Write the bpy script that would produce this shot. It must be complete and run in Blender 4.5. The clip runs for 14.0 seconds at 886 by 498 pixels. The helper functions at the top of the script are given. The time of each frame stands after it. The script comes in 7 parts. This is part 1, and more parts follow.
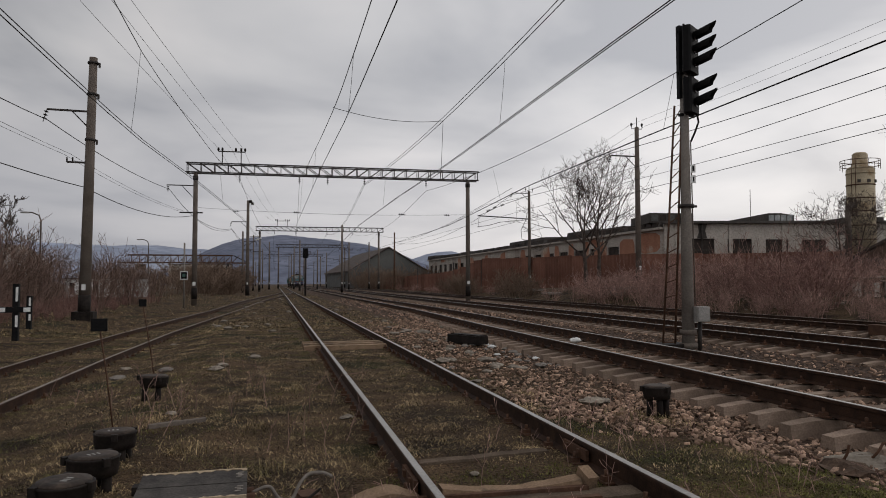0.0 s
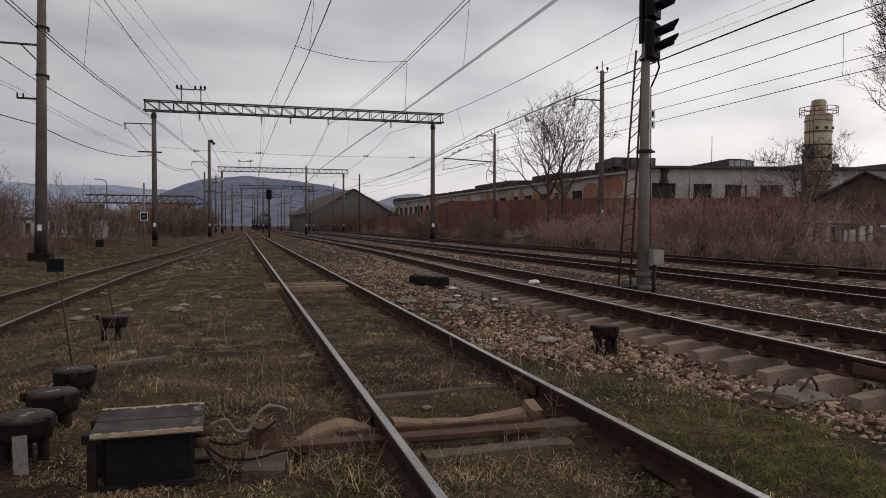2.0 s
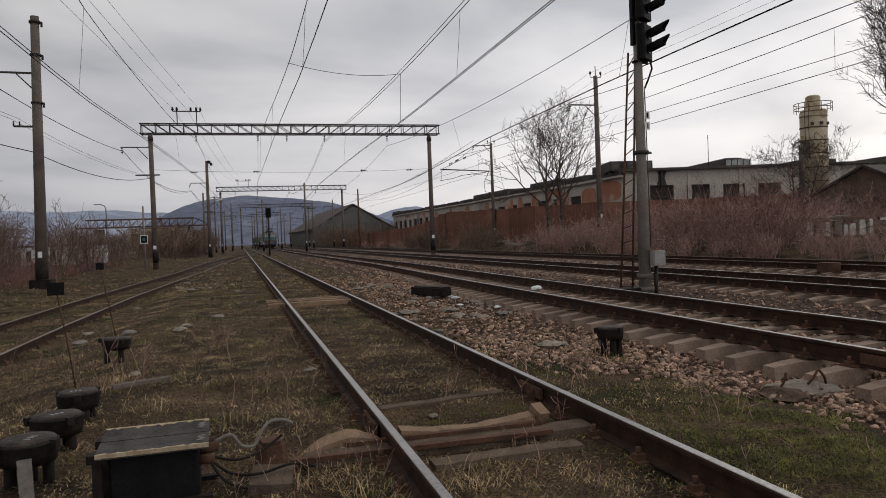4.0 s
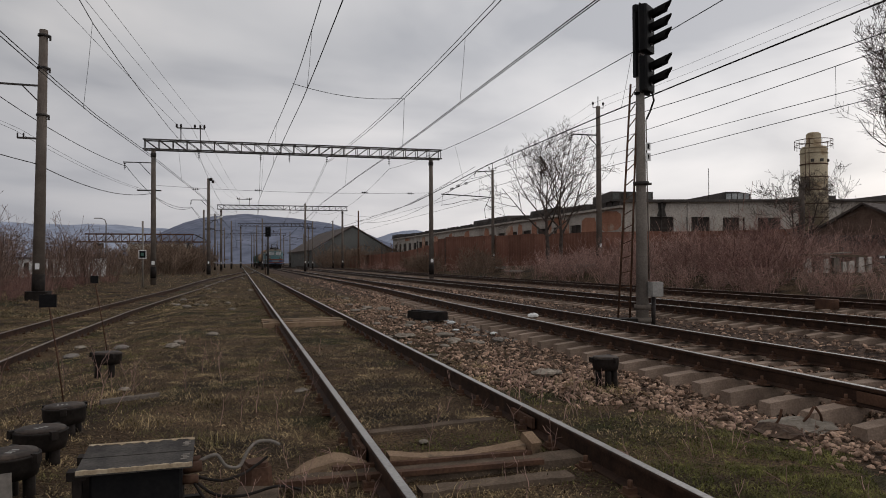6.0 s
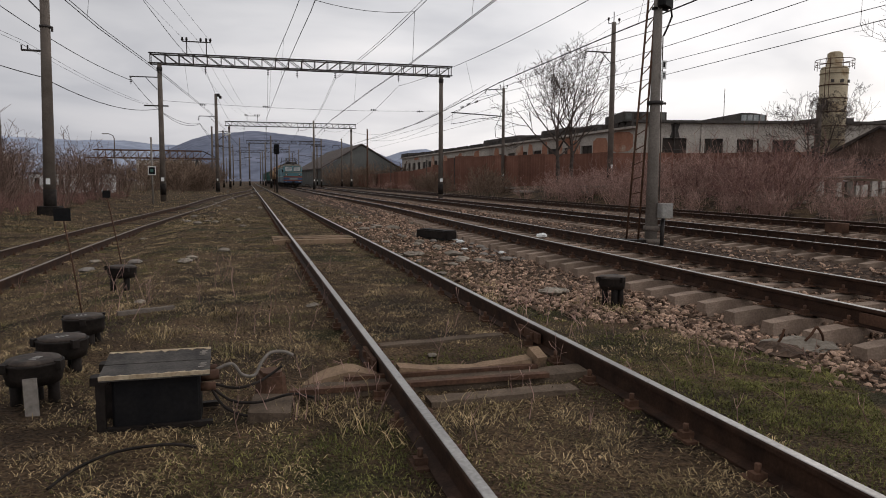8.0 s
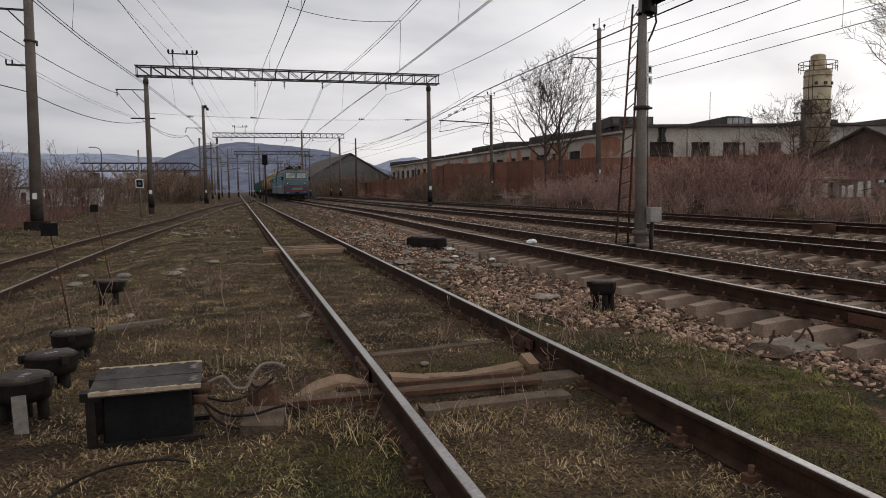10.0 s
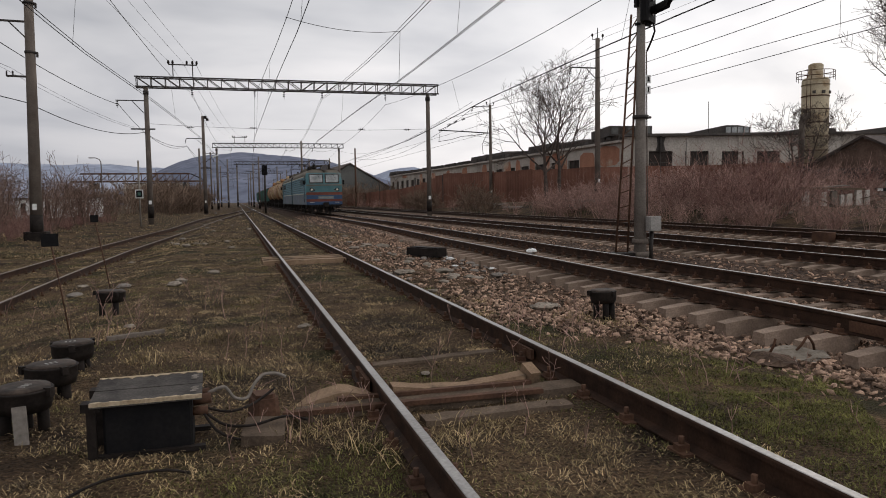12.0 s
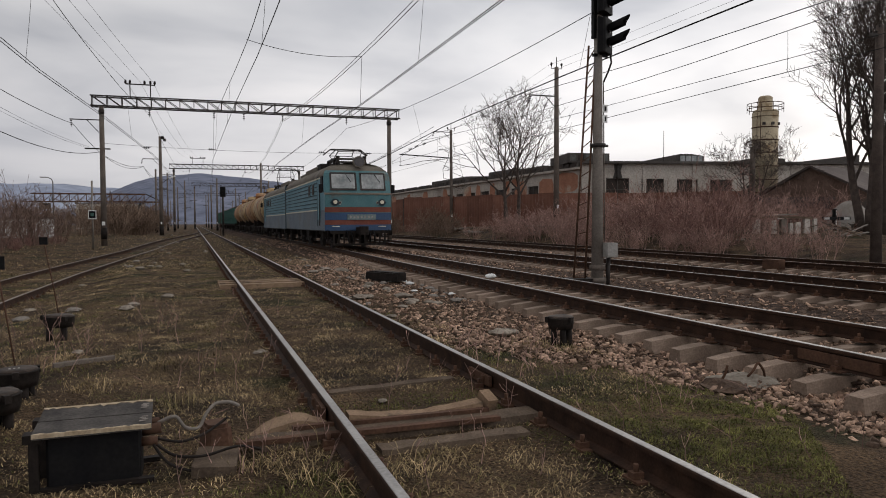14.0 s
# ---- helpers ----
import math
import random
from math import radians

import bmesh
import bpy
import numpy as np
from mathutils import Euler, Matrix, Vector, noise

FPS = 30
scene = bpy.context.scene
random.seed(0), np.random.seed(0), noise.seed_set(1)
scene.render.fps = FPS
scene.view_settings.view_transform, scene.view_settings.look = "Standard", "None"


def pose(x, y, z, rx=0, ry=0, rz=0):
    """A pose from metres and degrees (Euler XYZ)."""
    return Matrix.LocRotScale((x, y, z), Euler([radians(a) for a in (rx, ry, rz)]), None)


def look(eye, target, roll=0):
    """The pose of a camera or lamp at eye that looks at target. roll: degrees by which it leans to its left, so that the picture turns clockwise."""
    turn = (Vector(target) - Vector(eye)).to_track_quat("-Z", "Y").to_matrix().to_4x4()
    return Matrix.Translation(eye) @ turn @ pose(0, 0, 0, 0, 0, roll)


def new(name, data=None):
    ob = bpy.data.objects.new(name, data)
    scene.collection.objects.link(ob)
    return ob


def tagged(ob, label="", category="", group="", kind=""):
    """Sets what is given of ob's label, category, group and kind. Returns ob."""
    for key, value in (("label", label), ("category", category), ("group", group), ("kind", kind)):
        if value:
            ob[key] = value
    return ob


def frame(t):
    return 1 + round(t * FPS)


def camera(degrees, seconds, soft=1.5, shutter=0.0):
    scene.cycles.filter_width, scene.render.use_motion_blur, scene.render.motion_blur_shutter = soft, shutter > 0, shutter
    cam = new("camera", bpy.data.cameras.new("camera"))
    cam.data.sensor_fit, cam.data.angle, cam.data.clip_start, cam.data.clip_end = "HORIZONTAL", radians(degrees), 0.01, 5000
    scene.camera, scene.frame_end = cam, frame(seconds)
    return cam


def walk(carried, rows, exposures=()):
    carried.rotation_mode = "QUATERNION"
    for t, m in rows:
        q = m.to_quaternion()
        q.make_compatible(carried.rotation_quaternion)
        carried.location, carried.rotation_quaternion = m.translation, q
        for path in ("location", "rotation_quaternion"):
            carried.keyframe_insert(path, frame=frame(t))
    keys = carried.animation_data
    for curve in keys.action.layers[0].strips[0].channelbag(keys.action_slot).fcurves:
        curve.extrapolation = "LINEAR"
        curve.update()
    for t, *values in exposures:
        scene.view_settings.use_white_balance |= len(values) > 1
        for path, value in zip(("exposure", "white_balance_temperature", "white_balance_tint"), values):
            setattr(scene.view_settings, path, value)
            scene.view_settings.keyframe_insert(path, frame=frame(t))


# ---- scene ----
cam = camera(63.0, 14.0, soft=0.95)
PATH = [
    (0, (-0.089, 0.151, 1.561), (2.160, 9.884, 2.023), -0.14),
    (0.5, (-0.062, 0.096, 1.556), (2.294, 9.814, 1.654), -1.40),
    (1, (-0.016, 0.056, 1.558), (3.297, 9.489, 1.795), 0.76),
    (1.5, (-0.045, 0.038, 1.523), (3.191, 9.500, 1.477), 1.45),
    (2, (-0.027, -0.015, 1.561), (2.681, 9.605, 1.230), 0.21),
    (4.3, (-0.011, 0.003, 1.516), (2.695, 9.629, 1.451), -2.33),
    (4.5, (0.001, -0.006, 1.515), (2.677, 9.629, 1.602), -2.29),
    (5, (0.007, -0.003, 1.503), (2.867, 9.579, 1.507), -1.97),
    (5.5, (0.001, 0.013, 1.518), (2.872, 9.591, 1.652), -0.71),
    (6, (0.019, 0.030, 1.511), (2.738, 9.652, 1.678), -0.34),
    (6.5, (-0.009, 0.032, 1.505), (2.523, 9.692, 2.016), 0.92),
    (7, (-0.004, 0.006, 1.515), (2.353, 9.718, 1.864), -0.54),
    (7.5, (-0.007, 0.001, 1.512), (2.453, 9.694, 1.602), 0.37),
    (8, (0.002, 0.002, 1.494), (2.592, 9.615, 0.555), 0.28),
    (8.2, (-0.008, -0.009, 1.519), (2.684, 9.582, 0.644), 0.02),
    (10.5, (0.004, 0.003, 1.495), (2.729, 9.591, 0.697), -0.85),
    (11, (0.000, 0.000, 1.500), (2.744, 9.587, 0.750), -1.00),
    (11.5, (0.002, 0.001, 1.496), (2.756, 9.585, 0.743), -1.08),
    (12, (-0.007, 0.002, 1.497), (2.725, 9.596, 0.794), -0.88),
    (12.5, (-0.007, 0.003, 1.497), (2.667, 9.614, 0.797), -0.90),
    (13, (-0.011, 0.006, 1.500), (2.666, 9.620, 0.856), -0.93),
    (13.5, (-0.004, -0.004, 1.502), (2.821, 9.574, 0.974), -0.92),
    (14, (0.007, -0.004, 1.520), (3.271, 9.441, 1.141), -0.28),
]
EXPOSURES = [(t, stops, 6600, 12) for t, stops in ((0.0, -0.08), (0.5, -0.12), (1.0, -0.12), (1.5, -0.12), (2.0, -0.04), (5.0, 0.05), (5.5, 0.06), (6.0, -0.06), (6.5, -0.02), (7.5, -0.08), (8.0, 0.22), (11.0, 0.2), (12.0, 0.26), (13.0, 0.28), (13.5, 0.28), (14.0, 0.2))]
walk(cam, [(t, look(eye, target, roll)) for t, eye, target, roll in PATH], EXPOSURES)

# ---- sky and light: an overcast winter afternoon ----
world = bpy.data.worlds.new("overcast_sky")
scene.world = world
world.use_nodes = True


def build_sky():
    nt = world.node_tree
    nodes, links = nt.nodes, nt.links
    nodes.clear()
    out = nodes.new("ShaderNodeOutputWorld")
    bg = nodes.new("ShaderNodeBackground")
    bg.inputs["Strength"].default_value = 1.0
    links.new(bg.outputs[0], out.inputs[0])
    sky = nodes.new("ShaderNodeTexSky")
    sky.sky_type = "NISHITA"
    sky.sun_disc = False
    sky.sun_elevation = radians(16)
    sky.sun_rotation = radians(60)
    dim = nodes.new("ShaderNodeMix")
    dim.data_type = "RGBA"
    dim.blend_type = "MULTIPLY"
    dim.inputs[0].default_value = 1.0
    links.new(sky.outputs[0], dim.inputs[6])
    dim.inputs[7].default_value = (0.07, 0.07, 0.07, 1)
    tc = nodes.new("ShaderNodeTexCoord")
    sep = nodes.new("ShaderNodeSeparateXYZ")
    links.new(tc.outputs["Generated"], sep.inputs[0])
    lift = nodes.new("ShaderNodeMath")
    lift.operation = "ADD"
    lift.inputs[1].default_value = 0.16
    links.new(sep.outputs[2], lift.inputs[0])
    floor_z = nodes.new("ShaderNodeMath")
    floor_z.operation = "MAXIMUM"
    floor_z.inputs[1].default_value = 0.05
    links.new(lift.outputs[0], floor_z.inputs[0])
    flat = nodes.new("ShaderNodeCombineXYZ")
    for axis in (0, 1):
        div = nodes.new("ShaderNodeMath")
        div.operation = "DIVIDE"
        links.new(sep.outputs[axis], div.inputs[0])
        links.new(floor_z.outputs[0], div.inputs[1])
        links.new(div.outputs[0], flat.inputs[axis])
    big = nodes.new("ShaderNodeTexNoise")
    big.inputs["Scale"].default_value = 0.95
    big.inputs["Detail"].default_value = 5.0
    big.inputs["Roughness"].default_value = 0.46
    big.inputs["Distortion"].default_value = 0.35
    links.new(flat.outputs[0], big.inputs["Vector"])
    cloud = nodes.new("ShaderNodeValToRGB")
    e = cloud.color_ramp.elements
    e[0].position, e[0].color = 0.38, (0.60, 0.62, 0.66, 1)
    e[1].position, e[1].color = 0.64, (1.06, 1.05, 1.05, 1)
    mid = e.new(0.52)
    mid.color = (0.86, 0.87, 0.89, 1)
    links.new(big.outputs[0], cloud.inputs[0])
    # brighter low band to the south-east, greyer blue low in the north-west
    low = nodes.new("ShaderNodeMapRange")
    low.inputs[1].default_value, low.inputs[2].default_value = 0.0, 0.27
    low.inputs[3].default_value, low.inputs[4].default_value = 1.0, 0.0
    links.new(sep.outputs[2], low.inputs[0])
    side = nodes.new("ShaderNodeMapRange")
    side.inputs[1].default_value, side.inputs[2].default_value = -0.25, 0.75
    links.new(sep.outputs[0], side.inputs[0])
    tone = nodes.new("ShaderNodeValToRGB")
    te = tone.color_ramp.elements
    te[0].position, te[0].color = 0.0, (0.38, 0.39, 0.44, 1)
    te[1].position, te[1].color = 1.0, (0.95, 0.94, 0.935, 1)
    tm = te.new(0.42)
    tm.color = (0.74, 0.725, 0.745, 1)
    links.new(side.outputs[0], tone.inputs[0])
    half = nodes.new("ShaderNodeMath")
    half.operation = "MULTIPLY"
    half.inputs[1].default_value = 0.75
    links.new(low.outputs[0], half.inputs[0])
    mix = nodes.new("ShaderNodeMix")
    mix.data_type = "RGBA"
    links.new(half.outputs[0], mix.inputs[0])
    sweep = nodes.new("ShaderNodeMapRange")
    sweep.inputs[1].default_value, sweep.inputs[2].default_value = -0.5, 0.7
    sweep.inputs[3].default_value, sweep.inputs[4].default_value = 0.48, 0.91
    links.new(sep.outputs[0], sweep.inputs[0])
    graded = nodes.new("ShaderNodeVectorMath")
    graded.operation = "SCALE"
    links.new(cloud.outputs[0], graded.inputs[0])
    links.new(sweep.outputs[0], graded.inputs["Scale"])
    links.new(graded.outputs[0], mix.inputs[6])
    links.new(tone.outputs[0], mix.inputs[7])
    both = nodes.new("ShaderNodeMix")
    both.data_type = "RGBA"
    both.inputs[0].default_value = 0.93
    links.new(dim.outputs[2], both.inputs[6])
    links.new(mix.outputs[2], both.inputs[7])
    # added gain on the unseen sky behind the viewer, brightening surfaces facing it
    back = nodes.new("ShaderNodeMapRange")
    back.inputs[1].default_value, back.inputs[2].default_value = -0.9, 0.15
    back.inputs[3].default_value, back.inputs[4].default_value = 1.36, 1.05
    links.new(sep.outputs[1], back.inputs[0])
    whole = nodes.new("ShaderNodeVectorMath")
    whole.operation = "SCALE"
    links.new(both.outputs[2], whole.inputs[0])
    links.new(back.outputs[0], whole.inputs["Scale"])
    links.new(whole.outputs[0], bg.inputs["Color"])


build_sky()
sun = new("sun", bpy.data.lights.new("sun", "SUN"))
sun.data.energy = 0.4
sun.data.angle = radians(40)
sun.data.color = (1.0, 0.96, 0.9)
sun.matrix_world = look((60, 35, 50), (0, 0, 0))


# ---- materials ----
def surface(name, a, b, rough=0.8, metal=0.0, scale=3.0, fine=40.0, bump=0.3, dist=0.01, c=None, spread=0.0, spec=None, coords="Object", deep=0.28):
    """Two colours mixed by a coarse noise, a finer grain over them, an optional third colour in patches; spread varies piece by piece."""
    m = bpy.data.materials.new(name)
    m.use_nodes = True
    nt = m.node_tree
    nodes, links = nt.nodes, nt.links
    bsdf = nodes["Principled BSDF"]
    tc = nodes.new("ShaderNodeTexCoord")
    n1 = nodes.new("ShaderNodeTexNoise")
    n1.inputs["Scale"].default_value = scale
    n1.inputs["Detail"].default_value = 5
    n2 = nodes.new("ShaderNodeTexNoise")
    n2.inputs["Scale"].default_value = fine
    n2.inputs["Detail"].default_value = 4
    for n in (n1, n2):
        links.new(tc.outputs[coords], n.inputs["Vector"])
    ramp = nodes.new("ShaderNodeMapRange")
    ramp.inputs[1].default_value, ramp.inputs[2].default_value = 0.32, 0.68
    links.new(n1.outputs[0], ramp.inputs[0])
    mix = nodes.new("ShaderNodeMix")
    mix.data_type = "RGBA"
    mix.inputs[6].default_value, mix.inputs[7].default_value = (*a, 1), (*b, 1)
    links.new(ramp.outputs[0], mix.inputs[0])
    colour = mix.outputs[2]
    if c:
        n3 = nodes.new("ShaderNodeTexNoise")
        n3.inputs["Scale"].default_value = scale * 0.45
        n3.inputs["Detail"].default_value = 6
        n3.inputs["Roughness"].default_value = 0.65
        links.new(tc.outputs[coords], n3.inputs["Vector"])
        patch = nodes.new("ShaderNodeMapRange")
        patch.inputs[1].default_value, patch.inputs[2].default_value = 0.54, 0.62
        links.new(n3.outputs[0], patch.inputs[0])
        m3 = nodes.new("ShaderNodeMix")
        m3.data_type = "RGBA"
        m3.inputs[7].default_value = (*c, 1)
        links.new(patch.outputs[0], m3.inputs[0])
        links.new(colour, m3.inputs[6])
        colour = m3.outputs[2]
    grain = nodes.new("ShaderNodeMapRange")
    grain.inputs[1].default_value, grain.inputs[2].default_value = 0.25, 0.75
    grain.inputs[3].default_value, grain.inputs[4].default_value = 1 - deep, 1 + deep
    links.new(n2.outputs[0], grain.inputs[0])
    value = grain.outputs[0]
    if spread:
        info = nodes.new("ShaderNodeObjectInfo")
        geo = nodes.new("ShaderNodeNewGeometry")
        add = nodes.new("ShaderNodeMath")
        add.operation = "ADD"
        links.new(info.outputs["Random"], add.inputs[0])
        links.new(geo.outputs["Random Per Island"], add.inputs[1])
        frac = nodes.new("ShaderNodeMath")
        frac.operation = "FRACT"
        links.new(add.outputs[0], frac.inputs[0])
        vary = nodes.new("ShaderNodeMapRange")
        vary.inputs[3].default_value, vary.inputs[4].default_value = 1 - spread, 1 + spread
        links.new(frac.outputs[0], vary.inputs[0])
        mul = nodes.new("ShaderNodeMath")
        mul.operation = "MULTIPLY"
        links.new(value, mul.inputs[0])
        links.new(vary.outputs[0], mul.inputs[1])
        value = mul.outputs[0]
    shade = nodes.new("ShaderNodeVectorMath")
    shade.operation = "SCALE"
    links.new(colour, shade.inputs[0])
    links.new(value, shade.inputs["Scale"])
    links.new(shade.outputs[0], bsdf.inputs["Base Color"])
    bsdf.inputs["Roughness"].default_value = rough
    bsdf.inputs["Metallic"].default_value = metal
    bsdf.inputs["Specular IOR Level"].default_value = (0.5 if rough < 0.6 else 0.12) if spec is None else spec
    if bump:
        bp = nodes.new("ShaderNodeBump")
        bp.inputs["Strength"].default_value = bump
        bp.inputs["Distance"].default_value = dist
        links.new(n2.outputs[0], bp.inputs["Height"])
        links.new(bp.outputs[0], bsdf.inputs["Normal"])
    return m


MAT = {
    "rail": surface("rail_rust", (0.026, 0.015, 0.011), (0.062, 0.033, 0.021), 0.7, 0.2, 6, 60, 0.3, 0.004),
    "rail_top": surface("rail_worn_steel", (0.28, 0.265, 0.25), (0.40, 0.385, 0.365), 0.42, 0.9, 2, 40, 0.1, 0.001),
    "rail_dull": surface("rail_dull_top", (0.13, 0.09, 0.07), (0.22, 0.18, 0.15), 0.5, 0.6, 2, 40, 0.1, 0.001),
    "sleeper": surface("sleeper_concrete", (0.155, 0.11, 0.084), (0.30, 0.225, 0.172), 0.9, 0, 3, 50, 0.35, 0.006, spread=0.2),
    "wood_old": surface("sleeper_wood", (0.08, 0.058, 0.042), (0.16, 0.118, 0.085), 0.92, 0, 5, 60, 0.6, 0.01, spread=0.25),
    "wood_cut": surface("split_wood", (0.19, 0.125, 0.08), (0.27, 0.185, 0.12), 0.85, 0, 7, 60, 0.5, 0.006, c=(0.11, 0.08, 0.055)),
    "concrete": surface("pole_concrete", (0.10, 0.081, 0.068), (0.165, 0.137, 0.116), 0.9, 0, 1.2, 30, 0.3, 0.006, c=(0.12, 0.105, 0.09)),
    "concrete_light": surface("mast_concrete", (0.175, 0.153, 0.133), (0.255, 0.228, 0.20), 0.9, 0, 1.5, 30, 0.3, 0.006, c=(0.19, 0.175, 0.16)),
    "steel": surface("dark_steel", (0.035, 0.033, 0.032), (0.07, 0.06, 0.055), 0.6, 0.4, 3, 30, 0.2, 0.003),
    "rust": surface("rusty_steel", (0.07, 0.04, 0.028), (0.13, 0.07, 0.045), 0.8, 0.2, 4, 40, 0.4, 0.004),
    "black": surface("black_paint", (0.006, 0.006, 0.007), (0.012, 0.011, 0.011), 0.62, 0, 5, 40, 0.15, 0.003),
    "tar": surface("tarred_iron", (0.010, 0.008, 0.007), (0.026, 0.020, 0.017), 0.7, 0, 6, 40, 0.4, 0.006),
    "wire": surface("wire_copper", (0.03, 0.03, 0.032), (0.05, 0.048, 0.046), 0.6, 0.5, 1, 10, 0),
    "white": surface("white_paint", (0.62, 0.62, 0.60), (0.78, 0.78, 0.76), 0.7, 0, 8, 40, 0.2, 0.003),
    "grey_box": surface("grey_enamel", (0.22, 0.208, 0.19), (0.30, 0.285, 0.265), 0.55, 0.1, 8, 40, 0.15, 0.002),
    "lens": surface("signal_lens", (0.02, 0.02, 0.025), (0.04, 0.03, 0.03), 0.15, 0, 3, 10, 0),
    "plaster": surface("pale_plaster", (0.35, 0.31, 0.27), (0.49, 0.445, 0.395), 0.9, 0, 0.45, 6, 0.2, 0.01, c=(0.29, 0.255, 0.22)),
    "brick": surface("red_brick", (0.30, 0.14, 0.09), (0.41, 0.205, 0.135), 0.9, 0, 0.6, 12, 0.4, 0.01, c=(0.45, 0.36, 0.28)),
    "roof": surface("dark_roof", (0.055, 0.05, 0.047), (0.10, 0.088, 0.08), 0.85, 0, 0.5, 8, 0.2, 0.01),
    "window": surface("dark_window", (0.028, 0.022, 0.019), (0.062, 0.049, 0.041), 0.6, 0, 0.8, 6, 0),
    "fence": surface("rusted_fence", (0.15, 0.068, 0.048), (0.22, 0.107, 0.075), 0.9, 0, 0.7, 20, 0.3, 0.01, spread=0.25),
    "silo": surface("silo_paint", (0.36, 0.30, 0.205), (0.46, 0.385, 0.27), 0.75, 0.1, 0.5, 10, 0.15, 0.01, c=(0.28, 0.20, 0.12)),
    "barn": surface("barn_sheet", (0.105, 0.105, 0.10), (0.15, 0.15, 0.14), 0.8, 0.1, 0.3, 6, 0.1, 0.01),
    "barn_roof": surface("barn_roof", (0.07, 0.055, 0.05), (0.11, 0.09, 0.08), 0.85, 0, 0.3, 6, 0.1, 0.01),
    "bark": surface("bark", (0.060, 0.046, 0.040), (0.10, 0.078, 0.066), 0.95, 0, 4, 40, 0.4, 0.01),
    "twig": surface("bare_twigs", (0.13, 0.088, 0.062), (0.22, 0.155, 0.115), 0.95, 0, 0.5, 10, 0, spread=0.3),
    "twig_red": surface("red_brown_twigs", (0.20, 0.124, 0.104), (0.46, 0.296, 0.246), 0.95, 0, 0.5, 10, 0, spread=0.5),
    "twig_grey": surface("grey_twigs", (0.115, 0.076, 0.06), (0.22, 0.15, 0.12), 0.95, 0, 0.5, 10, 0, spread=0.3),
    "twig_dark": surface("dark_mauve_twigs", (0.145, 0.08, 0.067), (0.33, 0.195, 0.165), 0.95, 0, 0.5, 10, 0, spread=0.4),
    "stone": surface("ballast_stone", (0.14, 0.088, 0.062), (0.42, 0.285, 0.205), 0.92, 0, 4, 50, 0.3, 0.004, spread=0.78, deep=0.45),
    "stone_pale": surface("pale_stone", (0.19, 0.16, 0.13), (0.31, 0.27, 0.22), 0.92, 0, 3, 30, 0.4, 0.006, spread=0.2),
    "glass": surface("cab_glass", (0.16, 0.18, 0.18), (0.36, 0.37, 0.36), 0.12, 0, 1.2, 8, 0),
    "loco_teal": surface("loco_teal", (0.036, 0.125, 0.14), (0.068, 0.168, 0.182), 0.55, 0, 1.6, 25, 0.1, 0.003, c=(0.095, 0.115, 0.105)),
    "loco_pale": surface("loco_faded_blue", (0.125, 0.25, 0.30), (0.175, 0.31, 0.355), 0.6, 0, 1.0, 25, 0.1, 0.003, c=(0.17, 0.27, 0.31)),
    "loco_rib": surface("loco_rib", (0.016, 0.04, 0.05), (0.03, 0.06, 0.07), 0.6, 0, 1.0, 25, 0),
    "loco_blue": surface("loco_blue", (0.012, 0.044, 0.11), (0.02, 0.062, 0.14), 0.5, 0, 1.2, 25, 0.1, 0.003),
    "loco_red": surface("loco_red", (0.14, 0.046, 0.034), (0.20, 0.072, 0.05), 0.6, 0, 1.5, 25, 0.1, 0.003),
    "loco_grey": surface("loco_grey", (0.12, 0.15, 0.18), (0.17, 0.20, 0.23), 0.6, 0, 1.0, 25, 0.1, 0.003, c=(0.15, 0.165, 0.175)),
    "loco_roof": surface("loco_roof", (0.11, 0.096, 0.078), (0.19, 0.168, 0.138), 0.8, 0, 1.0, 20, 0.15, 0.004),
    "cream": surface("cream_line", (0.55, 0.52, 0.40), (0.66, 0.62, 0.50), 0.6, 0, 2, 25, 0),
    "tank_rust": surface("tank_rusted", (0.20, 0.10, 0.055), (0.48, 0.34, 0.20), 0.65, 0, 0.6, 15, 0.1, 0.003, c=(0.40, 0.17, 0.07)),
    "tank": surface("tank_ochre", (0.33, 0.21, 0.10), (0.56, 0.44, 0.27), 0.6, 0, 0.55, 15, 0.1, 0.003, c=(0.17, 0.10, 0.065)),
    "wagon_green": surface("wagon_green", (0.06, 0.13, 0.11), (0.09, 0.17, 0.15), 0.7, 0, 0.8, 15, 0.1, 0.003, c=(0.10, 0.10, 0.08)),
    "old_wall": surface("dark_old_wall", (0.10, 0.082, 0.068), (0.19, 0.16, 0.135), 0.92, 0, 0.7, 10, 0.4, 0.01, c=(0.17, 0.09, 0.065)),
    "old_brick": surface("weathered_old_brick", (0.12, 0.078, 0.06), (0.20, 0.135, 0.105), 0.92, 0, 0.9, 10, 0.4, 0.01, c=(0.12, 0.10, 0.085)),
    "board_teal": surface("number_board", (0.13, 0.17, 0.175), (0.18, 0.22, 0.22), 0.6, 0, 4, 30, 0),
    "lid": surface("worn_iron_lid", (0.02, 0.016, 0.014), (0.075, 0.056, 0.044), 0.6, 0.1, 9, 40, 0.3, 0.004),
    "board": surface("weathered_black_board", (0.035, 0.031, 0.029), (0.085, 0.076, 0.068), 0.75, 0, 6, 60, 0.5, 0.006),
    "bare_wood": surface("bare_board_edge", (0.33, 0.25, 0.16), (0.46, 0.37, 0.26), 0.85, 0, 9, 60, 0.4, 0.004),
    # distance haze is put into the bluish base colours of both hills
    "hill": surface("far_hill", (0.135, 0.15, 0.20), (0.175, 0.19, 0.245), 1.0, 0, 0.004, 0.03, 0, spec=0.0),
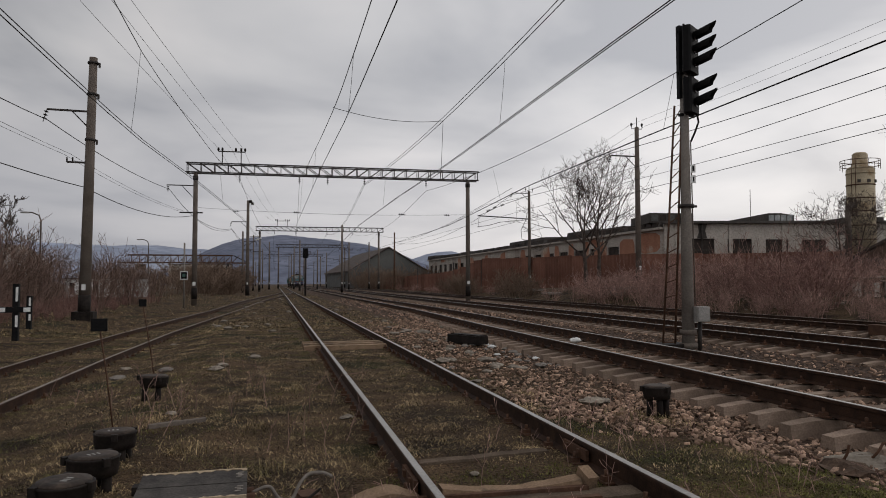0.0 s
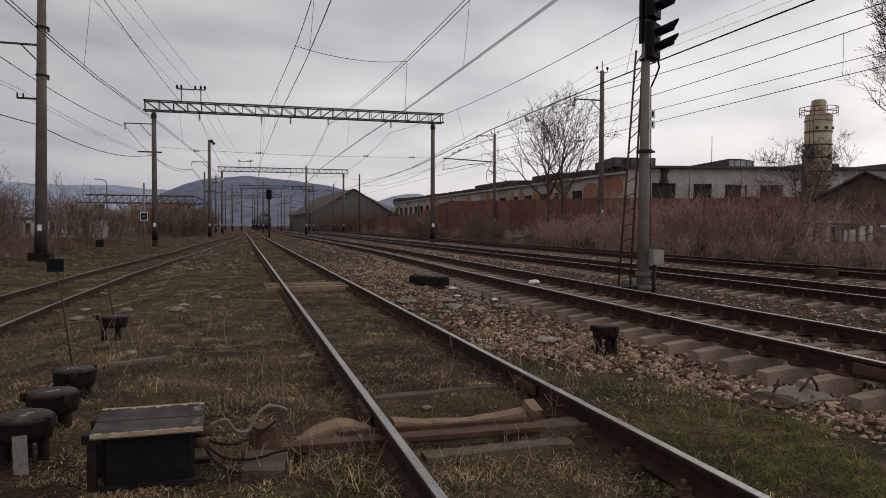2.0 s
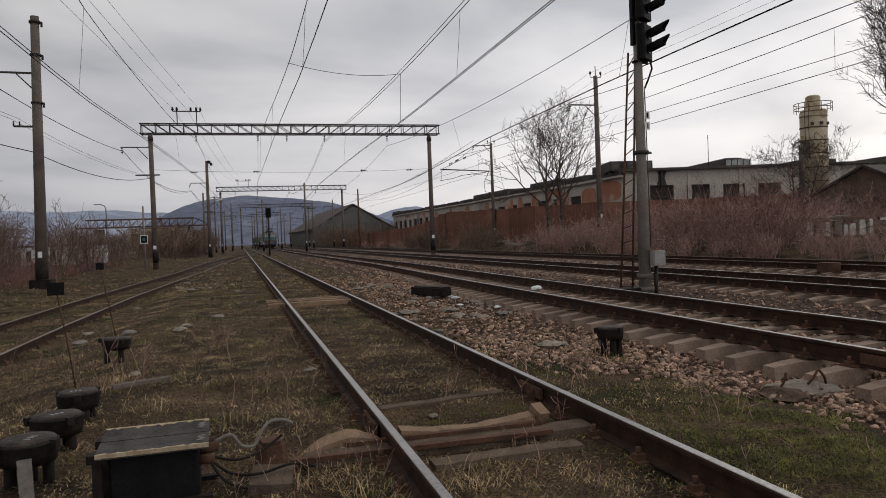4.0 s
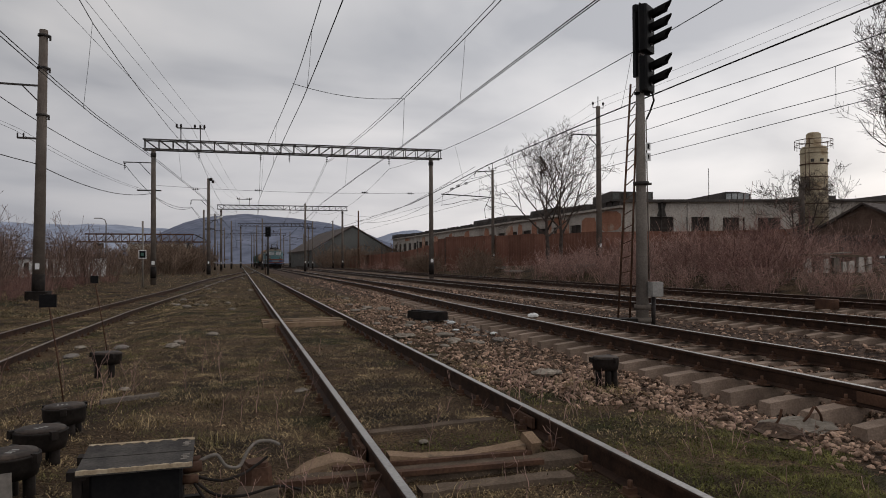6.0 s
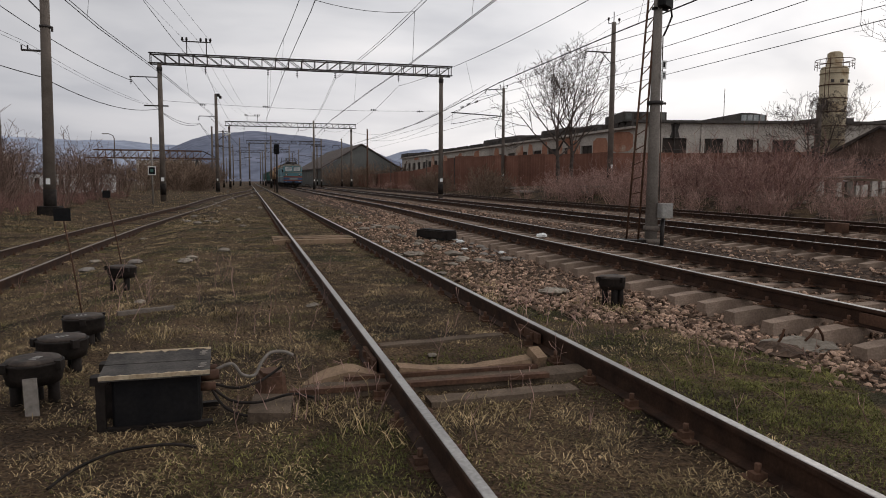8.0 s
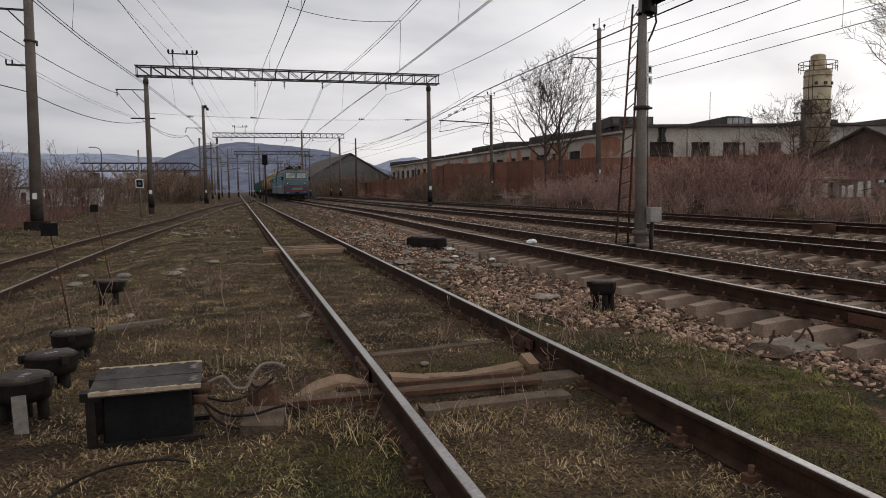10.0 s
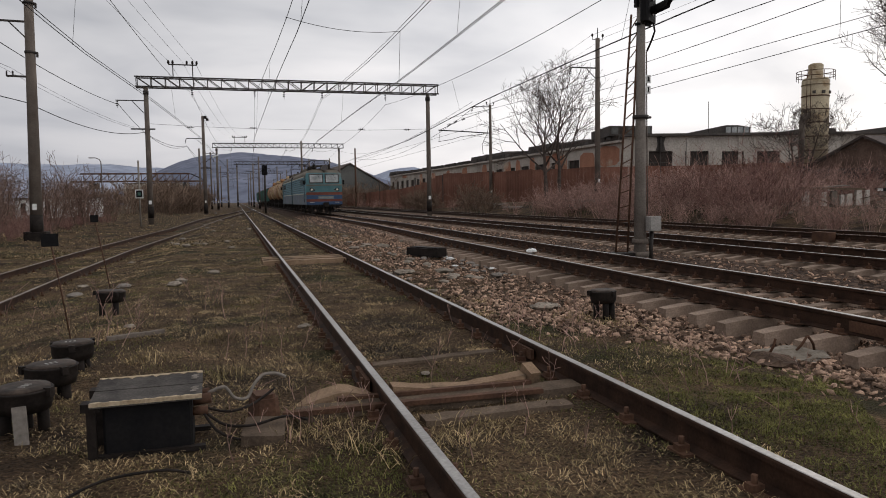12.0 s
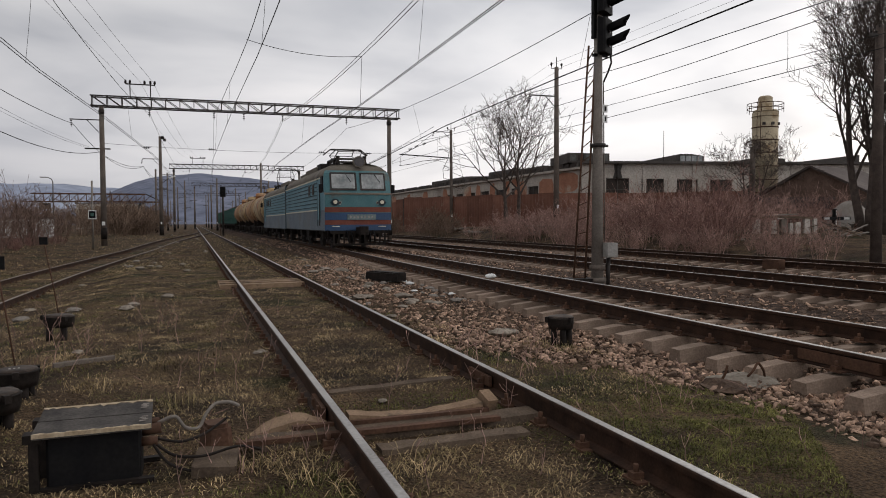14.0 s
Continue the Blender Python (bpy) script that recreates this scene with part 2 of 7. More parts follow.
    "hill_far": surface("haze_tinted_hill", (0.255, 0.285, 0.36), (0.30, 0.33, 0.40), 1.0, 0, 0.003, 0.02, 0, spec=0.0),
}


# ---- mesh tools ----
class Shape:
    """Vertices and faces of one mesh."""

    def __init__(self):
        self.v, self.f, self.s = [], [], []

    def add(self, verts, faces, smooth=False):
        k = len(self.v)
        self.v += [tuple(p) for p in verts]
        self.f += [tuple(i + k for i in q) for q in faces]
        self.s += [smooth] * len(faces)
        return self

    def box(self, x, y, z, sx, sy, sz, turn=None, taper=1.0, bevel=0.0):
        """Centre and full sizes; the top may be tapered and the upright edges cut."""
        a, b, c = sx / 2, sy / 2, sz / 2
        if bevel:
            e = bevel
            ring = [(-a + e, -b), (a - e, -b), (a, -b + e), (a, b - e), (a - e, b), (-a + e, b), (-a, b - e), (-a, -b + e)]
        else:
            ring = [(-a, -b), (a, -b), (a, b), (-a, b)]
        n = len(ring)
        pts = [Vector((p, q, -c)) for p, q in ring] + [Vector((p * taper, q * taper, c)) for p, q in ring]
        if turn is not None:
            pts = [turn @ p for p in pts]
        at = Vector((x, y, z))
        faces = [tuple(reversed(range(n))), tuple(range(n, 2 * n))] + [(i, (i + 1) % n, n + (i + 1) % n, n + i) for i in range(n)]
        return self.add([p + at for p in pts], faces)

    def tube(self, pts, radii, n=6, caps=True, smooth=True):
        """A tube through points; one radius or one for each point."""
        pts = [Vector(p) for p in pts]
        if not hasattr(radii, "__len__"):
            radii = [radii] * len(pts)
        verts, faces = [], []
        side = None
        for i, p in enumerate(pts):
            d = (pts[min(i + 1, len(pts) - 1)] - pts[max(i - 1, 0)]).normalized()
            if side is None:
                side = d.cross(Vector((0, 0, 1)) if abs(d.z) < 0.95 else Vector((1, 0, 0))).normalized()
            else:
                side = (side - d * side.dot(d)).normalized()
            up = side.cross(d)
            for k in range(n):
                a = 2 * math.pi * k / n
                verts.append(p + (side * math.cos(a) + up * math.sin(a)) * radii[i])
        for i in range(len(pts) - 1):
            for k in range(n):
                q, w = i * n + k, i * n + (k + 1) % n
                faces.append((q, q + n, w + n, w))
        self.add(verts, faces, smooth)
        if caps:
            k = len(self.v) - len(verts)
            self.f += [tuple(k + j for j in range(n)), tuple(k + len(verts) - n + j for j in reversed(range(n)))]
            self.s += [False, False]
        return self

    def sweep(self, profile, line, close=True):
        """A profile of (across, up) pairs swept along a level line of (x, y, z)."""
        n = len(profile)
        verts, faces = [], []
        for i, p in enumerate(line):
            a, b = Vector(line[max(i - 1, 0)]), Vector(line[min(i + 1, len(line) - 1)])
            d = (b - a).normalized()
            side = Vector((d.y, -d.x, 0)).normalized()
            verts += [Vector(p) + side * u + Vector((0, 0, w)) for u, w in profile]
        for i in range(len(line) - 1):
            for k in range(n if close else n - 1):
                q, w = i * n + k, i * n + (k + 1) % n
                faces.append((q, w, w + n, q + n))
        self.add(verts, faces)
        if close:
            k = len(self.v) - len(verts)
            self.f += [tuple(k + j for j in reversed(range(n))), tuple(k + len(verts) - n + j for j in range(n))]
            self.s += [False, False]
        return self

    def slab(self, pts, lo, hi, axis=2):
        """A polygon of pairs given thickness along an axis."""
        def at(p, w):
            q = list(p)
            q.insert(axis, w)
            return tuple(q)
        n = len(pts)
        return self.add([at(p, lo) for p in pts] + [at(p, hi) for p in pts],
                        [tuple(reversed(range(n))), tuple(range(n, 2 * n))] + [(i, (i + 1) % n, n + (i + 1) % n, n + i) for i in range(n)])

    def mesh(self, name, material):
        me = bpy.data.meshes.new(name)
        me.from_pydata(self.v, [], self.f)
        me.polygons.foreach_set("use_smooth", self.s)
        me.materials.append(material)
        me.update()
        bm = bmesh.new()
        bm.from_mesh(me)
        if len(bm.faces) < 20000:
            bmesh.ops.recalc_face_normals(bm, faces=bm.faces)
            bm.to_mesh(me)
        bm.free()
        return me


def thing(name, label, category, at=None, group="", kind=""):
    ob = new(name)
    ob.empty_display_size = 0.2
    if at is not None:
        ob.matrix_world = at
    return tagged(ob, label, category, group, kind)


def part(name, shape, material, parent=None, label=""):
    ob = new(name, shape.mesh(name, MAT[material]))
    ob.parent = parent
    return tagged(ob, label)


def solo(name, shape, material, label, category, group="", kind="", at=None):
    ob = new(name, shape.mesh(name, MAT[material]))
    if at is not None:
        ob.matrix_world = at
    return tagged(ob, label, category, group, kind)


def twin(ob, parent, m):
    """A part that shares its mesh with another one."""
    o = new(ob.name.split(".")[0], ob.data)
    o.parent = parent
    o.matrix_local = m
    return o


def smoothstep(a, b, v):
    w = min(1.0, max(0.0, (v - a) / (b - a)))
    return w * w * (3 - 2 * w)


# ---- the ground ----
X_A, X_B, X_C, X_D = 1.755, 6.48, 11.7, 17.05
LINE_B = [(6.42, -40), (6.44, -6), (6.48, 8), (6.68, 20), (7.1, 28), (7.42, 36), (7.5, 50), (7.42, 90), (7.3, 330)]
TOP_A, TOP_B, TOP_C, TOP_D, TOP_L = 0.175, 0.31, 0.31, 0.32, -0.10
RAIL_H, HALF = 0.18, 0.7975


def main_dip(y):
    """How far the main track falls down the line."""
    return 0.06 * smoothstep(20, 34, y) + 0.04 * smoothstep(34, 62, y)


LINE_L = [(-4.5, -40), (-4.55, -8), (-4.6, 2), (-4.6, 10), (-4.52, 18), (-4.3, 26), (-3.75, 36), (-3.0, 46), (-2.15, 57), (-1.15, 70), (-0.1, 84), (0.9, 98), (1.755, 116)]


def ground_z(x, y):
    """Height of the ground without its small bumps."""
    z = -0.24 * (1 - smoothstep(-3.4, -1.4, x)) * (1 - smoothstep(40, 90, y)) + 0.16 * (1 - smoothstep(-9.5, -6.2, x))
    z += 0.03 * smoothstep(5.55, 5.8, x) * (1 - 0.5 * smoothstep(19.0, 20.5, x)) - 0.055 * smoothstep(3.9, 4.7, x) * (1 - smoothstep(5.5, 5.75, x))
    z -= 0.10 * smoothstep(7.9, 8.8, x) * (1 - smoothstep(9.2, 10.2, x))
    z -= 0.08 * smoothstep(13.2, 14.0, x) * (1 - smoothstep(14.6, 15.5, x))
    z += 1.05 * smoothstep(19.6, 25.0, x) * (1 - 0.8 * smoothstep(62, 90, y)) * (0.4 + 0.6 * smoothstep(16, 36, y))
    return z


def build_ground():
    def steps(lo, a, b, hi, fine):
        mid = list(np.arange(a, b, fine))
        left, right, d = [], [], fine
        v = a
        while v > lo:
            d *= 1.35
            v -= d
            left.append(v)
        v, d = b, fine
        while v < hi:
            right.append(v)
            d *= 1.35
            v += d
        return left[::-1] + mid + right + [hi]
    xs = steps(-4000, -10, 22, 4000, 0.22)
    ys = steps(-600, 1.5, 46, 4600, 0.22)
    verts, faces = [], []
    nx = len(xs)
    for y in ys:
        for x in xs:
            near = 1 - smoothstep(60, 140, math.hypot(x, y))
            rough = 0.035 * noise.noise((x * 0.9, y * 0.9, 0)) + 0.018 * noise.noise((x * 2.7, y * 2.7, 4))
            bed = 1 - 0.75 * smoothstep(4.6, 5.2, x) * (1 - smoothstep(19, 20, x))
            far = -2.0 * smoothstep(400, 900, math.hypot(x, y))
            verts.append((x, y, ground_z(x, y) + near * rough * bed - 0.01 + far))
    for j in range(len(ys) - 1):
        for i in range(nx - 1):
            k = j * nx + i
            faces.append((k, k + 1, k + nx + 1, k + nx))
    m = surface("winter_grass_ground", (0.021, 0.0135, 0.0085), (0.115, 0.074, 0.042), 0.95, 0, 0.9, 38, 1.0, 0.05, c=(0.034, 0.031, 0.013), deep=0.9)
    nodes, links = m.node_tree.nodes, m.node_tree.links
    bsdf = nodes["Principled BSDF"]
    grass_colour = bsdf.inputs["Base Color"].links[0].from_socket
    tc = nodes.new("ShaderNodeTexCoord")
    sep = nodes.new("ShaderNodeSeparateXYZ")
    links.new(tc.outputs["Object"], sep.inputs[0])
    wob = nodes.new("ShaderNodeTexNoise")
    wob.inputs["Scale"].default_value = 1.1
    wob.inputs["Detail"].default_value = 6
    links.new(tc.outputs["Object"], wob.inputs["Vector"])
    edge = nodes.new("ShaderNodeMath")
    edge.operation = "MULTIPLY_ADD"
    edge.inputs[1].default_value = 2.6
    links.new(wob.outputs[0], edge.inputs[0])
    links.new(sep.outputs[0], edge.inputs[2])
    into = nodes.new("ShaderNodeMapRange")
    into.inputs[1].default_value, into.inputs[2].default_value = 5.6, 6.6
    links.new(edge.outputs[0], into.inputs[0])
    outof = nodes.new("ShaderNodeMapRange")
    outof.inputs[1].default_value, outof.inputs[2].default_value = 20.0, 21.4
    outof.inputs[3].default_value, outof.inputs[4].default_value = 1.0, 0.0
    links.new(edge.outputs[0], outof.inputs[0])
    both = nodes.new("ShaderNodeMath")
    both.operation = "MULTIPLY"
    links.new(into.outputs[0], both.inputs[0])
    links.new(outof.outputs[0], both.inputs[1])
    cell = nodes.new("ShaderNodeTexVoronoi")
    cell.inputs["Scale"].default_value = 16
    links.new(tc.outputs["Object"], cell.inputs["Vector"])
    grit = nodes.new("ShaderNodeValToRGB")
    ge = grit.color_ramp.elements
    ge[0].position, ge[0].color = 0.0, (0.022, 0.014, 0.010, 1)
    ge[1].position, ge[1].color = 1.0, (0.13, 0.085, 0.062, 1)
    tint = nodes.new("ShaderNodeSeparateColor")
    links.new(cell.outputs["Color"], tint.inputs[0])
    links.new(tint.outputs[0], grit.inputs[0])
    mix = nodes.new("ShaderNodeMix")
    mix.data_type = "RGBA"
    links.new(both.outputs[0], mix.inputs[0])
    links.new(grass_colour, mix.inputs[6])
    links.new(grit.outputs[0], mix.inputs[7])
    links.new(mix.outputs[2], bsdf.inputs["Base Color"])
    me = bpy.data.meshes.new("ground")
    me.from_pydata(verts, [], faces)
    me.polygons.foreach_set("use_smooth", [True] * len(faces))
    me.materials.append(m)
    tagged(new("ground", me), "rough ground with dry winter grass and stone ballast", "ground", kind="structure")


build_ground()


def build_hill(name, far, profile, material, label, depth):
    """A long hill: its crest over bearings from the track's line, in degrees and metres."""
    s = Shape()
    az = np.linspace(profile[0][0], profile[-1][0], 90)
    hs = np.interp(az, [p[0] for p in profile], [p[1] for p in profile])
    verts, faces = [], []
    rows = 7
    for i, (a, h) in enumerate(zip(az, hs)):
        for r in range(rows):
            k = r / (rows - 1)
            d = far - depth * (1 - k)
            hh = h * (k ** 0.8) + far * 0.0022 * noise.noise((a * 0.5, k * 0.8, far)) * k + far * 0.0007 * noise.noise((a * 2.1, k * 1.5, far)) * k
            verts.append((d * math.sin(radians(a)), d * math.cos(radians(a)), -6 + hh))
    for i in range(len(az) - 1):
        for r in range(rows - 1):
            k = i * rows + r
            faces.append((k, k + rows, k + rows + 1, k + 1))
    s.add(verts, faces, True)
    solo(name, s, material, label, "hill", kind="structure")


build_hill("hill_1", 2600, [(-11, 0), (-8.5, 40), (-6.4, 82), (-5.5, 108), (-3.7, 148), (-1.9, 167), (0.7, 175), (4.1, 163), (7.3, 141), (9.6, 112), (11.8, 70), (14, 20), (16, 0)], "hill", "wooded mountain behind the yard, coloured blue-grey for haze", 900)
build_hill("hill_2", 3900, [(-50, 230), (-40, 270), (-30, 240), (-22, 225), (-15.2, 196), (-12, 190), (-8.4, 200), (-5.4, 178), (0, 150), (6, 110), (10.5, 130), (11.8, 163), (13.8, 181), (15.1, 150), (16.7, 115), (20, 60), (40, 30)], "hill_far", "far hills under low cloud, coloured pale blue for haze", 700)


# ---- railway tracks ----
RAIL = [(-0.075, 0), (0.075, 0), (0.075, 0.012), (0.012, 0.032), (0.01, 0.135), (0.036, 0.148), (0.036, 0.172), (0.03, 0.18), (-0.03, 0.18), (-0.036, 0.172), (-0.036, 0.148), (-0.01, 0.135), (-0.012, 0.032), (-0.075, 0.012)]
HEAD = [(-0.029, 0.1795), (0.029, 0.1795), (0.025, 0.183), (-0.025, 0.183)]


def offset_line(line, off, z):
    out = []
    for i, (x, y) in enumerate(line):
        a, b = line[max(i - 1, 0)], line[min(i + 1, len(line) - 1)]
        d = Vector((b[0] - a[0], b[1] - a[1])).normalized()
        out.append((x + d.y * off, y - d.x * off, z))
    return out


def sleeper_mesh(kind):
    s = Shape()
    if kind == "concrete":
        turn = Matrix.Rotation(0, 3, "Z")
        for sgn in (-1, 1):
            cuts = ((0.25, 0.085, 0.105, -0.045), (0.95, 0.092, 0.118, -0.012), (1.12, 0.088, 0.12, -0.022), (1.35, 0.078, 0.118, -0.052))
            v, f = [], []
            for x, top_w, low_w, z in cuts:
                v += [(sgn * x, -low_w, -0.22), (sgn * x, low_w, -0.22), (sgn * x, top_w, z), (sgn * x, -top_w, z)]
            for k in range(3):
                for j in range(4):
                    f.append((4 * k + j, 4 * k + (j + 1) % 4, 4 * k + 4 + (j + 1) % 4, 4 * k + 4 + j))
            f += [(0, 1, 2, 3), (12, 13, 14, 15)]
            s.add(v, f)
        s.box(0, 0, -0.135, 0.52, 0.22, 0.17)
        return s.mesh("sleeper", MAT["sleeper"])
    s.box(0, 0, -0.09, 2.72, 0.23, 0.16, bevel=0.02)
    return s.mesh("sleeper", MAT["wood_old"])


def fastening(s, x, y, z, turn=0):
    """Clips, bolts and plate of one rail seat."""
    s.box(x, y, z + 0.004, 0.30, 0.17, 0.016)
    for k in (-1, 1):
        s.box(x + k * 0.105, y, z + 0.03, 0.075, 0.06, 0.04)
        s.tube([(x + k * 0.105, y, z + 0.03), (x + k * 0.105, y, z + 0.095)], 0.017, 6)


def track(name, label, line, top, kind, spacing, near, far, head, lift=0.0, clips=True, jitter=0.02, follow=False, dips=False):
    tr = thing(name, label, "railway track", kind="structure")
    dense = []
    for i in range(len(line) - 1):
        n = max(1, int(math.dist(line[i], line[i + 1]) / 6))
        dense += [(line[i][0] + (line[i + 1][0] - line[i][0]) * k / n, line[i][1] + (line[i + 1][1] - line[i][1]) * k / n) for k in range(n)]
    dense.append(line[-1])
    base = top - RAIL_H

    def foot(x, y):
        """Height of the rail foot; the siding follows the ground."""
        return ground_z(x, y) - 0.04 if follow else base - (main_dip(y) if dips else 0.0)
    for side in (-1, 1):
        pts = [(p[0], p[1], foot(*c)) for p, c in zip(offset_line(dense, side * HALF, base), dense)]
        r = part("rail", Shape().sweep(RAIL, pts), "rail", tr, "rust-brown steel rail")
        part("running_surface", Shape().sweep(HEAD, pts), head, r, "worn top of the rail")
    me = sleeper_mesh(kind)
    rest, seats, chairs = Shape(), Shape(), 0
    cum = [0.0]
    for i in range(len(dense) - 1):
        cum.append(cum[-1] + math.dist(dense[i], dense[i + 1]))
    at = 0.2
    rng = random.Random(len(name) * 7 + int(top * 100) + 3)
    while at < cum[-1]:
        x = float(np.interp(at, cum, [p[0] for p in dense]))
        y = float(np.interp(at, cum, [p[1] for p in dense]))
        x2 = float(np.interp(at + 0.5, cum, [p[0] for p in dense]))
        y2 = float(np.interp(at + 0.5, cum, [p[1] for p in dense]))
        ang = math.atan2(y2 - y, x2 - x) - math.pi / 2 if at < cum[-1] - 1 else 0
        z = foot(x, y) + lift + rng.uniform(-jitter, jitter * 0.3)
        m = Matrix.Translation((x + rng.uniform(-0.03, 0.03), y, z)) @ Matrix.Rotation(ang + rng.uniform(-0.02, 0.02), 4, "Z")
        if near < y < far:
            o = new("sleeper", me)
            o.parent = tr
            o.matrix_local = m
        elif y < 150:
            rest.box(x, y, z - 0.1, 2.7, 0.24, 0.18)
        if clips and -2 < y < 48:
            for side in (-1, 1):
                fastening(seats, x + side * HALF, y, foot(x, y))
        at += spacing
    if rest.v:
        o = part("sleeper_row", rest, "sleeper" if kind == "concrete" else "wood_old", tr)
        tagged(o, kind="stuff")
    if seats.v:
        o = part("rail_fastenings", seats, "rust", tr, "rusty rail clips and bolts")
        tagged(o, kind="stuff")
    return tr


track("track_1", "overgrown single track with worn shiny rails on old sleepers", [(X_A, -40), (X_A, 30), (X_A, 120), (X_A, 330)], TOP_A, "wood", 0.62, -2, 50, "rail_top", lift=-0.03, jitter=0.03)
track("track_2", "main track on exposed concrete sleepers in stone ballast", LINE_B, TOP_B, "concrete", 0.575, -4, 70, "rail_top", dips=True)
track("track_3", "second main track on concrete sleepers", [(X_C, -40), (X_C, 60), (X_C, 330)], TOP_C, "concrete", 0.55, 4, 80, "rail_top")
track("track_4", "outer track with dull rusty rails on concrete sleepers", [(X_D, -40), (X_D, 60), (X_D, 330)], TOP_D, "concrete", 0.6, 8, 90, "rail_dull")
track("track_5", "rusty siding with dull rails curving to join the yard", LINE_L, TOP_L, "wood", 0.62, 6, 60, "rail_dull", lift=0.012, follow=True)


# ---- overhead line: portals, masts, wires ----
def insulator(s, x, y, z, n=3, d=0.09, step=0.13, axis=(0, 0, -1)):
    """A string of insulator discs hanging from a point."""
    a = Vector(axis)
    p = Vector((x, y, z))
    s.tube([p, p + a * (step * (n + 1))], 0.018, 5)
    for k in range(n):
        q = p + a * (step * (k + 0.7))
        s.tube([q - a * 0.03, q, q + a * 0.045], [0.03, d, 0.035], 8)


def portal(name, y, xl, xr, ztop, zl, zr, seats, rack, label, depth=0.75, bay=0.98):
    p = thing(name, label, "catenary portal", pose(0, y, 0), group="portals over the yard")
    h = 0.72
    for x, zb in ((xl + 0.7, zl), (xr - 0.85, zr)):
        col = part("column", Shape().tube([(x, 0, zb - 0.2), (x, 0, ztop - h)], [0.21, 0.16], 12), "concrete", p, "tapered concrete column")
        part("collar", Shape().tube([(x, 0, ztop - h - 0.55), (x, 0, ztop - h - 0.25)], 0.2, 10), "steel", col)
        part("base_band", Shape().tube([(x, 0, zb + 0.3), (x, 0, zb + 1.15)], [0.215, 0.212], 12), "tar", col, "black tarred band")
        part("number_plate", Shape().box(x, -0.215, zb + 1.45, 0.22, 0.02, 0.28), "white", col, "small white plate")
    for zz in (ztop, ztop - h):
        for yy in (-depth / 2, depth / 2):
            part("chord", Shape().box((xl + xr) / 2, yy, zz, xr - xl, 0.09, 0.09), "steel", p)
    n = int((xr - xl) / bay)
    post = Shape().box(0, 0, -h / 2, 0.055, 0.055, h).mesh("truss_post", MAT["steel"])
    ang = math.atan2(h, bay)
    diag = Shape().box(0, 0, 0, math.hypot(h, bay), 0.05, 0.05).mesh("truss_diagonal", MAT["steel"])
    lace = Shape().box(0, 0, 0, 0.05, depth, 0.05).mesh("truss_tie", MAT["steel"])
    for k in range(n + 1):
        x = xl + 0.1 + k * (xr - xl - 0.2) / n
        for yy in (-depth / 2, depth / 2):
            o = new("truss_post", post)
            o.parent = p
            o.matrix_local = pose(x, yy, ztop)
            if k < n:
                o = new("truss_diagonal", diag)
                o.parent = p
                sgn = 1 if x < (xl + xr) / 2 else -1
                o.matrix_local = pose(x + bay / 2, yy, ztop - h / 2, 0, math.degrees(ang) * sgn, 0)
        for zz in (ztop - h,):
            o = new("truss_tie", lace)
            o.parent = p
            o.matrix_local = pose(x, 0, zz)
    for x in seats:
        s = Shape()
        insulator(s, x, 0, ztop - h - 0.05, 3, 0.11, 0.15)
        part("insulator", s, "tar", p, "dark hanging insulator")
    if rack:
        s = Shape()
        x0, x1 = rack
        for x in (x0 + 0.3, x1 - 0.3):
            s.box(x, 0, ztop + 0.5, 0.07, 0.07, 1.0)
        s.box((x0 + x1) / 2, 0, ztop + 1.0, x1 - x0, 0.08, 0.08)
        r = part("insulator_rack", s, "steel", p)
        for x in (x0, x0 + 0.3, x1 - 0.7, x1 - 0.3, x1):
            part("pin_insulator", Shape().tube([(x, 0, ztop + 1.0), (x, 0, ztop + 1.12), (x, 0, ztop + 1.3)], [0.03, 0.09, 0.06], 8), "tar", r)
    s = Shape()
    s.box(xl - 0.35, 0, ztop - h - 1.0, 2.1, 0.07, 0.07)
    s.tube([(xl + 0.5, 0, ztop - h - 1.9), (xl - 0.3, 0, ztop - h - 1.0)], 0.03, 6)
    insulator(s, xl - 1.3, 0, ztop - h - 1.0, 3, 0.1, 0.14)
    part("side_arm", s, "steel", p, "side bracket with insulator")
    part("low_arm", Shape().box(xl + 0.4, 0, 6.95, 1.7, 0.08, 0.1), "steel", p)
    return p


portal("catenary_portal", 58.2, -6.85, 16.3, 10.75, 0.05, 0.1, (-2.9, 1.67, 3.88, 6.82, 11.9), (-4.5, -2.5), "steel truss portal on two concrete columns across the tracks")
portal("catenary_portal", 128, -3.54, 18.55, 11.25, 0.0, 0.1, (-0.4, 3.2, 8.6, 13.1), (-0.2, 2.1), "far steel truss portal on concrete columns")
portal("catenary_portal", 185, -0.2, 17.8, 11.15, 0.0, 0.0, (1.75, 6.5), None, "far steel truss portal on concrete columns")
portal("catenary_portal", 290, -3.2, 17.9, 12.7, 0.0, 0.0, (1.75, 6.5), None, "far steel truss portal on concrete columns")


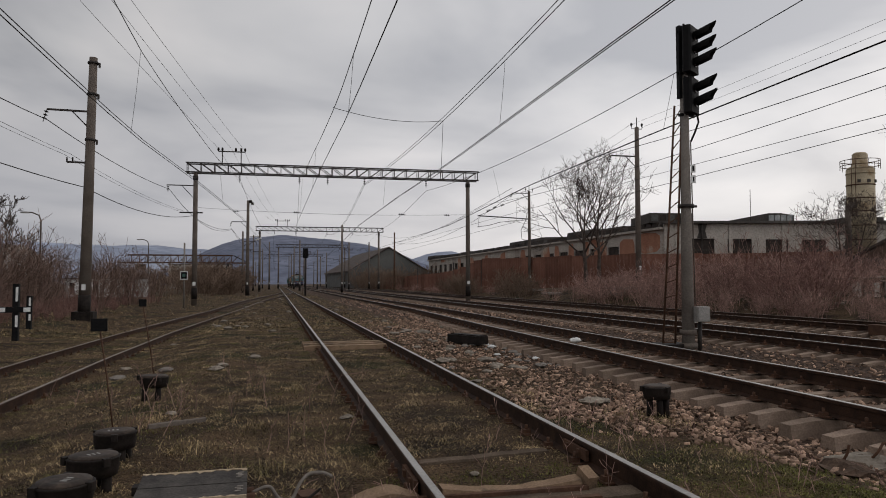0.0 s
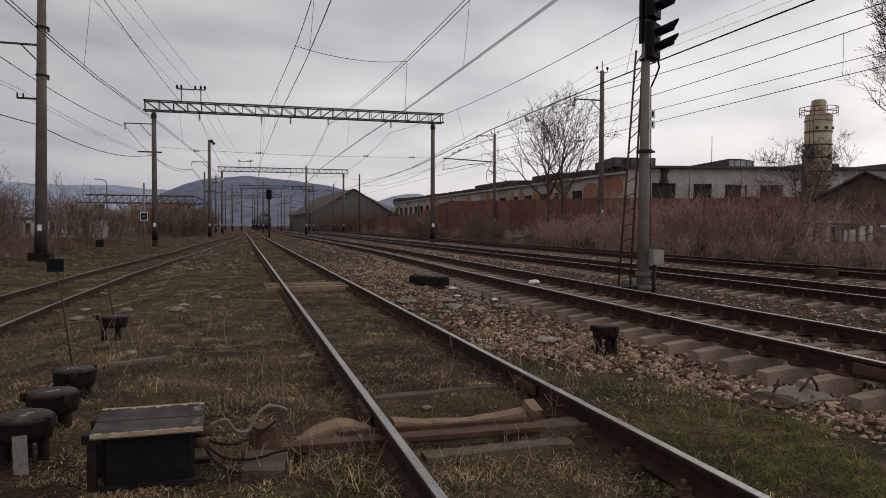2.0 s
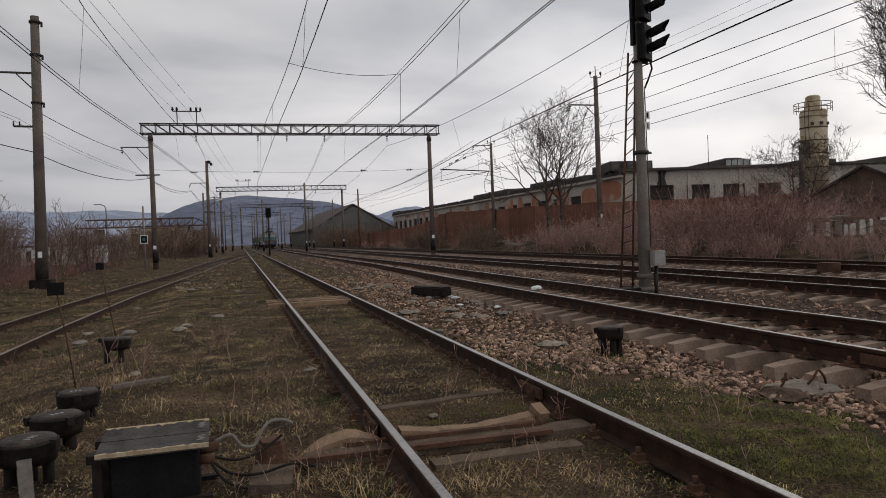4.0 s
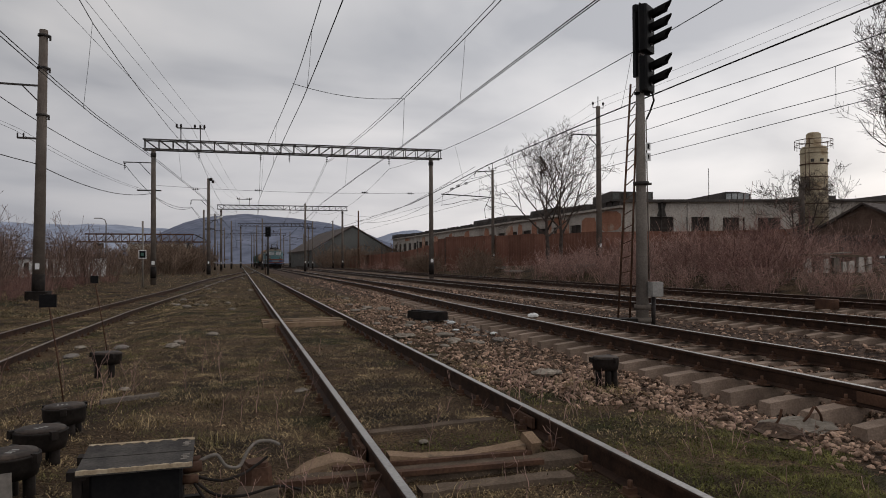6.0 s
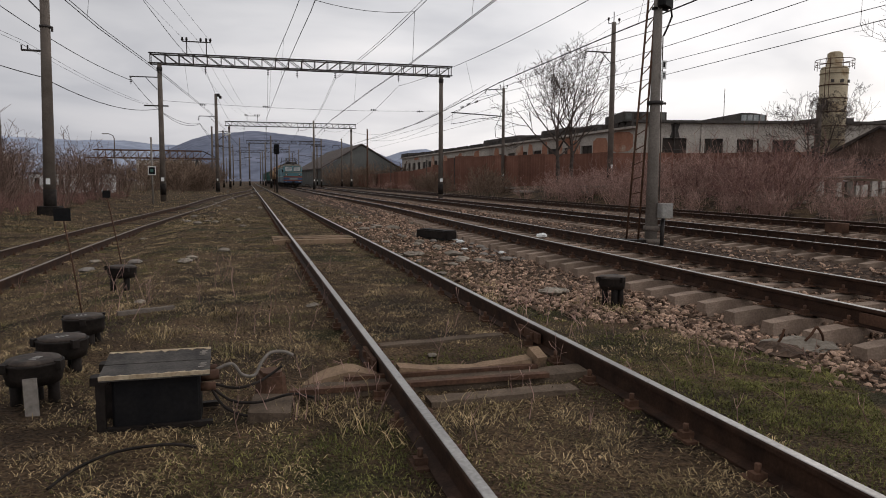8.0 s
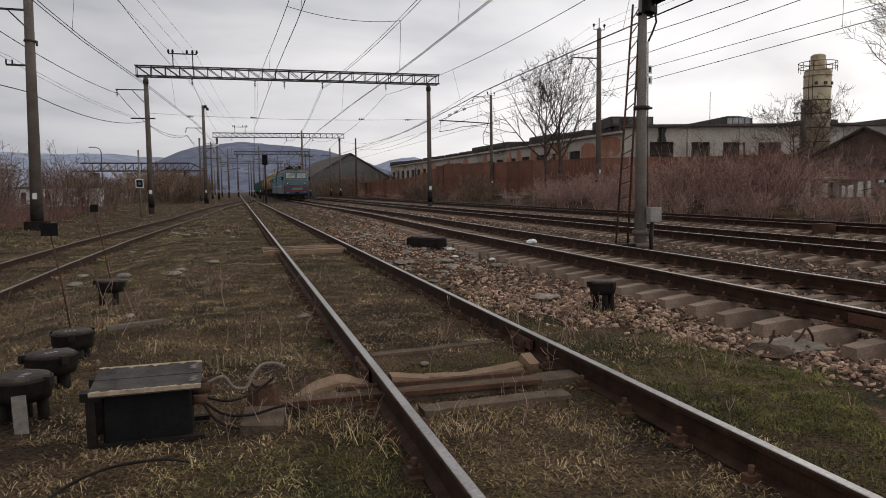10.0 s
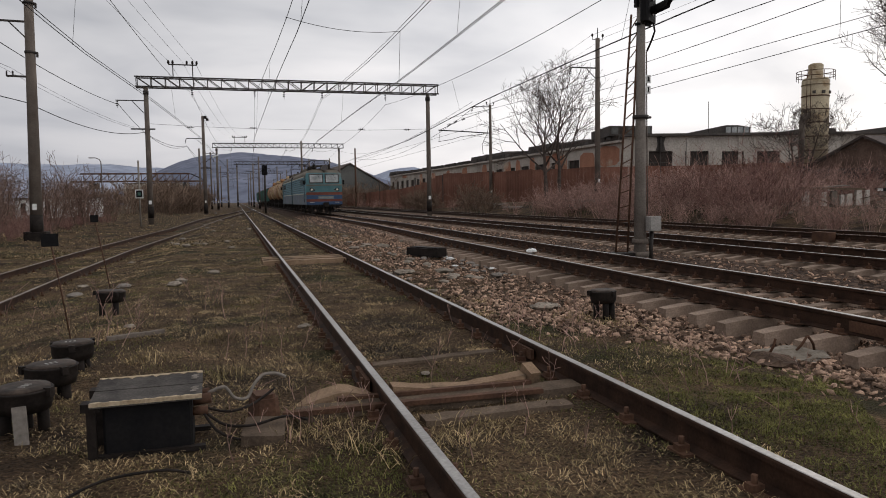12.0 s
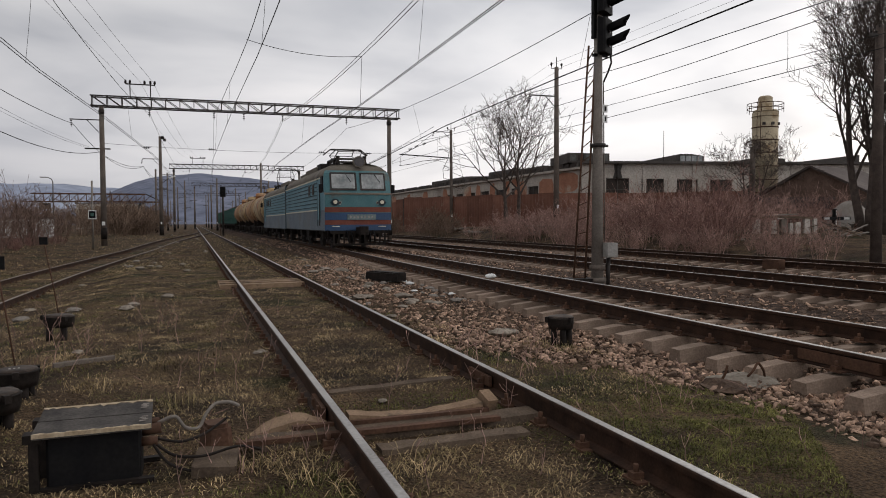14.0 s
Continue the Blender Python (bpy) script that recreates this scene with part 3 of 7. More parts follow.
def mast(x, y, h, label, arms=(), bands=True, block=False, rust=False, r=0.2, lean=0.0, tip=False):
    z = ground_z(x, y)
    p = thing("catenary_mast", label, "mast", pose(x, y, z, 0, lean, 0), group="masts along the line")
    part("pole", Shape().tube([(0, 0, -0.3), (0, 0, h)], [r, r * 0.66], 14), ("bark" if h < 8 else "rust") if rust else "concrete", p)
    if bands:
        part("base_band", Shape().tube([(0, 0, 0.1), (0, 0, 1.15)], [r + 0.008, r + 0.005], 14), "tar", p, "black tarred band")
        part("number_plate", Shape().box(0, -r - 0.005, 1.5, 0.17, 0.02, 0.26), "white", p, "small white plate")
    if block:
        part("footing", Shape().box(0, 0, 0.15, 0.9, 0.9, 0.5, bevel=0.08), "tar", p, "black footing")
    part("cap", Shape().tube([(-0.16, 0, h - 0.2), (0.16, 0, h - 0.2)], 0.03, 6).box(0, 0, h - 0.05, 0.2, 0.2, 0.08), "steel", p)
    if tip:
        s = Shape().tube([(0, 0, h), (0, 0, h + 0.7)], 0.03, 6)
        for dx in (-0.4, 0.4):
            s.tube([(0, 0, h - 0.1), (dx, 0, h - 0.1), (dx, 0, h + 0.12)], 0.025, 6)
            s.tube([(dx, 0, h + 0.08), (dx, 0, h + 0.2), (dx, 0, h + 0.3)], [0.04, 0.09, 0.05], 8)
        part("pin_insulators", s, "tar", p)
    for za, length, drop in arms:
        s = Shape()
        sg = 1 if length > 0 else -1
        s.box(length / 2, 0, za, abs(length), 0.08, 0.08)
        if drop:
            s.tube([(0, 0, za - 0.85), (length * 0.45, 0, za)], 0.03, 6)
            insulator(s, length, 0, za, 3, 0.12, 0.15, axis=(0.25 * sg, 0, -1))
        else:
            for dx in (0.75, 1.0):
                s.tube([(length * dx, 0, za), (length * dx, 0, za + 0.22)], 0.035, 6)
        part("bracket_arm", s, "steel", p)
    return p


tall_mast = mast(-8.5, 35.6, 12.0, "tall grey concrete mast with two bracket arms and a black footing", ((9.5, -1.85, True), (7.15, -0.95, False)), block=True, r=0.26, lean=0.9)
for zz in (11.75, 10.3, 8.2):
    part("side_clamp", Shape().tube([(-0.24, 0, zz), (0.3, 0, zz)], 0.035, 6).tube([(0, 0, zz - 0.05), (0, 0, zz + 0.05)], 0.235, 12).box(0.27, 0, zz - 0.1, 0.08, 0.08, 0.2), "steel", tall_mast, "dark clamp band")
siding_mast = mast(-3.42, 90, 11.5, "concrete mast beside the siding with a floodlight and a pale lamp", ((8.9, -1.9, True),), r=0.24)
part("floodlight", Shape().box(0.28, -0.1, 11.35, 0.34, 0.4, 0.34, bevel=0.06).box(0.5, -0.1, 11.1, 0.3, 0.36, 0.3, bevel=0.06), "tar", siding_mast, "dark floodlight")
lamp_arm = part("lamp_arm", Shape().tube([(0, 0, 6.0), (0.6, -0.1, 6.5), (1.0, -0.1, 6.75)], 0.035, 6), "steel", siding_mast)
part("lamp_head", Shape().box(1.25, -0.1, 6.85, 0.75, 0.26, 0.16, Matrix.Rotation(-0.4, 3, "Y"), bevel=0.05), "white", lamp_arm, "pale lamp head")
mast(-1.6, 172, 11, "far grey concrete mast beside the yard", ((8.0, -1.9, True),), r=0.2)
bank_mast = mast(27.1, 75.5, 10.95, "concrete mast with a long cantilever bracket", ((10.7, -2.0, True),), r=0.2, tip=True)
boom = part("cantilever", Shape().tube([(0, 0, 7.85), (-2.6, 0, 7.98), (-5.9, 0, 8.12)], 0.06, 8), "steel", bank_mast, "long steel cantilever tube")
part("stay", Shape().tube([(-5.7, 0, 8.15), (-3.0, 0, 9.4), (-0.1, 0, 10.4)], 0.028, 6), "steel", boom)
part("registration_arm", Shape().tube([(-5.95, 0, 6.9), (-4.6, 0, 7.1), (-3.4, 0, 7.45), (-0.8, 0, 7.75)], 0.032, 6), "steel", boom)
part("hanger", Shape().tube([(-5.75, 0, 8.1), (-5.85, 0, 6.95)], 0.018, 5).tube([(-0.8, 0, 7.95), (-0.8, 0, 7.7)], 0.03, 5), "steel", boom)
for dx, zz in ((-4.9, 8.62), (-4.2, 8.95), (-3.3, 9.25)):
    bell = Shape()
    insulator(bell, dx, 0, zz, 3, 0.15, 0.13, axis=(0.9, 0, 0.42))
    part("insulator", bell, "tar", boom, "dark insulator on the stay")
part("hanging_cable", Shape().tube([(-0.25, -0.1, 8.6), (-0.4, -0.1, 7.8), (-1.0, -0.1, 6.6), (-0.9, -0.1, 5.6), (-0.25, -0.1, 5.5)], 0.03, 6), "tar", bank_mast, "loose hanging cable")
mast(24.5, 46.1, 11.35, "concrete mast on the bank with a bracket arm and pin insulators", ((9.3, -2.0, True),), r=0.22, tip=True)
mast(22.15, 138, 11.1, "rusty brown steel mast by the fence", (), bands=False, rust=True, r=0.2)
mast(19.2, 16.1, 7.2, "dark wooden mast with a lamp bracket", ((6.9, -0.45, False),), bands=False, r=0.17, rust=True)
for yy in (160, 235):
    mast(20.0, yy, 10.5, "far grey concrete mast beside the yard", ((9, -1.9, True),), r=0.2)
for yy in (180, 250):
    mast(4.2, yy, 10.5, "far concrete mast between the tracks", ((9, 1.9, True), (8.6, -1.5, False)), r=0.2)


def sag_line(p, q, sag, n=14):
    p, q = Vector(p), Vector(q)
    return [p.lerp(q, k / n) - Vector((0, 0, 4 * sag * (k / n) * (1 - k / n))) for k in range(n + 1)]


def wire(name, pts, r, label):
    solo(name, Shape().tube(pts, r, 5, caps=False), "wire", label, "overhead wire", group="overhead wires")


def catenary(carrier, contact, low, y_low, rise, hang, far_x, z_c=6.2, twin_wire=False, twin_carrier=False, first=24.0):
    """A carrier wire that hangs in a curve over its low point, a contact wire and droppers; then on to the far portals."""
    def x_at(pts, y):
        return float(np.interp(y, [q[1] for q in pts], [q[0] for q in pts]))
    run = [(x_at(carrier, y), y, min(10.6, low + rise * (y - y_low) ** 2)) for y in np.linspace(-12, 58.2, 36)]
    end = run[-1]
    for p, q in (((far_x, 128, 10.2), 1.6), ((far_x, 205, 10.2), 1.6), ((far_x, 290, 10.4), 1.6)):
        run += [tuple(v) for v in sag_line(end, p, q)[1:]]
        end = p
    wire("carrier_wire", run, 0.013, "thin dark carrier wire of the overhead line")
    if twin_carrier:
        wire("carrier_wire", [(p[0] - 0.1, p[1], p[2] + 0.05) for p in run], 0.011, "thin dark carrier wire of the overhead line")
    low_run = [(x_at(contact, y), y, z_c) for y in np.linspace(-12, 58.2, 18)] + [(far_x, y, z_c) for y in (128, 205, 290)]
    wire("contact_wire", low_run, 0.012, "thin dark contact wire of the overhead line")
    if twin_wire:
        wire("contact_wire", [(p[0] + 0.09, p[1], p[2] + 0.02) for p in low_run], 0.011, "thin dark contact wire of the overhead line")
    v = first
    while v < 56:
        zc = low + rise * (v - y_low) ** 2
        wire("dropper", [(x_at(contact, v), v, z_c), ((x_at(contact, v) + x_at(carrier, v)) / 2 + 0.01, v, (z_c + zc) / 2), (x_at(carrier, v), v, zc)], 0.006, "thin vertical dropper wire")
        v += hang


catenary([(-4.6, -12), (-4.45, 12), (-4.26, 24), (-3.7, 35.4), (-2.9, 58.2)], [(-5.0, -12), (-4.78, 13.9), (-4.51, 24), (-3.7, 34.5), (-2.4, 56)], 8.58, 35.0, 0.0021, 20, -0.6, twin_wire=True)
catenary([(1.98, -12), (1.96, 25), (1.76, 38), (1.67, 58.2)], [(1.82, -12), (1.82, 20), (1.67, 28.5), (1.48, 58.2)], 7.9, 21.0, 0.0014, 16, 3.2, first=20)
catenary([(6.5, -12), (6.5, 43), (6.82, 58.2)], [(6.15, -12), (6.2, 11), (6.42, 28), (6.3, 39), (6.4, 58.2)], 8.12, 25.0, 0.0012, 24, 8.6, twin_wire=True, twin_carrier=True, first=20.4)
catenary([(11.7, -12), (11.7, 45), (11.9, 58.2)], [(11.3, -12), (11.32, 20), (11.7, 33), (13.2, 52), (13.6, 58.2)], 7.84, 27.0, 0.0013, 19, 13.1, twin_wire=True, first=19.8)
catenary([(17.05, -12), (17.05, 58.2)], [(17.05, -12), (17.05, 58.2)], 7.15, 26.0, 0.0009, 11, 17.4, z_c=5.98, first=17.4)
wire("contact_wire", [(17.05, -12, 6.05), (17.05, 17.4, 6.38), (17.05, 32, 6.56), (17.3, 75, 6.9), (17.4, 138, 7.2)], 0.011, "thin dark contact wire of the overhead line")
for x0, x1 in ((-7.0, -4.45), (-5.87, -3.5), (-5.17, -2.6)):
    xa = x0 - (x1 - x0) * 40 / 30
    wire("feeder_wire", [*sag_line((xa, -12, 12.4), (x1, 58.2, 11.95), 0.45), *sag_line((x1, 58.2, 11.95), (x1 + 3.9, 128, 12.2), 1.0)[1:]], 0.009, "thin feeder wire on the portal tops")
run = [*sag_line((-10.9, -10, 9.1), (-10.15, 35.6, 8.91), 0.95), *sag_line((-10.15, 35.6, 8.91), (-8.04, 58.2, 8.71), 0.3)[1:], *sag_line((-8.04, 58.2, 8.71), (-5.3, 90, 8.0), 1.3)[1:], *sag_line((-5.3, 90, 8.0), (-3.4, 172, 8.4), 1.4)[1:]]
wire("feeder_wire", run, 0.02, "dark sagging feeder cable on mast brackets")
run = [*sag_line((-9.9, -10, 6.2), (-8.57, 35.6, 5.91), 0.75), *sag_line((-8.57, 35.6, 5.91), (-6.38, 58.2, 6.71), 0.55)[1:], *sag_line((-6.38, 58.2, 6.71), (-5.3, 90, 8.06), 0.45)[1:], *sag_line((-5.3, 90, 8.06), (-3.4, 172, 8.2), 0.8)[1:]]
wire("feeder_wire", run, 0.02, "dark sagging feeder cable on mast brackets")
bank = [*sag_line((22.4, -12, 10.4), (22.55, 46.1, 10.5), 0.8), *sag_line((22.55, 46.1, 10.5), (25.05, 75.5, 11.15), 0.35)[1:], *sag_line((25.05, 75.5, 11.15), (21.6, 138, 9.4), 2.2)[1:]]
wire("feeder_wire", bank, 0.02, "dark feeder wire along the bank masts")
wire("feeder_wire", [*sag_line((25.1, 75.5, 11.9), (21.0, 84, 9.1), 0.05, 4), *sag_line((21.0, 84, 9.1), (21.7, 138, 9.2), 0.5)[1:]], 0.02, "dark anchoring wire from the bank mast down the line")
for x in (23.9, 25.1):
    wire("feeder_wire", [*sag_line((x - 0.2, -12, 12.3), (x, 46.1, 12.5), 0.3), *sag_line((x, 46.1, 12.5), (x + 2.6, 75.5, 12.0), 0.3)[1:]], 0.008, "thin line wire on the bank masts")
s = sag_line((-6.1, 58.2, 7.35), (15.4, 58.2, 7.2), 0.25, 20)
wire("cross_span_wire", s, 0.011, "cross wire between the portal columns")
for x in (-3.4, 1.2, 9.6, 13.4):
    q = Shape()
    insulator(q, x, 58.2, 7.12, 3, 0.1, 0.14, axis=(1, 0, 0))
    solo("span_insulator", q, "tar", "dark insulator in the cross wire", "insulator", group="insulators in the cross wire")
wire("dropper", [(6.42, 28.6, 6.2), (6.46, 28.6, 7.1), (6.5, 28.6, 8.14)], 0.009, "thin vertical dropper wire")
wire("jumper_wire", sag_line((1.9, 26.5, 7.95), (6.5, 28.6, 8.14), 0.22), 0.011, "thin jumper wire between carrier wires")


for dx, dz in ((0.0, 0.0), (0.28, 0.02)):
    run = [*sag_line((-10.6 + dx, -10, 7.5 + dz), (-9.45 + dx, 35.6, 7.38 + dz), 0.5), *sag_line((-9.45 + dx, 35.6, 7.38 + dz), (-7.3 + dx, 58.2, 7.05 + dz), 0.25)[1:]]
    wire("feeder_wire", run, 0.008, "thin pair of line wires on the low brackets")
rng_far = random.Random(3)
for x, y in ((-5.2, 118), (9.8, 112), (4.3, 140), (14.6, 150), (-4.4, 146), (9.6, 176), (-3.6, 200), (14.4, 215), (4.4, 222), (9.8, 262), (-2.2, 255), (-8, 300), (15, 300)):
    mast(x, y, rng_far.uniform(9.2, 11.2), "far grey concrete mast beside the yard", ((rng_far.uniform(7.2, 8.8), rng_far.choice((-2.0, 2.0)), True), (6.6, rng_far.choice((-1.6, 1.6)), False)), r=0.19)


# ---- colour-light signal ----
def colour_signal(x, y):
    z = 0.05
    sg = thing("railway_signal", "concrete signal mast with two black lamp heads and a rusty ladder", "railway signal", pose(x, y, z))
    h = 7.5
    part("mast", Shape().tube([(0, 0, -0.3), (0, 0, 6.9)], [0.148, 0.085], 16), "concrete_light", sg, "tapered concrete mast")
    part("mast_top", Shape().box(-0.1, 0.0, 6.6, 0.1, 0.12, 1.7), "black", sg)
    front = Matrix.Rotation(radians(38), 3, "Z")

    def head(zc, n, step, width=0.56):
        hh = n * step + 0.14
        b = part("signal_head", Shape().box(0.12, -0.1, zc, width, 0.2, hh, front, bevel=0.04), "black", sg, "black lamp head")
        part("back_plate", Shape().box(0.12, -0.02, zc, width + 0.06, 0.03, hh + 0.08, front), "tar", b)
        for k in range(n):
            zz = zc + (n - 1) * step / 2 - k * step
            c = Vector((0.12, -0.1, zz)) + front @ Vector((0, -0.10, 0))
            d = front @ Vector((0, -1, 0))
            side = front @ Vector((1, 0, 0))
            part("lens", Shape().tube([c, c + d * 0.03], 0.1, 14), "lens", b, "dark unlit lens")
            s = Shape()
            m = 12
            pts, fc = [], []
            for i in range(m + 1):
                a = math.pi * (1.2 - 1.4 * i / m)
                for rr in (0.115, 0.104):
                    for far, dz in ((0.0, 0.0), (0.50, 0.15)):
                        reach = far * (0.74 + 0.26 * max(0.0, math.sin(a)))
                        pts.append(c + d * reach + side * (math.cos(a) * rr) + Vector((0, 0, math.sin(a) * rr + dz * reach / 0.50)))
            for i in range(m):
                q = i * 4
                w = q + 4
                fc += [(q, q + 1, w + 1, w), (q + 2, w + 2, w + 3, q + 3), (q + 1, q + 3, w + 3, w + 1), (q, w, w + 2, q + 2)]
            s.add(pts, fc, True)
            part("hood", s, "black", b, "long black lamp hood")

    head(6.86, 3, 0.31)
    head(5.79, 2, 0.33, 0.53)
    for zz in (6.33, 5.36, 7.3):
        part("bracket", Shape().box(0.02, -0.03, zz, 0.34, 0.1, 0.06), "black", sg)
    part("cable", Shape().tube([(0.25, -0.1, 5.45), (0.3, -0.1, 5.2), (0.2, -0.1, 4.95), (0.12, -0.06, 4.75)], 0.022, 6), "tar", sg)
    part("conduit", Shape().tube([(0.11, -0.06, 4.75), (0.14, -0.08, 1.0)], 0.014, 6), "concrete", sg)
    pl = Shape()
    for k, zz in enumerate((4.1, 3.86)):
        pl.box(0.1, -0.16, zz, 0.11, 0.02, 0.18)
    pp = part("number_plate", pl, "white", sg, "two small white plates")
    for zz, ww in ((4.1, 0.05), (3.86, 0.03)):
        part("plate_mark", Shape().box(0.1, -0.172, zz, ww, 0.006, 0.11), "black", pp)
    part("clamp", Shape().tube([(-0.19, 0, 3.25), (0.27, 0, 3.25)], 0.03, 6).tube([(0, 0, 3.21), (0, 0, 3.29)], 0.185, 12), "steel", sg)
    lad = part("ladder", Shape().tube([(-0.50, 0.26, -0.05), (-0.19, 0.1, 5.6)], 0.024, 6).tube([(-0.27, 0.12, -0.05), (-0.05, 0.0, 5.9)], 0.024, 6), "rust", sg, "narrow rusty ladder")
    rung = Shape().box(0, 0, 0, 1, 0.022, 0.022).mesh("rung", MAT["rust"])
    for k in range(16):
        f = 0.03 + k / 16.5
        a = Vector((-0.50, 0.26, -0.05)).lerp(Vector((-0.19, 0.1, 5.6)), f)
        b = Vector((-0.27, 0.12, -0.05)).lerp(Vector((-0.05, 0.0, 5.9)), f)
        o = new("rung", rung)
        o.parent = lad
        d = b - a
        o.matrix_local = Matrix.Translation((a + b) / 2) @ d.to_track_quat("X", "Z").to_matrix().to_4x4() @ Matrix.Diagonal((d.length, 1, 1, 1))
    jb = part("junction_box", Shape().box(0.21, -0.22, 0.78, 0.31, 0.2, 0.34, bevel=0.02), "grey_box", sg, "pale grey junction box")
    part("box_lid", Shape().box(0.21, -0.33, 0.78, 0.27, 0.02, 0.3), "grey_box", jb)
    part("base_collar", Shape().tube([(0, 0, 0.3), (0, 0, 0.42)], 0.19, 14).tube([(0, 0, 0.0), (0, 0, 0.12)], 0.21, 14), "concrete", sg)
    part("base_plate", Shape().box(-0.45, 0.2, 0.06, 1.3, 0.6, 0.08), "tar", sg, "dark base frame under the ladder")
    part("side_pipe", Shape().tube([(0.22, -0.1, -0.05), (0.24, -0.1, 0.6)], 0.05, 8), "steel", sg)


colour_signal(9.1, 15.05)


# ---- factory, silo, fence, barn ----
def wall_holes(s, length, height, holes, thick=0.35):
    """One upright wall along local x with rectangular holes (x0, x1, z0, z1) right through it."""
    xs = sorted({0.0, length, *(h[0] for h in holes), *(h[1] for h in holes)})
    zs = sorted({0.0, height, *(h[2] for h in holes), *(h[3] for h in holes)})
    nx, nz = len(xs), len(zs)

    def solid(i, j):
        if not (0 <= i < nx - 1 and 0 <= j < nz - 1):
            return False
        x, z = (xs[i] + xs[i + 1]) / 2, (zs[j] + zs[j + 1]) / 2
        return not any(h[0] < x < h[1] and h[2] < z < h[3] for h in holes)

    def at(i, j, k):
        return (j * nx + i) * 2 + k
    verts = [(x, y, z) for z in zs for x in xs for y in (0.0, thick)]
    faces = []
    for j in range(nz - 1):
        for i in range(nx - 1):
            if not solid(i, j):
                continue
            faces.append((at(i, j, 0), at(i + 1, j, 0), at(i + 1, j + 1, 0), at(i, j + 1, 0)))
            faces.append((at(i, j, 1), at(i, j + 1, 1), at(i + 1, j + 1, 1), at(i + 1, j, 1)))
            if not solid(i - 1, j):
                faces.append((at(i, j, 0), at(i, j + 1, 0), at(i, j + 1, 1), at(i, j, 1)))
            if not solid(i + 1, j):
                faces.append((at(i + 1, j, 0), at(i + 1, j, 1), at(i + 1, j + 1, 1), at(i + 1, j + 1, 0)))
            if not solid(i, j - 1):
                faces.append((at(i, j, 0), at(i, j, 1), at(i + 1, j, 1), at(i + 1, j, 0)))
            if not solid(i, j + 1):
                faces.append((at(i, j + 1, 0), at(i + 1, j + 1, 0), at(i + 1, j + 1, 1), at(i, j + 1, 1)))
    s.add(verts, faces)


def along(a, b, z=0.0):
    """A pose whose x axis runs from a to b."""
    return Matrix.Translation((a[0], a[1], z)) @ Matrix.Rotation(math.atan2(b[1] - a[1], b[0] - a[0]), 4, "Z")


def window_unit(parent, x0, x1, z0, z1, cols=2, rows=2, y=0.12):
    w = part("window", Shape().box((x0 + x1) / 2, y + 0.06, (z0 + z1) / 2, x1 - x0, 0.03, z1 - z0), "window", parent, "dark broken window")
    s = Shape()
    for k in range(cols + 1):
        s.box(x0 + (x1 - x0) * k / cols, y, (z0 + z1) / 2, 0.07, 0.07, z1 - z0)
    for k in range(rows + 1):
        s.box((x0 + x1) / 2, y, z0 + (z1 - z0) * k / rows, x1 - x0, 0.06, 0.07)
    part("window_frame", s, "roof", w)


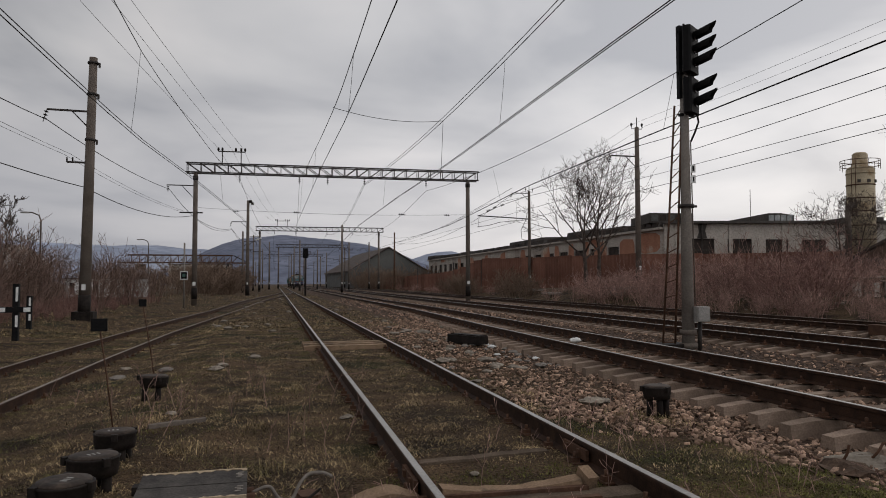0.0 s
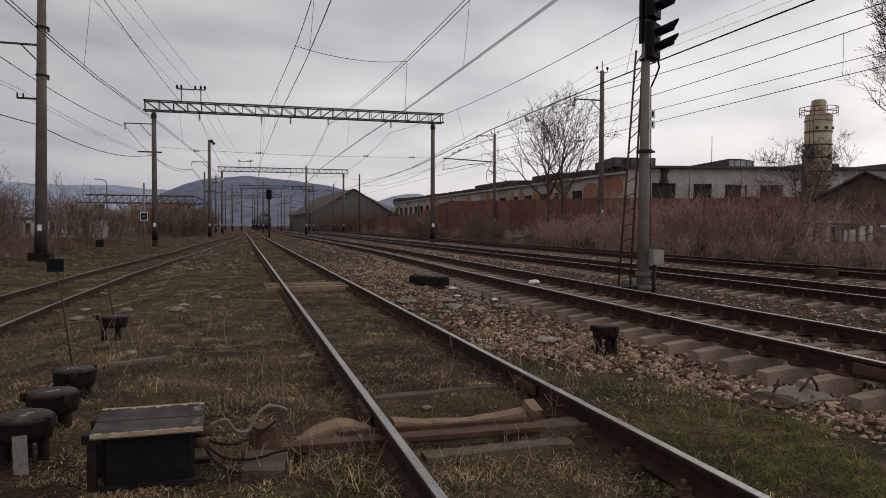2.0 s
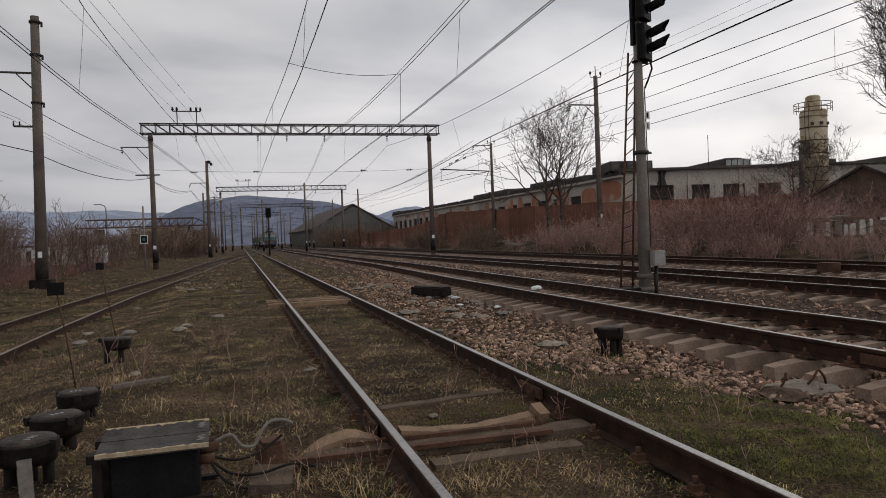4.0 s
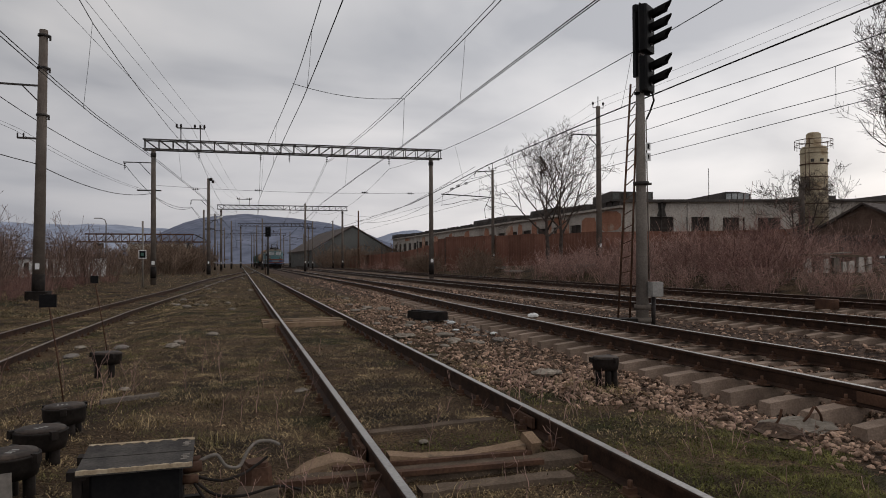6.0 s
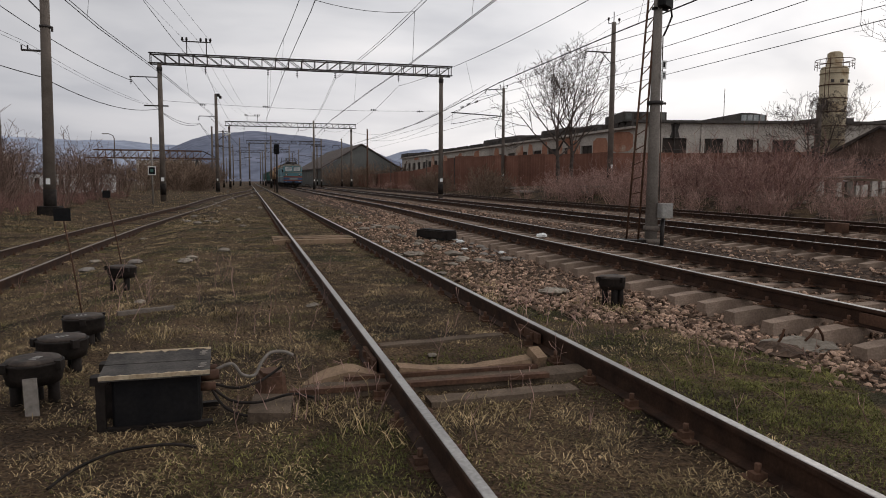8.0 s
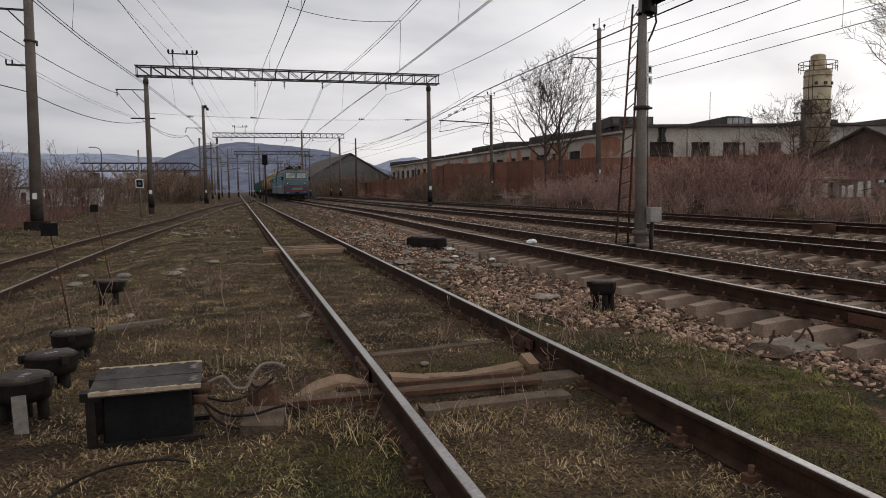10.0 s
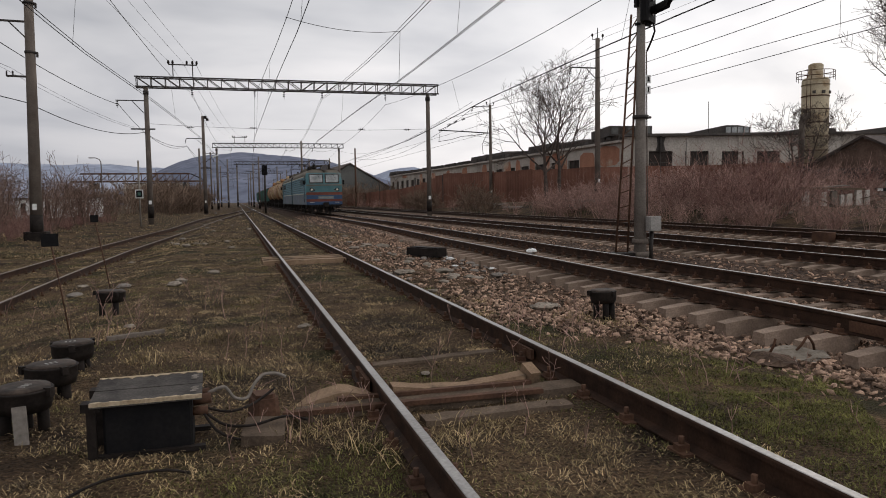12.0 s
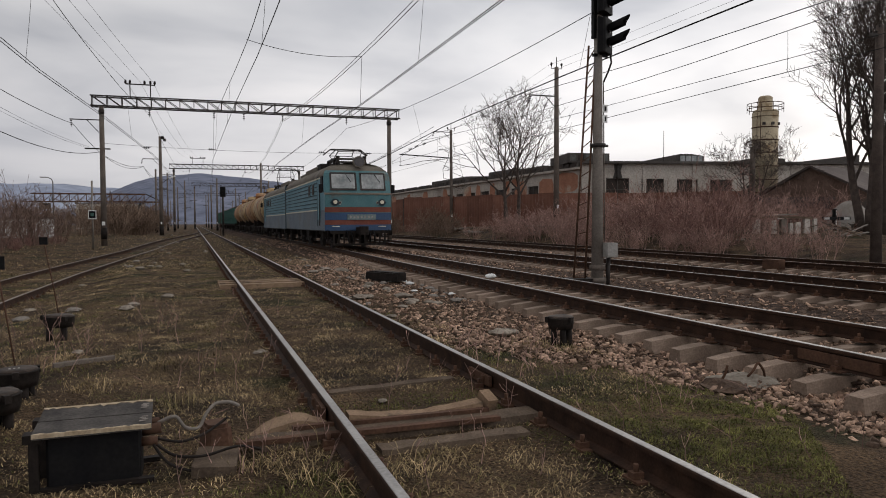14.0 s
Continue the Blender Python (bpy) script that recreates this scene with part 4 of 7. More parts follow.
def hall_front():
    a, b = (36.0, 62.5), (66.0, 55.5)
    length, hgt = math.dist(a, b), 7.1
    hall = thing("factory_hall", "low pale plastered factory hall with dark broken windows", "building", along(a, b))
    holes = [(2.44, 4.78, 3.5, 5.69), (6.04, 8.34, 3.5, 5.65), (9.66, 11.81, 3.5, 5.6), (13.13, 15.4, 3.5, 5.56), (17.2, 19.4, 3.5, 5.5), (21, 23.3, 3.5, 5.4), (25.5, 28, 3.5, 5.4)]
    s = Shape()
    wall_holes(s, length, hgt, holes)
    part("wall", s, "plaster", hall, "stained pale plaster wall")
    for h in holes:
        window_unit(hall, *h)
    part("side_wall", Shape().box(0.18, 12.5, hgt / 2, 0.35, 24.2, hgt).box(length - 0.18, 12.5, hgt / 2, 0.35, 24.2, hgt), "plaster", hall)
    part("back_wall", Shape().box(length / 2, 24.8, hgt / 2, length, 0.35, hgt), "plaster", hall)
    part("cornice", Shape().box(length / 2, -0.1, hgt + 0.12, length + 0.4, 0.7, 0.24), "roof", hall, "dark roof edge")
    part("roof", Shape().box(length / 2, 12.6, hgt + 0.14, length, 24.2, 0.2), "roof", hall)
    sky = part("roof_monitor", Shape().slab([(5.9, hgt + 0.2), (13.2, hgt + 0.2), (13.2, hgt + 0.95), (11.9, hgt + 1.15), (10.7, hgt + 1.15), (6.2, hgt + 0.3)], 1.6, 9.0, 1), "roof", hall, "dark sloping roof lantern")
    for k in range(4):
        part("monitor_pane", Shape().box(10.95 + k * 0.6, 1.57, hgt + 0.66, 0.5, 0.05, 0.62), "glass", sky, "dull grey roof pane")
    left = part("roof_monitor", Shape().slab([(-1.1, hgt + 0.2), (3.1, hgt + 0.2), (3.1, hgt + 1.1), (-1.1, hgt + 1.15)], 1.0, 8.0, 1), "roof", hall)
    for k in range(5):
        part("monitor_pane", Shape().box(-0.6 + k * 0.8, 0.97, hgt + 0.68, 0.62, 0.05, 0.6), "window" if k % 2 else "barn", left, "dull roof pane")
    part("roof_monitor", Shape().slab([(19.6, hgt + 0.2), (22.2, hgt + 0.2), (22.2, hgt + 0.75), (19.6, hgt + 0.95)], 2.0, 8.0, 1), "roof", hall)
    part("roof_monitor", Shape().slab([(22.6, hgt + 0.2), (30.4, hgt + 0.2), (30.4, hgt + 1.2), (22.6, hgt + 0.3)], 2.0, 9.0, 1), "roof", hall)
    part("soot_stain", Shape().slab([(3.1, 5.7), (4.1, 5.7), (3.9, 6.4), (4.1, 7.05), (3.2, 7.05), (3.3, 6.3)], -0.006, 0.05, 1), "roof", hall, "black soot stain above a window")
    part("drain_pipe", Shape().tube([(3.6, -0.12, hgt), (3.5, -0.12, 5.4)], 0.09, 8), "roof", hall)
    part("rod", Shape().tube([(8.7, 1, hgt), (8.7, 1, hgt + 3.4)], 0.03, 5), "steel", hall)
    for k in range(12):
        part("pilaster", Shape().box(1.2 + k * 2.55, -0.05, hgt / 2, 0.35, 0.1, hgt), "plaster", hall) if k in (0, 2, 4, 6) else None


def long_wing():
    a, b = (36.0, 62.8), (35.2, 168.0)
    length, hgt = math.dist(a, b), 6.6
    wing = thing("factory_wing", "long factory wing of red brick and patchy plaster", "building", along(a, b))
    holes = []
    x = 9.0
    while x < length - 4:
        holes.append((x, x + 2.6, 3.4, 5.4))
        x += 4.6
    s = Shape()
    flip = Shape()
    wall_holes(flip, length, hgt, holes)
    flip.v = [(p[0], -p[1] * 1.0, p[2]) for p in flip.v]
    part("wall", flip, "plaster", wing, "patchy plaster wall")
    for k, h in enumerate(holes):
        w = part("window", Shape().box((h[0] + h[1]) / 2, -0.2, (h[2] + h[3]) / 2, h[1] - h[0], 0.03, h[3] - h[2]), "window", wing)
        part("window_frame", Shape().box((h[0] + h[1]) / 2, -0.12, (h[2] + h[3]) / 2, 0.08, 0.08, h[3] - h[2]).box((h[0] + h[1]) / 2, -0.12, (h[2] + h[3]) / 2, h[1] - h[0], 0.07, 0.08), "roof", w)
    rng = random.Random(5)
    for x0, x1, z0, z1 in ((0.4, 4.9, 4.3, 7.05), (5.2, 9.0, 2.0, 6.4), (12.6, 15.2, 3.9, 6.3), (28.6, 31.6, 2.2, 6.9), (38.2, 40.6, 1.8, 6.8), (47.4, 50.4, 3.0, 6.9), (57, 59.4, 2, 6.8), (66, 69, 2, 6.9), (75.3, 77.8, 2, 6.9), (88, 93, 5.9, 6.9), (9.4, 11.4, 1.5, 3.5), (11.8, 13.4, 2, 6.6), (13.8, 16.0, 5.8, 6.7), (16.4, 18, 1.5, 7), (20.8, 22.6, 2.4, 6.9), (25.4, 27.2, 1, 6.8), (34, 36.6, 2, 3.4), (43, 45.7, 1, 3.4), (52, 55, 1, 3.5)):
        z1 = min(z1, hgt - 0.1)
        n = 9
        pts = []
        for k in range(n):
            f = 2 * math.pi * k / n
            pts.append(((x0 + x1) / 2 + (x1 - x0) / 2 * math.copysign(abs(math.cos(f)) ** 0.5, math.cos(f)) * rng.uniform(0.85, 1.0), (z0 + z1) / 2 + (z1 - z0) / 2 * math.copysign(abs(math.sin(f)) ** 0.5, math.sin(f)) * rng.uniform(0.85, 1.0)))
        part("bare_brick", Shape().slab(pts, -0.004, 0.03, 1), "brick", wing, "bare red brick where plaster fell off")
    part("cornice", Shape().box(length / 2, 0.1, hgt + 0.1, length + 0.4, 0.6, 0.22), "plaster", wing)
    for k in range(14):
        x0 = k * length / 14
        up = rng.choice((-0.15, 0.0, 0.1, 0.3))
        part("roof_shed", Shape().slab([(0.35, hgt + 0.15), (-16, hgt + 0.5), (-16, hgt + 1.2 + up), (0.2, hgt + 0.8 + up)], x0 + 0.1, x0 + length / 14 - 0.25, 0), "roof", wing, "dark felt shed roof")
    for k in range(14):
        x0 = k * length / 14
        n = 5
        s = Shape()
        for j in range(n):
            s.box(x0 + 0.8 + j * (length / 14 - 1.4) / n, 0.26, hgt + 0.48, 0.95, 0.2, 0.42)
        part("clerestory", s, "window", wing, "row of small dark panes")
    part("end_wall", Shape().box(0.18, -8, hgt / 2, 0.35, 15.2, hgt), "plaster", wing)


hall_front()
long_wing()


def silo(x, y):
    s = thing("silo", "tall ochre steel silo with a railed top and pipes", "silo", pose(x, y, ground_z(x, y) - 0.4) @ Matrix.Diagonal((0.645, 0.645, 0.645, 1)))
    r = 1.55
    z0, z1 = 3.0, 14.9
    part("shell", Shape().tube([(0, 0, z0), (0, 0, z1)], r, 28), "silo", s, "ochre painted steel shell")
    part("dark_base", Shape().tube([(0, 0, 0), (0, 0, z0)], r * 0.96, 24), "concrete", s)
    for zz in (4.8, 6.4, 8.1, 9.8, 11.4, 13.0, 14.4):
        part("hoop", Shape().tube([(0, 0, zz - 0.06), (0, 0, zz + 0.06)], r + 0.06, 28), "rust" if zz < 14 else "silo", s)
    part("top_cap", Shape().tube([(0, 0, z1), (0, 0, z1 + 0.3), (0, 0, z1 + 0.35), (0, 0, z1 + 1.9), (0, 0, z1 + 2.1)], [r, r * 0.9, 0.85, 0.85, 0.6], 24), "silo", s)
    for zz in (z1 + 0.5, z1 + 1.1):
        pts = [(2.15 * math.cos(a), 2.15 * math.sin(a), zz) for a in np.linspace(0, 2 * math.pi, 29)]
        part("rail_ring", Shape().tube(pts, 0.045, 5), "rust", s, "top guard rail")
    for k in range(10):
        a = 2 * math.pi * k / 10
        part("baluster", Shape().tube([(2.15 * math.cos(a), 2.15 * math.sin(a), z1), (2.15 * math.cos(a), 2.15 * math.sin(a), z1 + 1.1)], 0.035, 5), "rust", s)
    for a in (-1.0, -1.75, -2.4):
        c, d = math.cos(a), math.sin(a)
        part("hatch", Shape().box(c * r, d * r, 13.4, 0.34, 0.36, 0.34, Matrix.Rotation(a, 3, "Z")), "roof", s)
    part("duct", Shape().tube([(-3.0, -1.2, 0), (-3.0, -1.2, 9.6), (-2.8, -1.1, 10.2), (-2.2, -0.9, 10.5), (-1.5, -0.6, 10.5)], 0.34, 12), "concrete", s, "grey bent duct")
    lad = part("ladder", Shape().tube([(-2.1, -0.9, 9), (-2.1, -0.9, z1 + 1.2)], 0.04, 5).tube([(-1.9, -1.3, 9), (-1.9, -1.3, z1 + 1.2)], 0.04, 5), "rust", s)


silo(44.4, 47.6)


def fence():
    f = thing("fence", "tall rust-brown sheet fence on the bank", "fence")
    pts = [(44, 49), (30.5, 57.5), (25.2, 88), (24.5, 100), (24.0, 124), (23.0, 215)]
    tops = [3.9, 4.0, 4.5, 3.2, 2.8, 2.4]
    panel = 0
    for (a, b), (za, zb) in zip(zip(pts, pts[1:]), zip(tops, tops[1:])):
        n = max(1, int(math.dist(a, b) / 2.5))
        for k in range(n):
            f0, f1 = k / n, (k + 1) / n
            p = Vector(a).lerp(Vector(b), f0)
            q = Vector(a).lerp(Vector(b), f1)
            d = q - p
            zt = za + (zb - za) * (f0 + f1) / 2 + random.uniform(-0.08, 0.08)
            s = Shape()
            m = 10
            L = d.length * 0.985
            pro = []
            for j in range(m + 1):
                pro.append((L * j / m, 0.04 if j % 2 else 0.0))
            outline = pro + [(u, w + 0.012) for u, w in reversed(pro)]
            s.add([(u, w, 0) for u, w in pro] + [(u, w, zt) for u, w in pro], [(j, j + 1, m + 2 + j, m + 1 + j) for j in range(m)])
            s.add([(u, w + 0.02, 0) for u, w in pro] + [(u, w + 0.02, zt) for u, w in pro], [(j, m + 1 + j, m + 2 + j, j + 1) for j in range(m)])
            o = part("panel", s, "fence", f)
            o.matrix_local = Matrix.Translation((p.x, p.y, 0)) @ Matrix.Rotation(math.atan2(d.y, d.x), 4, "Z")
        if n > 0:
            post = Shape()
            for k in range(n + 1):
                p = Vector(a).lerp(Vector(b), k / n)
            part("post", Shape().box(a[0], a[1], 2.2, 0.15, 0.15, 4.4), "roof", f)


fence()


def barn():
    b = thing("barn", "grey sheet-clad barn with a wide gable", "building", pose(27.2, 178, 0, 0, 0, 2))
    w, h, apex, L = 19.2, 4.4, 10.1, 60
    part("gable", Shape().slab([(-w / 2, 0), (w / 2, 0), (w / 2, h), (0, apex), (-w / 2, h)], 0, 0.3, 1), "barn", b)
    part("body", Shape().box(-w / 2 + 0.2, L / 2 + 0.3, h / 2, 0.4, L, h).box(w / 2 - 0.2, L / 2 + 0.3, h / 2, 0.4, L, h), "barn", b)
    for sg in (-1, 1):
        part("roof", Shape().slab([(sg * (w / 2 + 0.5), h - 0.2), (0, apex + 0.15), (0, apex + 0.4), (sg * (w / 2 + 0.5), h + 0.1)], -0.4, L, 1), "barn_roof", b)


barn()


# ---- the train ----
def wheelset(r=0.6):
    s = Shape()
    for sg in (-1, 1):
        s.tube([(sg * 0.86, 0, 0), (sg * 0.73, 0, 0), (sg * 0.725, 0, 0), (sg * 0.70, 0, 0)], [r, r, r + 0.03, r + 0.03], 24)
        for k in range(6):
            a = k * math.pi / 3
            s.box(sg * 0.87, math.cos(a) * r * 0.5, math.sin(a) * r * 0.5, 0.03, 0.1, r * 0.7, Matrix.Rotation(a - math.pi / 2, 3, "X"))
    s.tube([(-0.95, 0, 0), (0.95, 0, 0)], 0.1, 10)
    return s


WHEELS = []
WHEEL_BIG = wheelset(0.6).mesh("wheelset", MAT["steel"])
WHEEL_SMALL = wheelset(0.475).mesh("wheelset", MAT["steel"])


def bogie(parent, y, axles, r, wheel):
    n = len(axles)
    s = Shape()
    for sg in (-1, 1):
        s.box(sg * 1.03, y, r + 0.18, 0.12, max(axles) - min(axles) + 1.3, 0.28, bevel=0.03)
        for a in axles:
            s.box(sg * 1.05, y + a, r, 0.2, 0.38, 0.36, bevel=0.05)
            for d in (-0.42, 0.42):
                s.tube([(sg * 1.05, y + a + d, r + 0.02), (sg * 1.05, y + a + d, r + 0.4)], 0.1, 8)
    s.box(0, y, r + 0.15, 2.0, 0.5, 0.3)
    part("bogie", s, "tar", parent, "dark grimy bogie frame")
    for a in axles:
        o = new("wheelset", wheel)
        o.parent = parent
        o.matrix_local = pose(0, y + a, r)
        WHEELS.append((o, y + a, r))


W2 = 1.56


def outline_half(z):
    """Half the body's width at a height."""
    if z < 3.72:
        return W2
    if z < 4.08:
        return W2 - 0.22 * ((z - 3.72) / 0.36) ** 2
    return max(0.02, 1.34 * math.sqrt(max(0.0, 1 - ((z - 4.08) / 0.33) ** 2)))


def front_y(x, z):
    """How far the nose lies behind the foremost plane."""
    lean = 0.0 if z < 2.78 else (z - 2.78) * 0.30 + max(0.0, z - 3.85) * 1.2
    return lean + 0.16 * (abs(x) / W2) ** 4


def nose_band(z0, z1, out, x0=-1.0, x1=1.0, rows=4, cols=20, thick=0.0):
    """A strip of the nose between two heights, across a share of its width."""
    verts, faces = [], []
    for j in range(rows + 1):
        z = z0 + (z1 - z0) * j / rows
        h = outline_half(z)
        for i in range(cols + 1):
            x = h * (x0 + (x1 - x0) * i / cols)
            verts.append((x * (1 + out * 0.4), front_y(x, z) - out, z))
    for j in range(rows):
        for i in range(cols):
            k = j * (cols + 1) + i
            faces.append((k, k + 1, k + cols + 2, k + cols + 1))
    return Shape().add(verts, faces)


def loco_section(lead):
    """One half of the locomotive: nose at y = 0, coupled end at y = 15.9; rails at z = 0."""
    name = "electric_locomotive"
    lo = thing(name, "faded blue electric locomotive with red stripes and a grey roof" if lead else "faded blue rear unit of an electric locomotive", "locomotive")
    L, zb = 15.9, 0.95
    zs = [zb, 1.4, 1.95, 2.5, 3.0, 3.6, 3.75, 3.9, 4.05]
    # body sides in two colours, from behind the nose
    for sg in (-1, 1):
        def side(z0, z1, out, y0=0.17, y1=L):
            n = 6
            v, f = [], []
            for k in range(n + 1):
                z = z0 + (z1 - z0) * k / n
                y_a = max(y0, front_y(W2, z)) if y0 < 0.3 else y0
                v += [(sg * (outline_half(z) + out), y_a, z), (sg * (outline_half(z) + out), y1, z)]
            for k in range(n):
                f.append((2 * k, 2 * k + 1, 2 * k + 3, 2 * k + 2))
            return Shape().add(v, f)
        part("lower_side", side(zb, 1.98, 0), "loco_grey", lo, "faded grey-blue lower side")
        up = part("upper_side", side(1.98, 3.62, 0), "loco_pale", lo, "faded pale blue ribbed side")
        part("cornice", side(3.62, 4.08, 0), "loco_roof", lo, "grimy roof edge")
        part("roof_line", Shape().box(sg * (W2 + 0.006), L / 2 + 0.5, 3.63, 0.03, L - 0.9, 0.07), "cream", lo, "thin cream line")
        part("cream_line", Shape().box(sg * (W2 + 0.004), L / 2 + 0.7, 2.0, 0.02, L - 1.5, 0.07), "cream", lo, "cream line")
        for k in range(7):
            part("rib", Shape().box(sg * (W2 + 0.012), L / 2 + 0.95, 2.17 + k * 0.21, 0.035, L - 2.2, 0.04), "loco_rib", up)
        for yy in ((3.6, 4.9) if lead else (3.4, 4.6, 6.0)):
            w = part("side_window", Shape().box(sg * (W2 + 0.01), yy, 3.12, 0.05, 0.52, 0.5), "window", up)
            part("window_frame", Shape().box(sg * (W2 + 0.012), yy, 3.4, 0.06, 0.62, 0.05).box(sg * (W2 + 0.012), yy, 2.84, 0.06, 0.62, 0.05), "loco_teal", w)
        part("cab_window", Shape().box(sg * (W2 + 0.012), 0.85, 3.3, 0.05, 0.62, 0.78), "black", up)
        part("door", Shape().box(sg * (W2 + 0.012), 1.75, 2.5, 0.04, 0.7, 2.0, bevel=0.0), "loco_pale", up, "cab door")
        part("handrail", Shape().tube([(sg * (W2 + 0.07), 1.3, 1.2), (sg * (W2 + 0.07), 1.3, 2.9)], 0.02, 6), "steel", up)
        part("mirror", Shape().box(sg * (W2 + 0.16), 0.35, 3.05, 0.16, 0.1, 0.42, bevel=0.02), "black", up)
    part("floor_pan", Shape().box(0, L / 2 + 0.1, zb, 2 * W2 - 0.02, L - 0.2, 0.1), "tar", lo)
    part("end_wall", Shape().box(0, L - 0.05, 2.5, 2 * W2 - 0.04, 0.1, 3.1), "tar", lo)
    for sg in (-1, 1):
        # dark colour here stands in for shade in the gap between units
        part("gap_shade_strip", Shape().box(sg * (W2 - 0.01), L - 0.02, 2.45, 0.08, 0.3, 3.0), "loco_rib", lo, "dark strip for the shaded gap at the coupled end")
        part("edge_strip", Shape().box(sg * (W2 + 0.012), 2.25, 2.45, 0.03, 0.05, 2.6), "loco_rib", lo)
    part("gangway", Shape().box(0, L + 0.2, 2.4, 1.3, 0.4, 2.3), "tar", lo)
    # roof
    v, f = [], []
    n = 14
    ys = [0.9, 1.2, L]
    for y in ys:
        for k in range(n + 1):
            x = -1.34 + 2.68 * k / n
            v.append((x, y, 4.08 + 0.33 * math.sqrt(max(0, 1 - (x / 1.34) ** 2)) * (1.0 if y > 1 else 0.98)))
    for j in range(len(ys) - 1):
        for k in range(n):
            q = j * (n + 1) + k
            f.append((q, q + 1, q + n + 2, q + n + 1))
    roof = part("roof", Shape().add(v, f, True), "loco_roof", lo, "grimy grey-brown roof")
    part("roof_hatch", Shape().box(0, 9.4, 4.5, 1.7, 4.2, 0.34, bevel=0.08), "loco_roof", roof)
    part("roof_hatch", Shape().box(0, 13.6, 4.45, 1.5, 2.4, 0.3, bevel=0.08), "loco_roof", roof)
    # nose
    part("nose", nose_band(zb, 4.40, 0.0, rows=36), "loco_teal", lo, "teal front with rounded corners")
    if lead:
        part("blue_apron", nose_band(zb, 1.24, 0.006), "loco_blue", lo)
        part("red_stripe", nose_band(1.24, 1.47, 0.008), "loco_red", lo, "red stripe")
        part("blue_band", nose_band(1.47, 1.84, 0.006), "loco_blue", lo)
        part("red_stripe", nose_band(1.86, 2.12, 0.008), "loco_red", lo, "red stripe")
        part("ledge", nose_band(2.74, 2.84, 0.03), "loco_roof", lo)
        part("brow", nose_band(3.97, 4.40, 0.012, rows=10), "loco_roof", lo, "grimy roof brow")
        for a, b in ((-0.83, -0.05), (0.05, 0.83)):
            w = part("windscreen", nose_band(3.05, 3.78, 0.036, a + 0.05, b - 0.05, 6, 6), "glass", lo, "grey reflecting windscreen pane")
            part("screen_frame", nose_band(2.95, 3.03, 0.03, a, b, 2, 6).add(*(lambda q: (q.v, q.f))(nose_band(3.80, 3.87, 0.03, a, b, 2, 6))).add(*(lambda q: (q.v, q.f))(nose_band(2.95, 3.87, 0.03, a, a + 0.04, 6, 1))).add(*(lambda q: (q.v, q.f))(nose_band(2.95, 3.87, 0.03, b - 0.04, b, 6, 1))), "steel", w, "dark screen frame")
            part("rubber_seal", nose_band(2.985, 3.845, 0.012, a + 0.008, b - 0.008, 6, 6), "black", w)
            xm = (a + b) / 2 * W2
            part("wiper", Shape().tube([(xm + 0.1, front_y(xm, 3.78) - 0.04, 3.78), (xm + 0.35, front_y(xm, 3.35) - 0.05, 3.38)], 0.014, 5), "black", w)
        for sg in (-1, 1):
            y = front_y(1.05, 2.35)
            lampset = part("headlamp", Shape().tube([(sg * 1.1, y + 0.05, 2.36), (sg * 1.1, y - 0.03, 2.36)], 0.18, 20).slab([(sg * 0.66, 2.27), (sg * 0.9, 2.47), (sg * 1.2, 2.5), (sg * 1.32, 2.36), (sg * 1.2, 2.21), (sg * 0.9, 2.2)], y - 0.012, y + 0.05, 1), "loco_rib", lo, "dark eye-shaped headlamp surround")
            part("side_lamp", Shape().tube([(sg * 1.1 - sg * 0.2, y + 0.05, 2.335), (sg * 1.1 - sg * 0.2, y - 0.028, 2.335)], 0.085, 16), "cream", lampset)
            part("lens", Shape().tube([(sg * 1.1, y - 0.02, 2.37), (sg * 1.1, y - 0.05, 2.37)], 0.135, 18), "lens", lampset)
            part("reflector", Shape().tube([(sg * 1.1, y - 0.045, 2.37), (sg * 1.1, y - 0.056, 2.37)], 0.095, 14), "cream", lampset)
            part("marker_lens", Shape().tube([(sg * 1.1 - sg * 0.21, y - 0.02, 2.335), (sg * 1.1 - sg * 0.21, y - 0.04, 2.335)], 0.07, 14), "lens", lampset)
            part("step", Shape().box(sg * 1.3, 0.12, 0.62, 0.3, 0.2, 0.05).box(sg * 1.3, 0.12, 0.36, 0.3, 0.2, 0.05).box(sg * 1.44, 0.12, 0.65, 0.03, 0.05, 0.7), "tar", lo)
            part("grab_rail", Shape().tube([(sg * 0.9, -0.06, 1.15), (sg * 1.25, -0.02, 1.15)], 0.018, 6), "cream", lo)
        pl = part("number_board", Shape().box(0.12, -0.03, 1.62, 1.35, 0.05, 0.27), "board_teal", lo, "pale number board")
        for k in range(7):
            part("plate_mark", Shape().box(-0.4 + k * 0.17, -0.058, 1.62, 0.08, 0.008, 0.12), "grey_box", pl)
        sl = part("searchlight", Shape().tube([(0.12, 0.75, 4.42), (0.12, 0.42, 4.42)], [0.27, 0.29], 20), "loco_roof", lo, "large round roof searchlight")
        part("lens", Shape().tube([(0.12, 0.43, 4.42), (0.12, 0.405, 4.42)], 0.24, 20), "lens", sl)
        part("coupler", Shape().box(0.0, -0.35, 0.95, 0.3, 0.9, 0.34, bevel=0.05).box(0.05, -0.78, 0.95, 0.42, 0.22, 0.42, bevel=0.06), "tar", lo, "heavy dark coupler")
        plow = part("rail_guard", Shape().box(0, -0.02, 0.86, 2.7, 0.14, 0.14).box(0, -0.1, 0.26, 2.5, 0.08, 0.1), "tar", lo, "dark rail guard of upright bars")
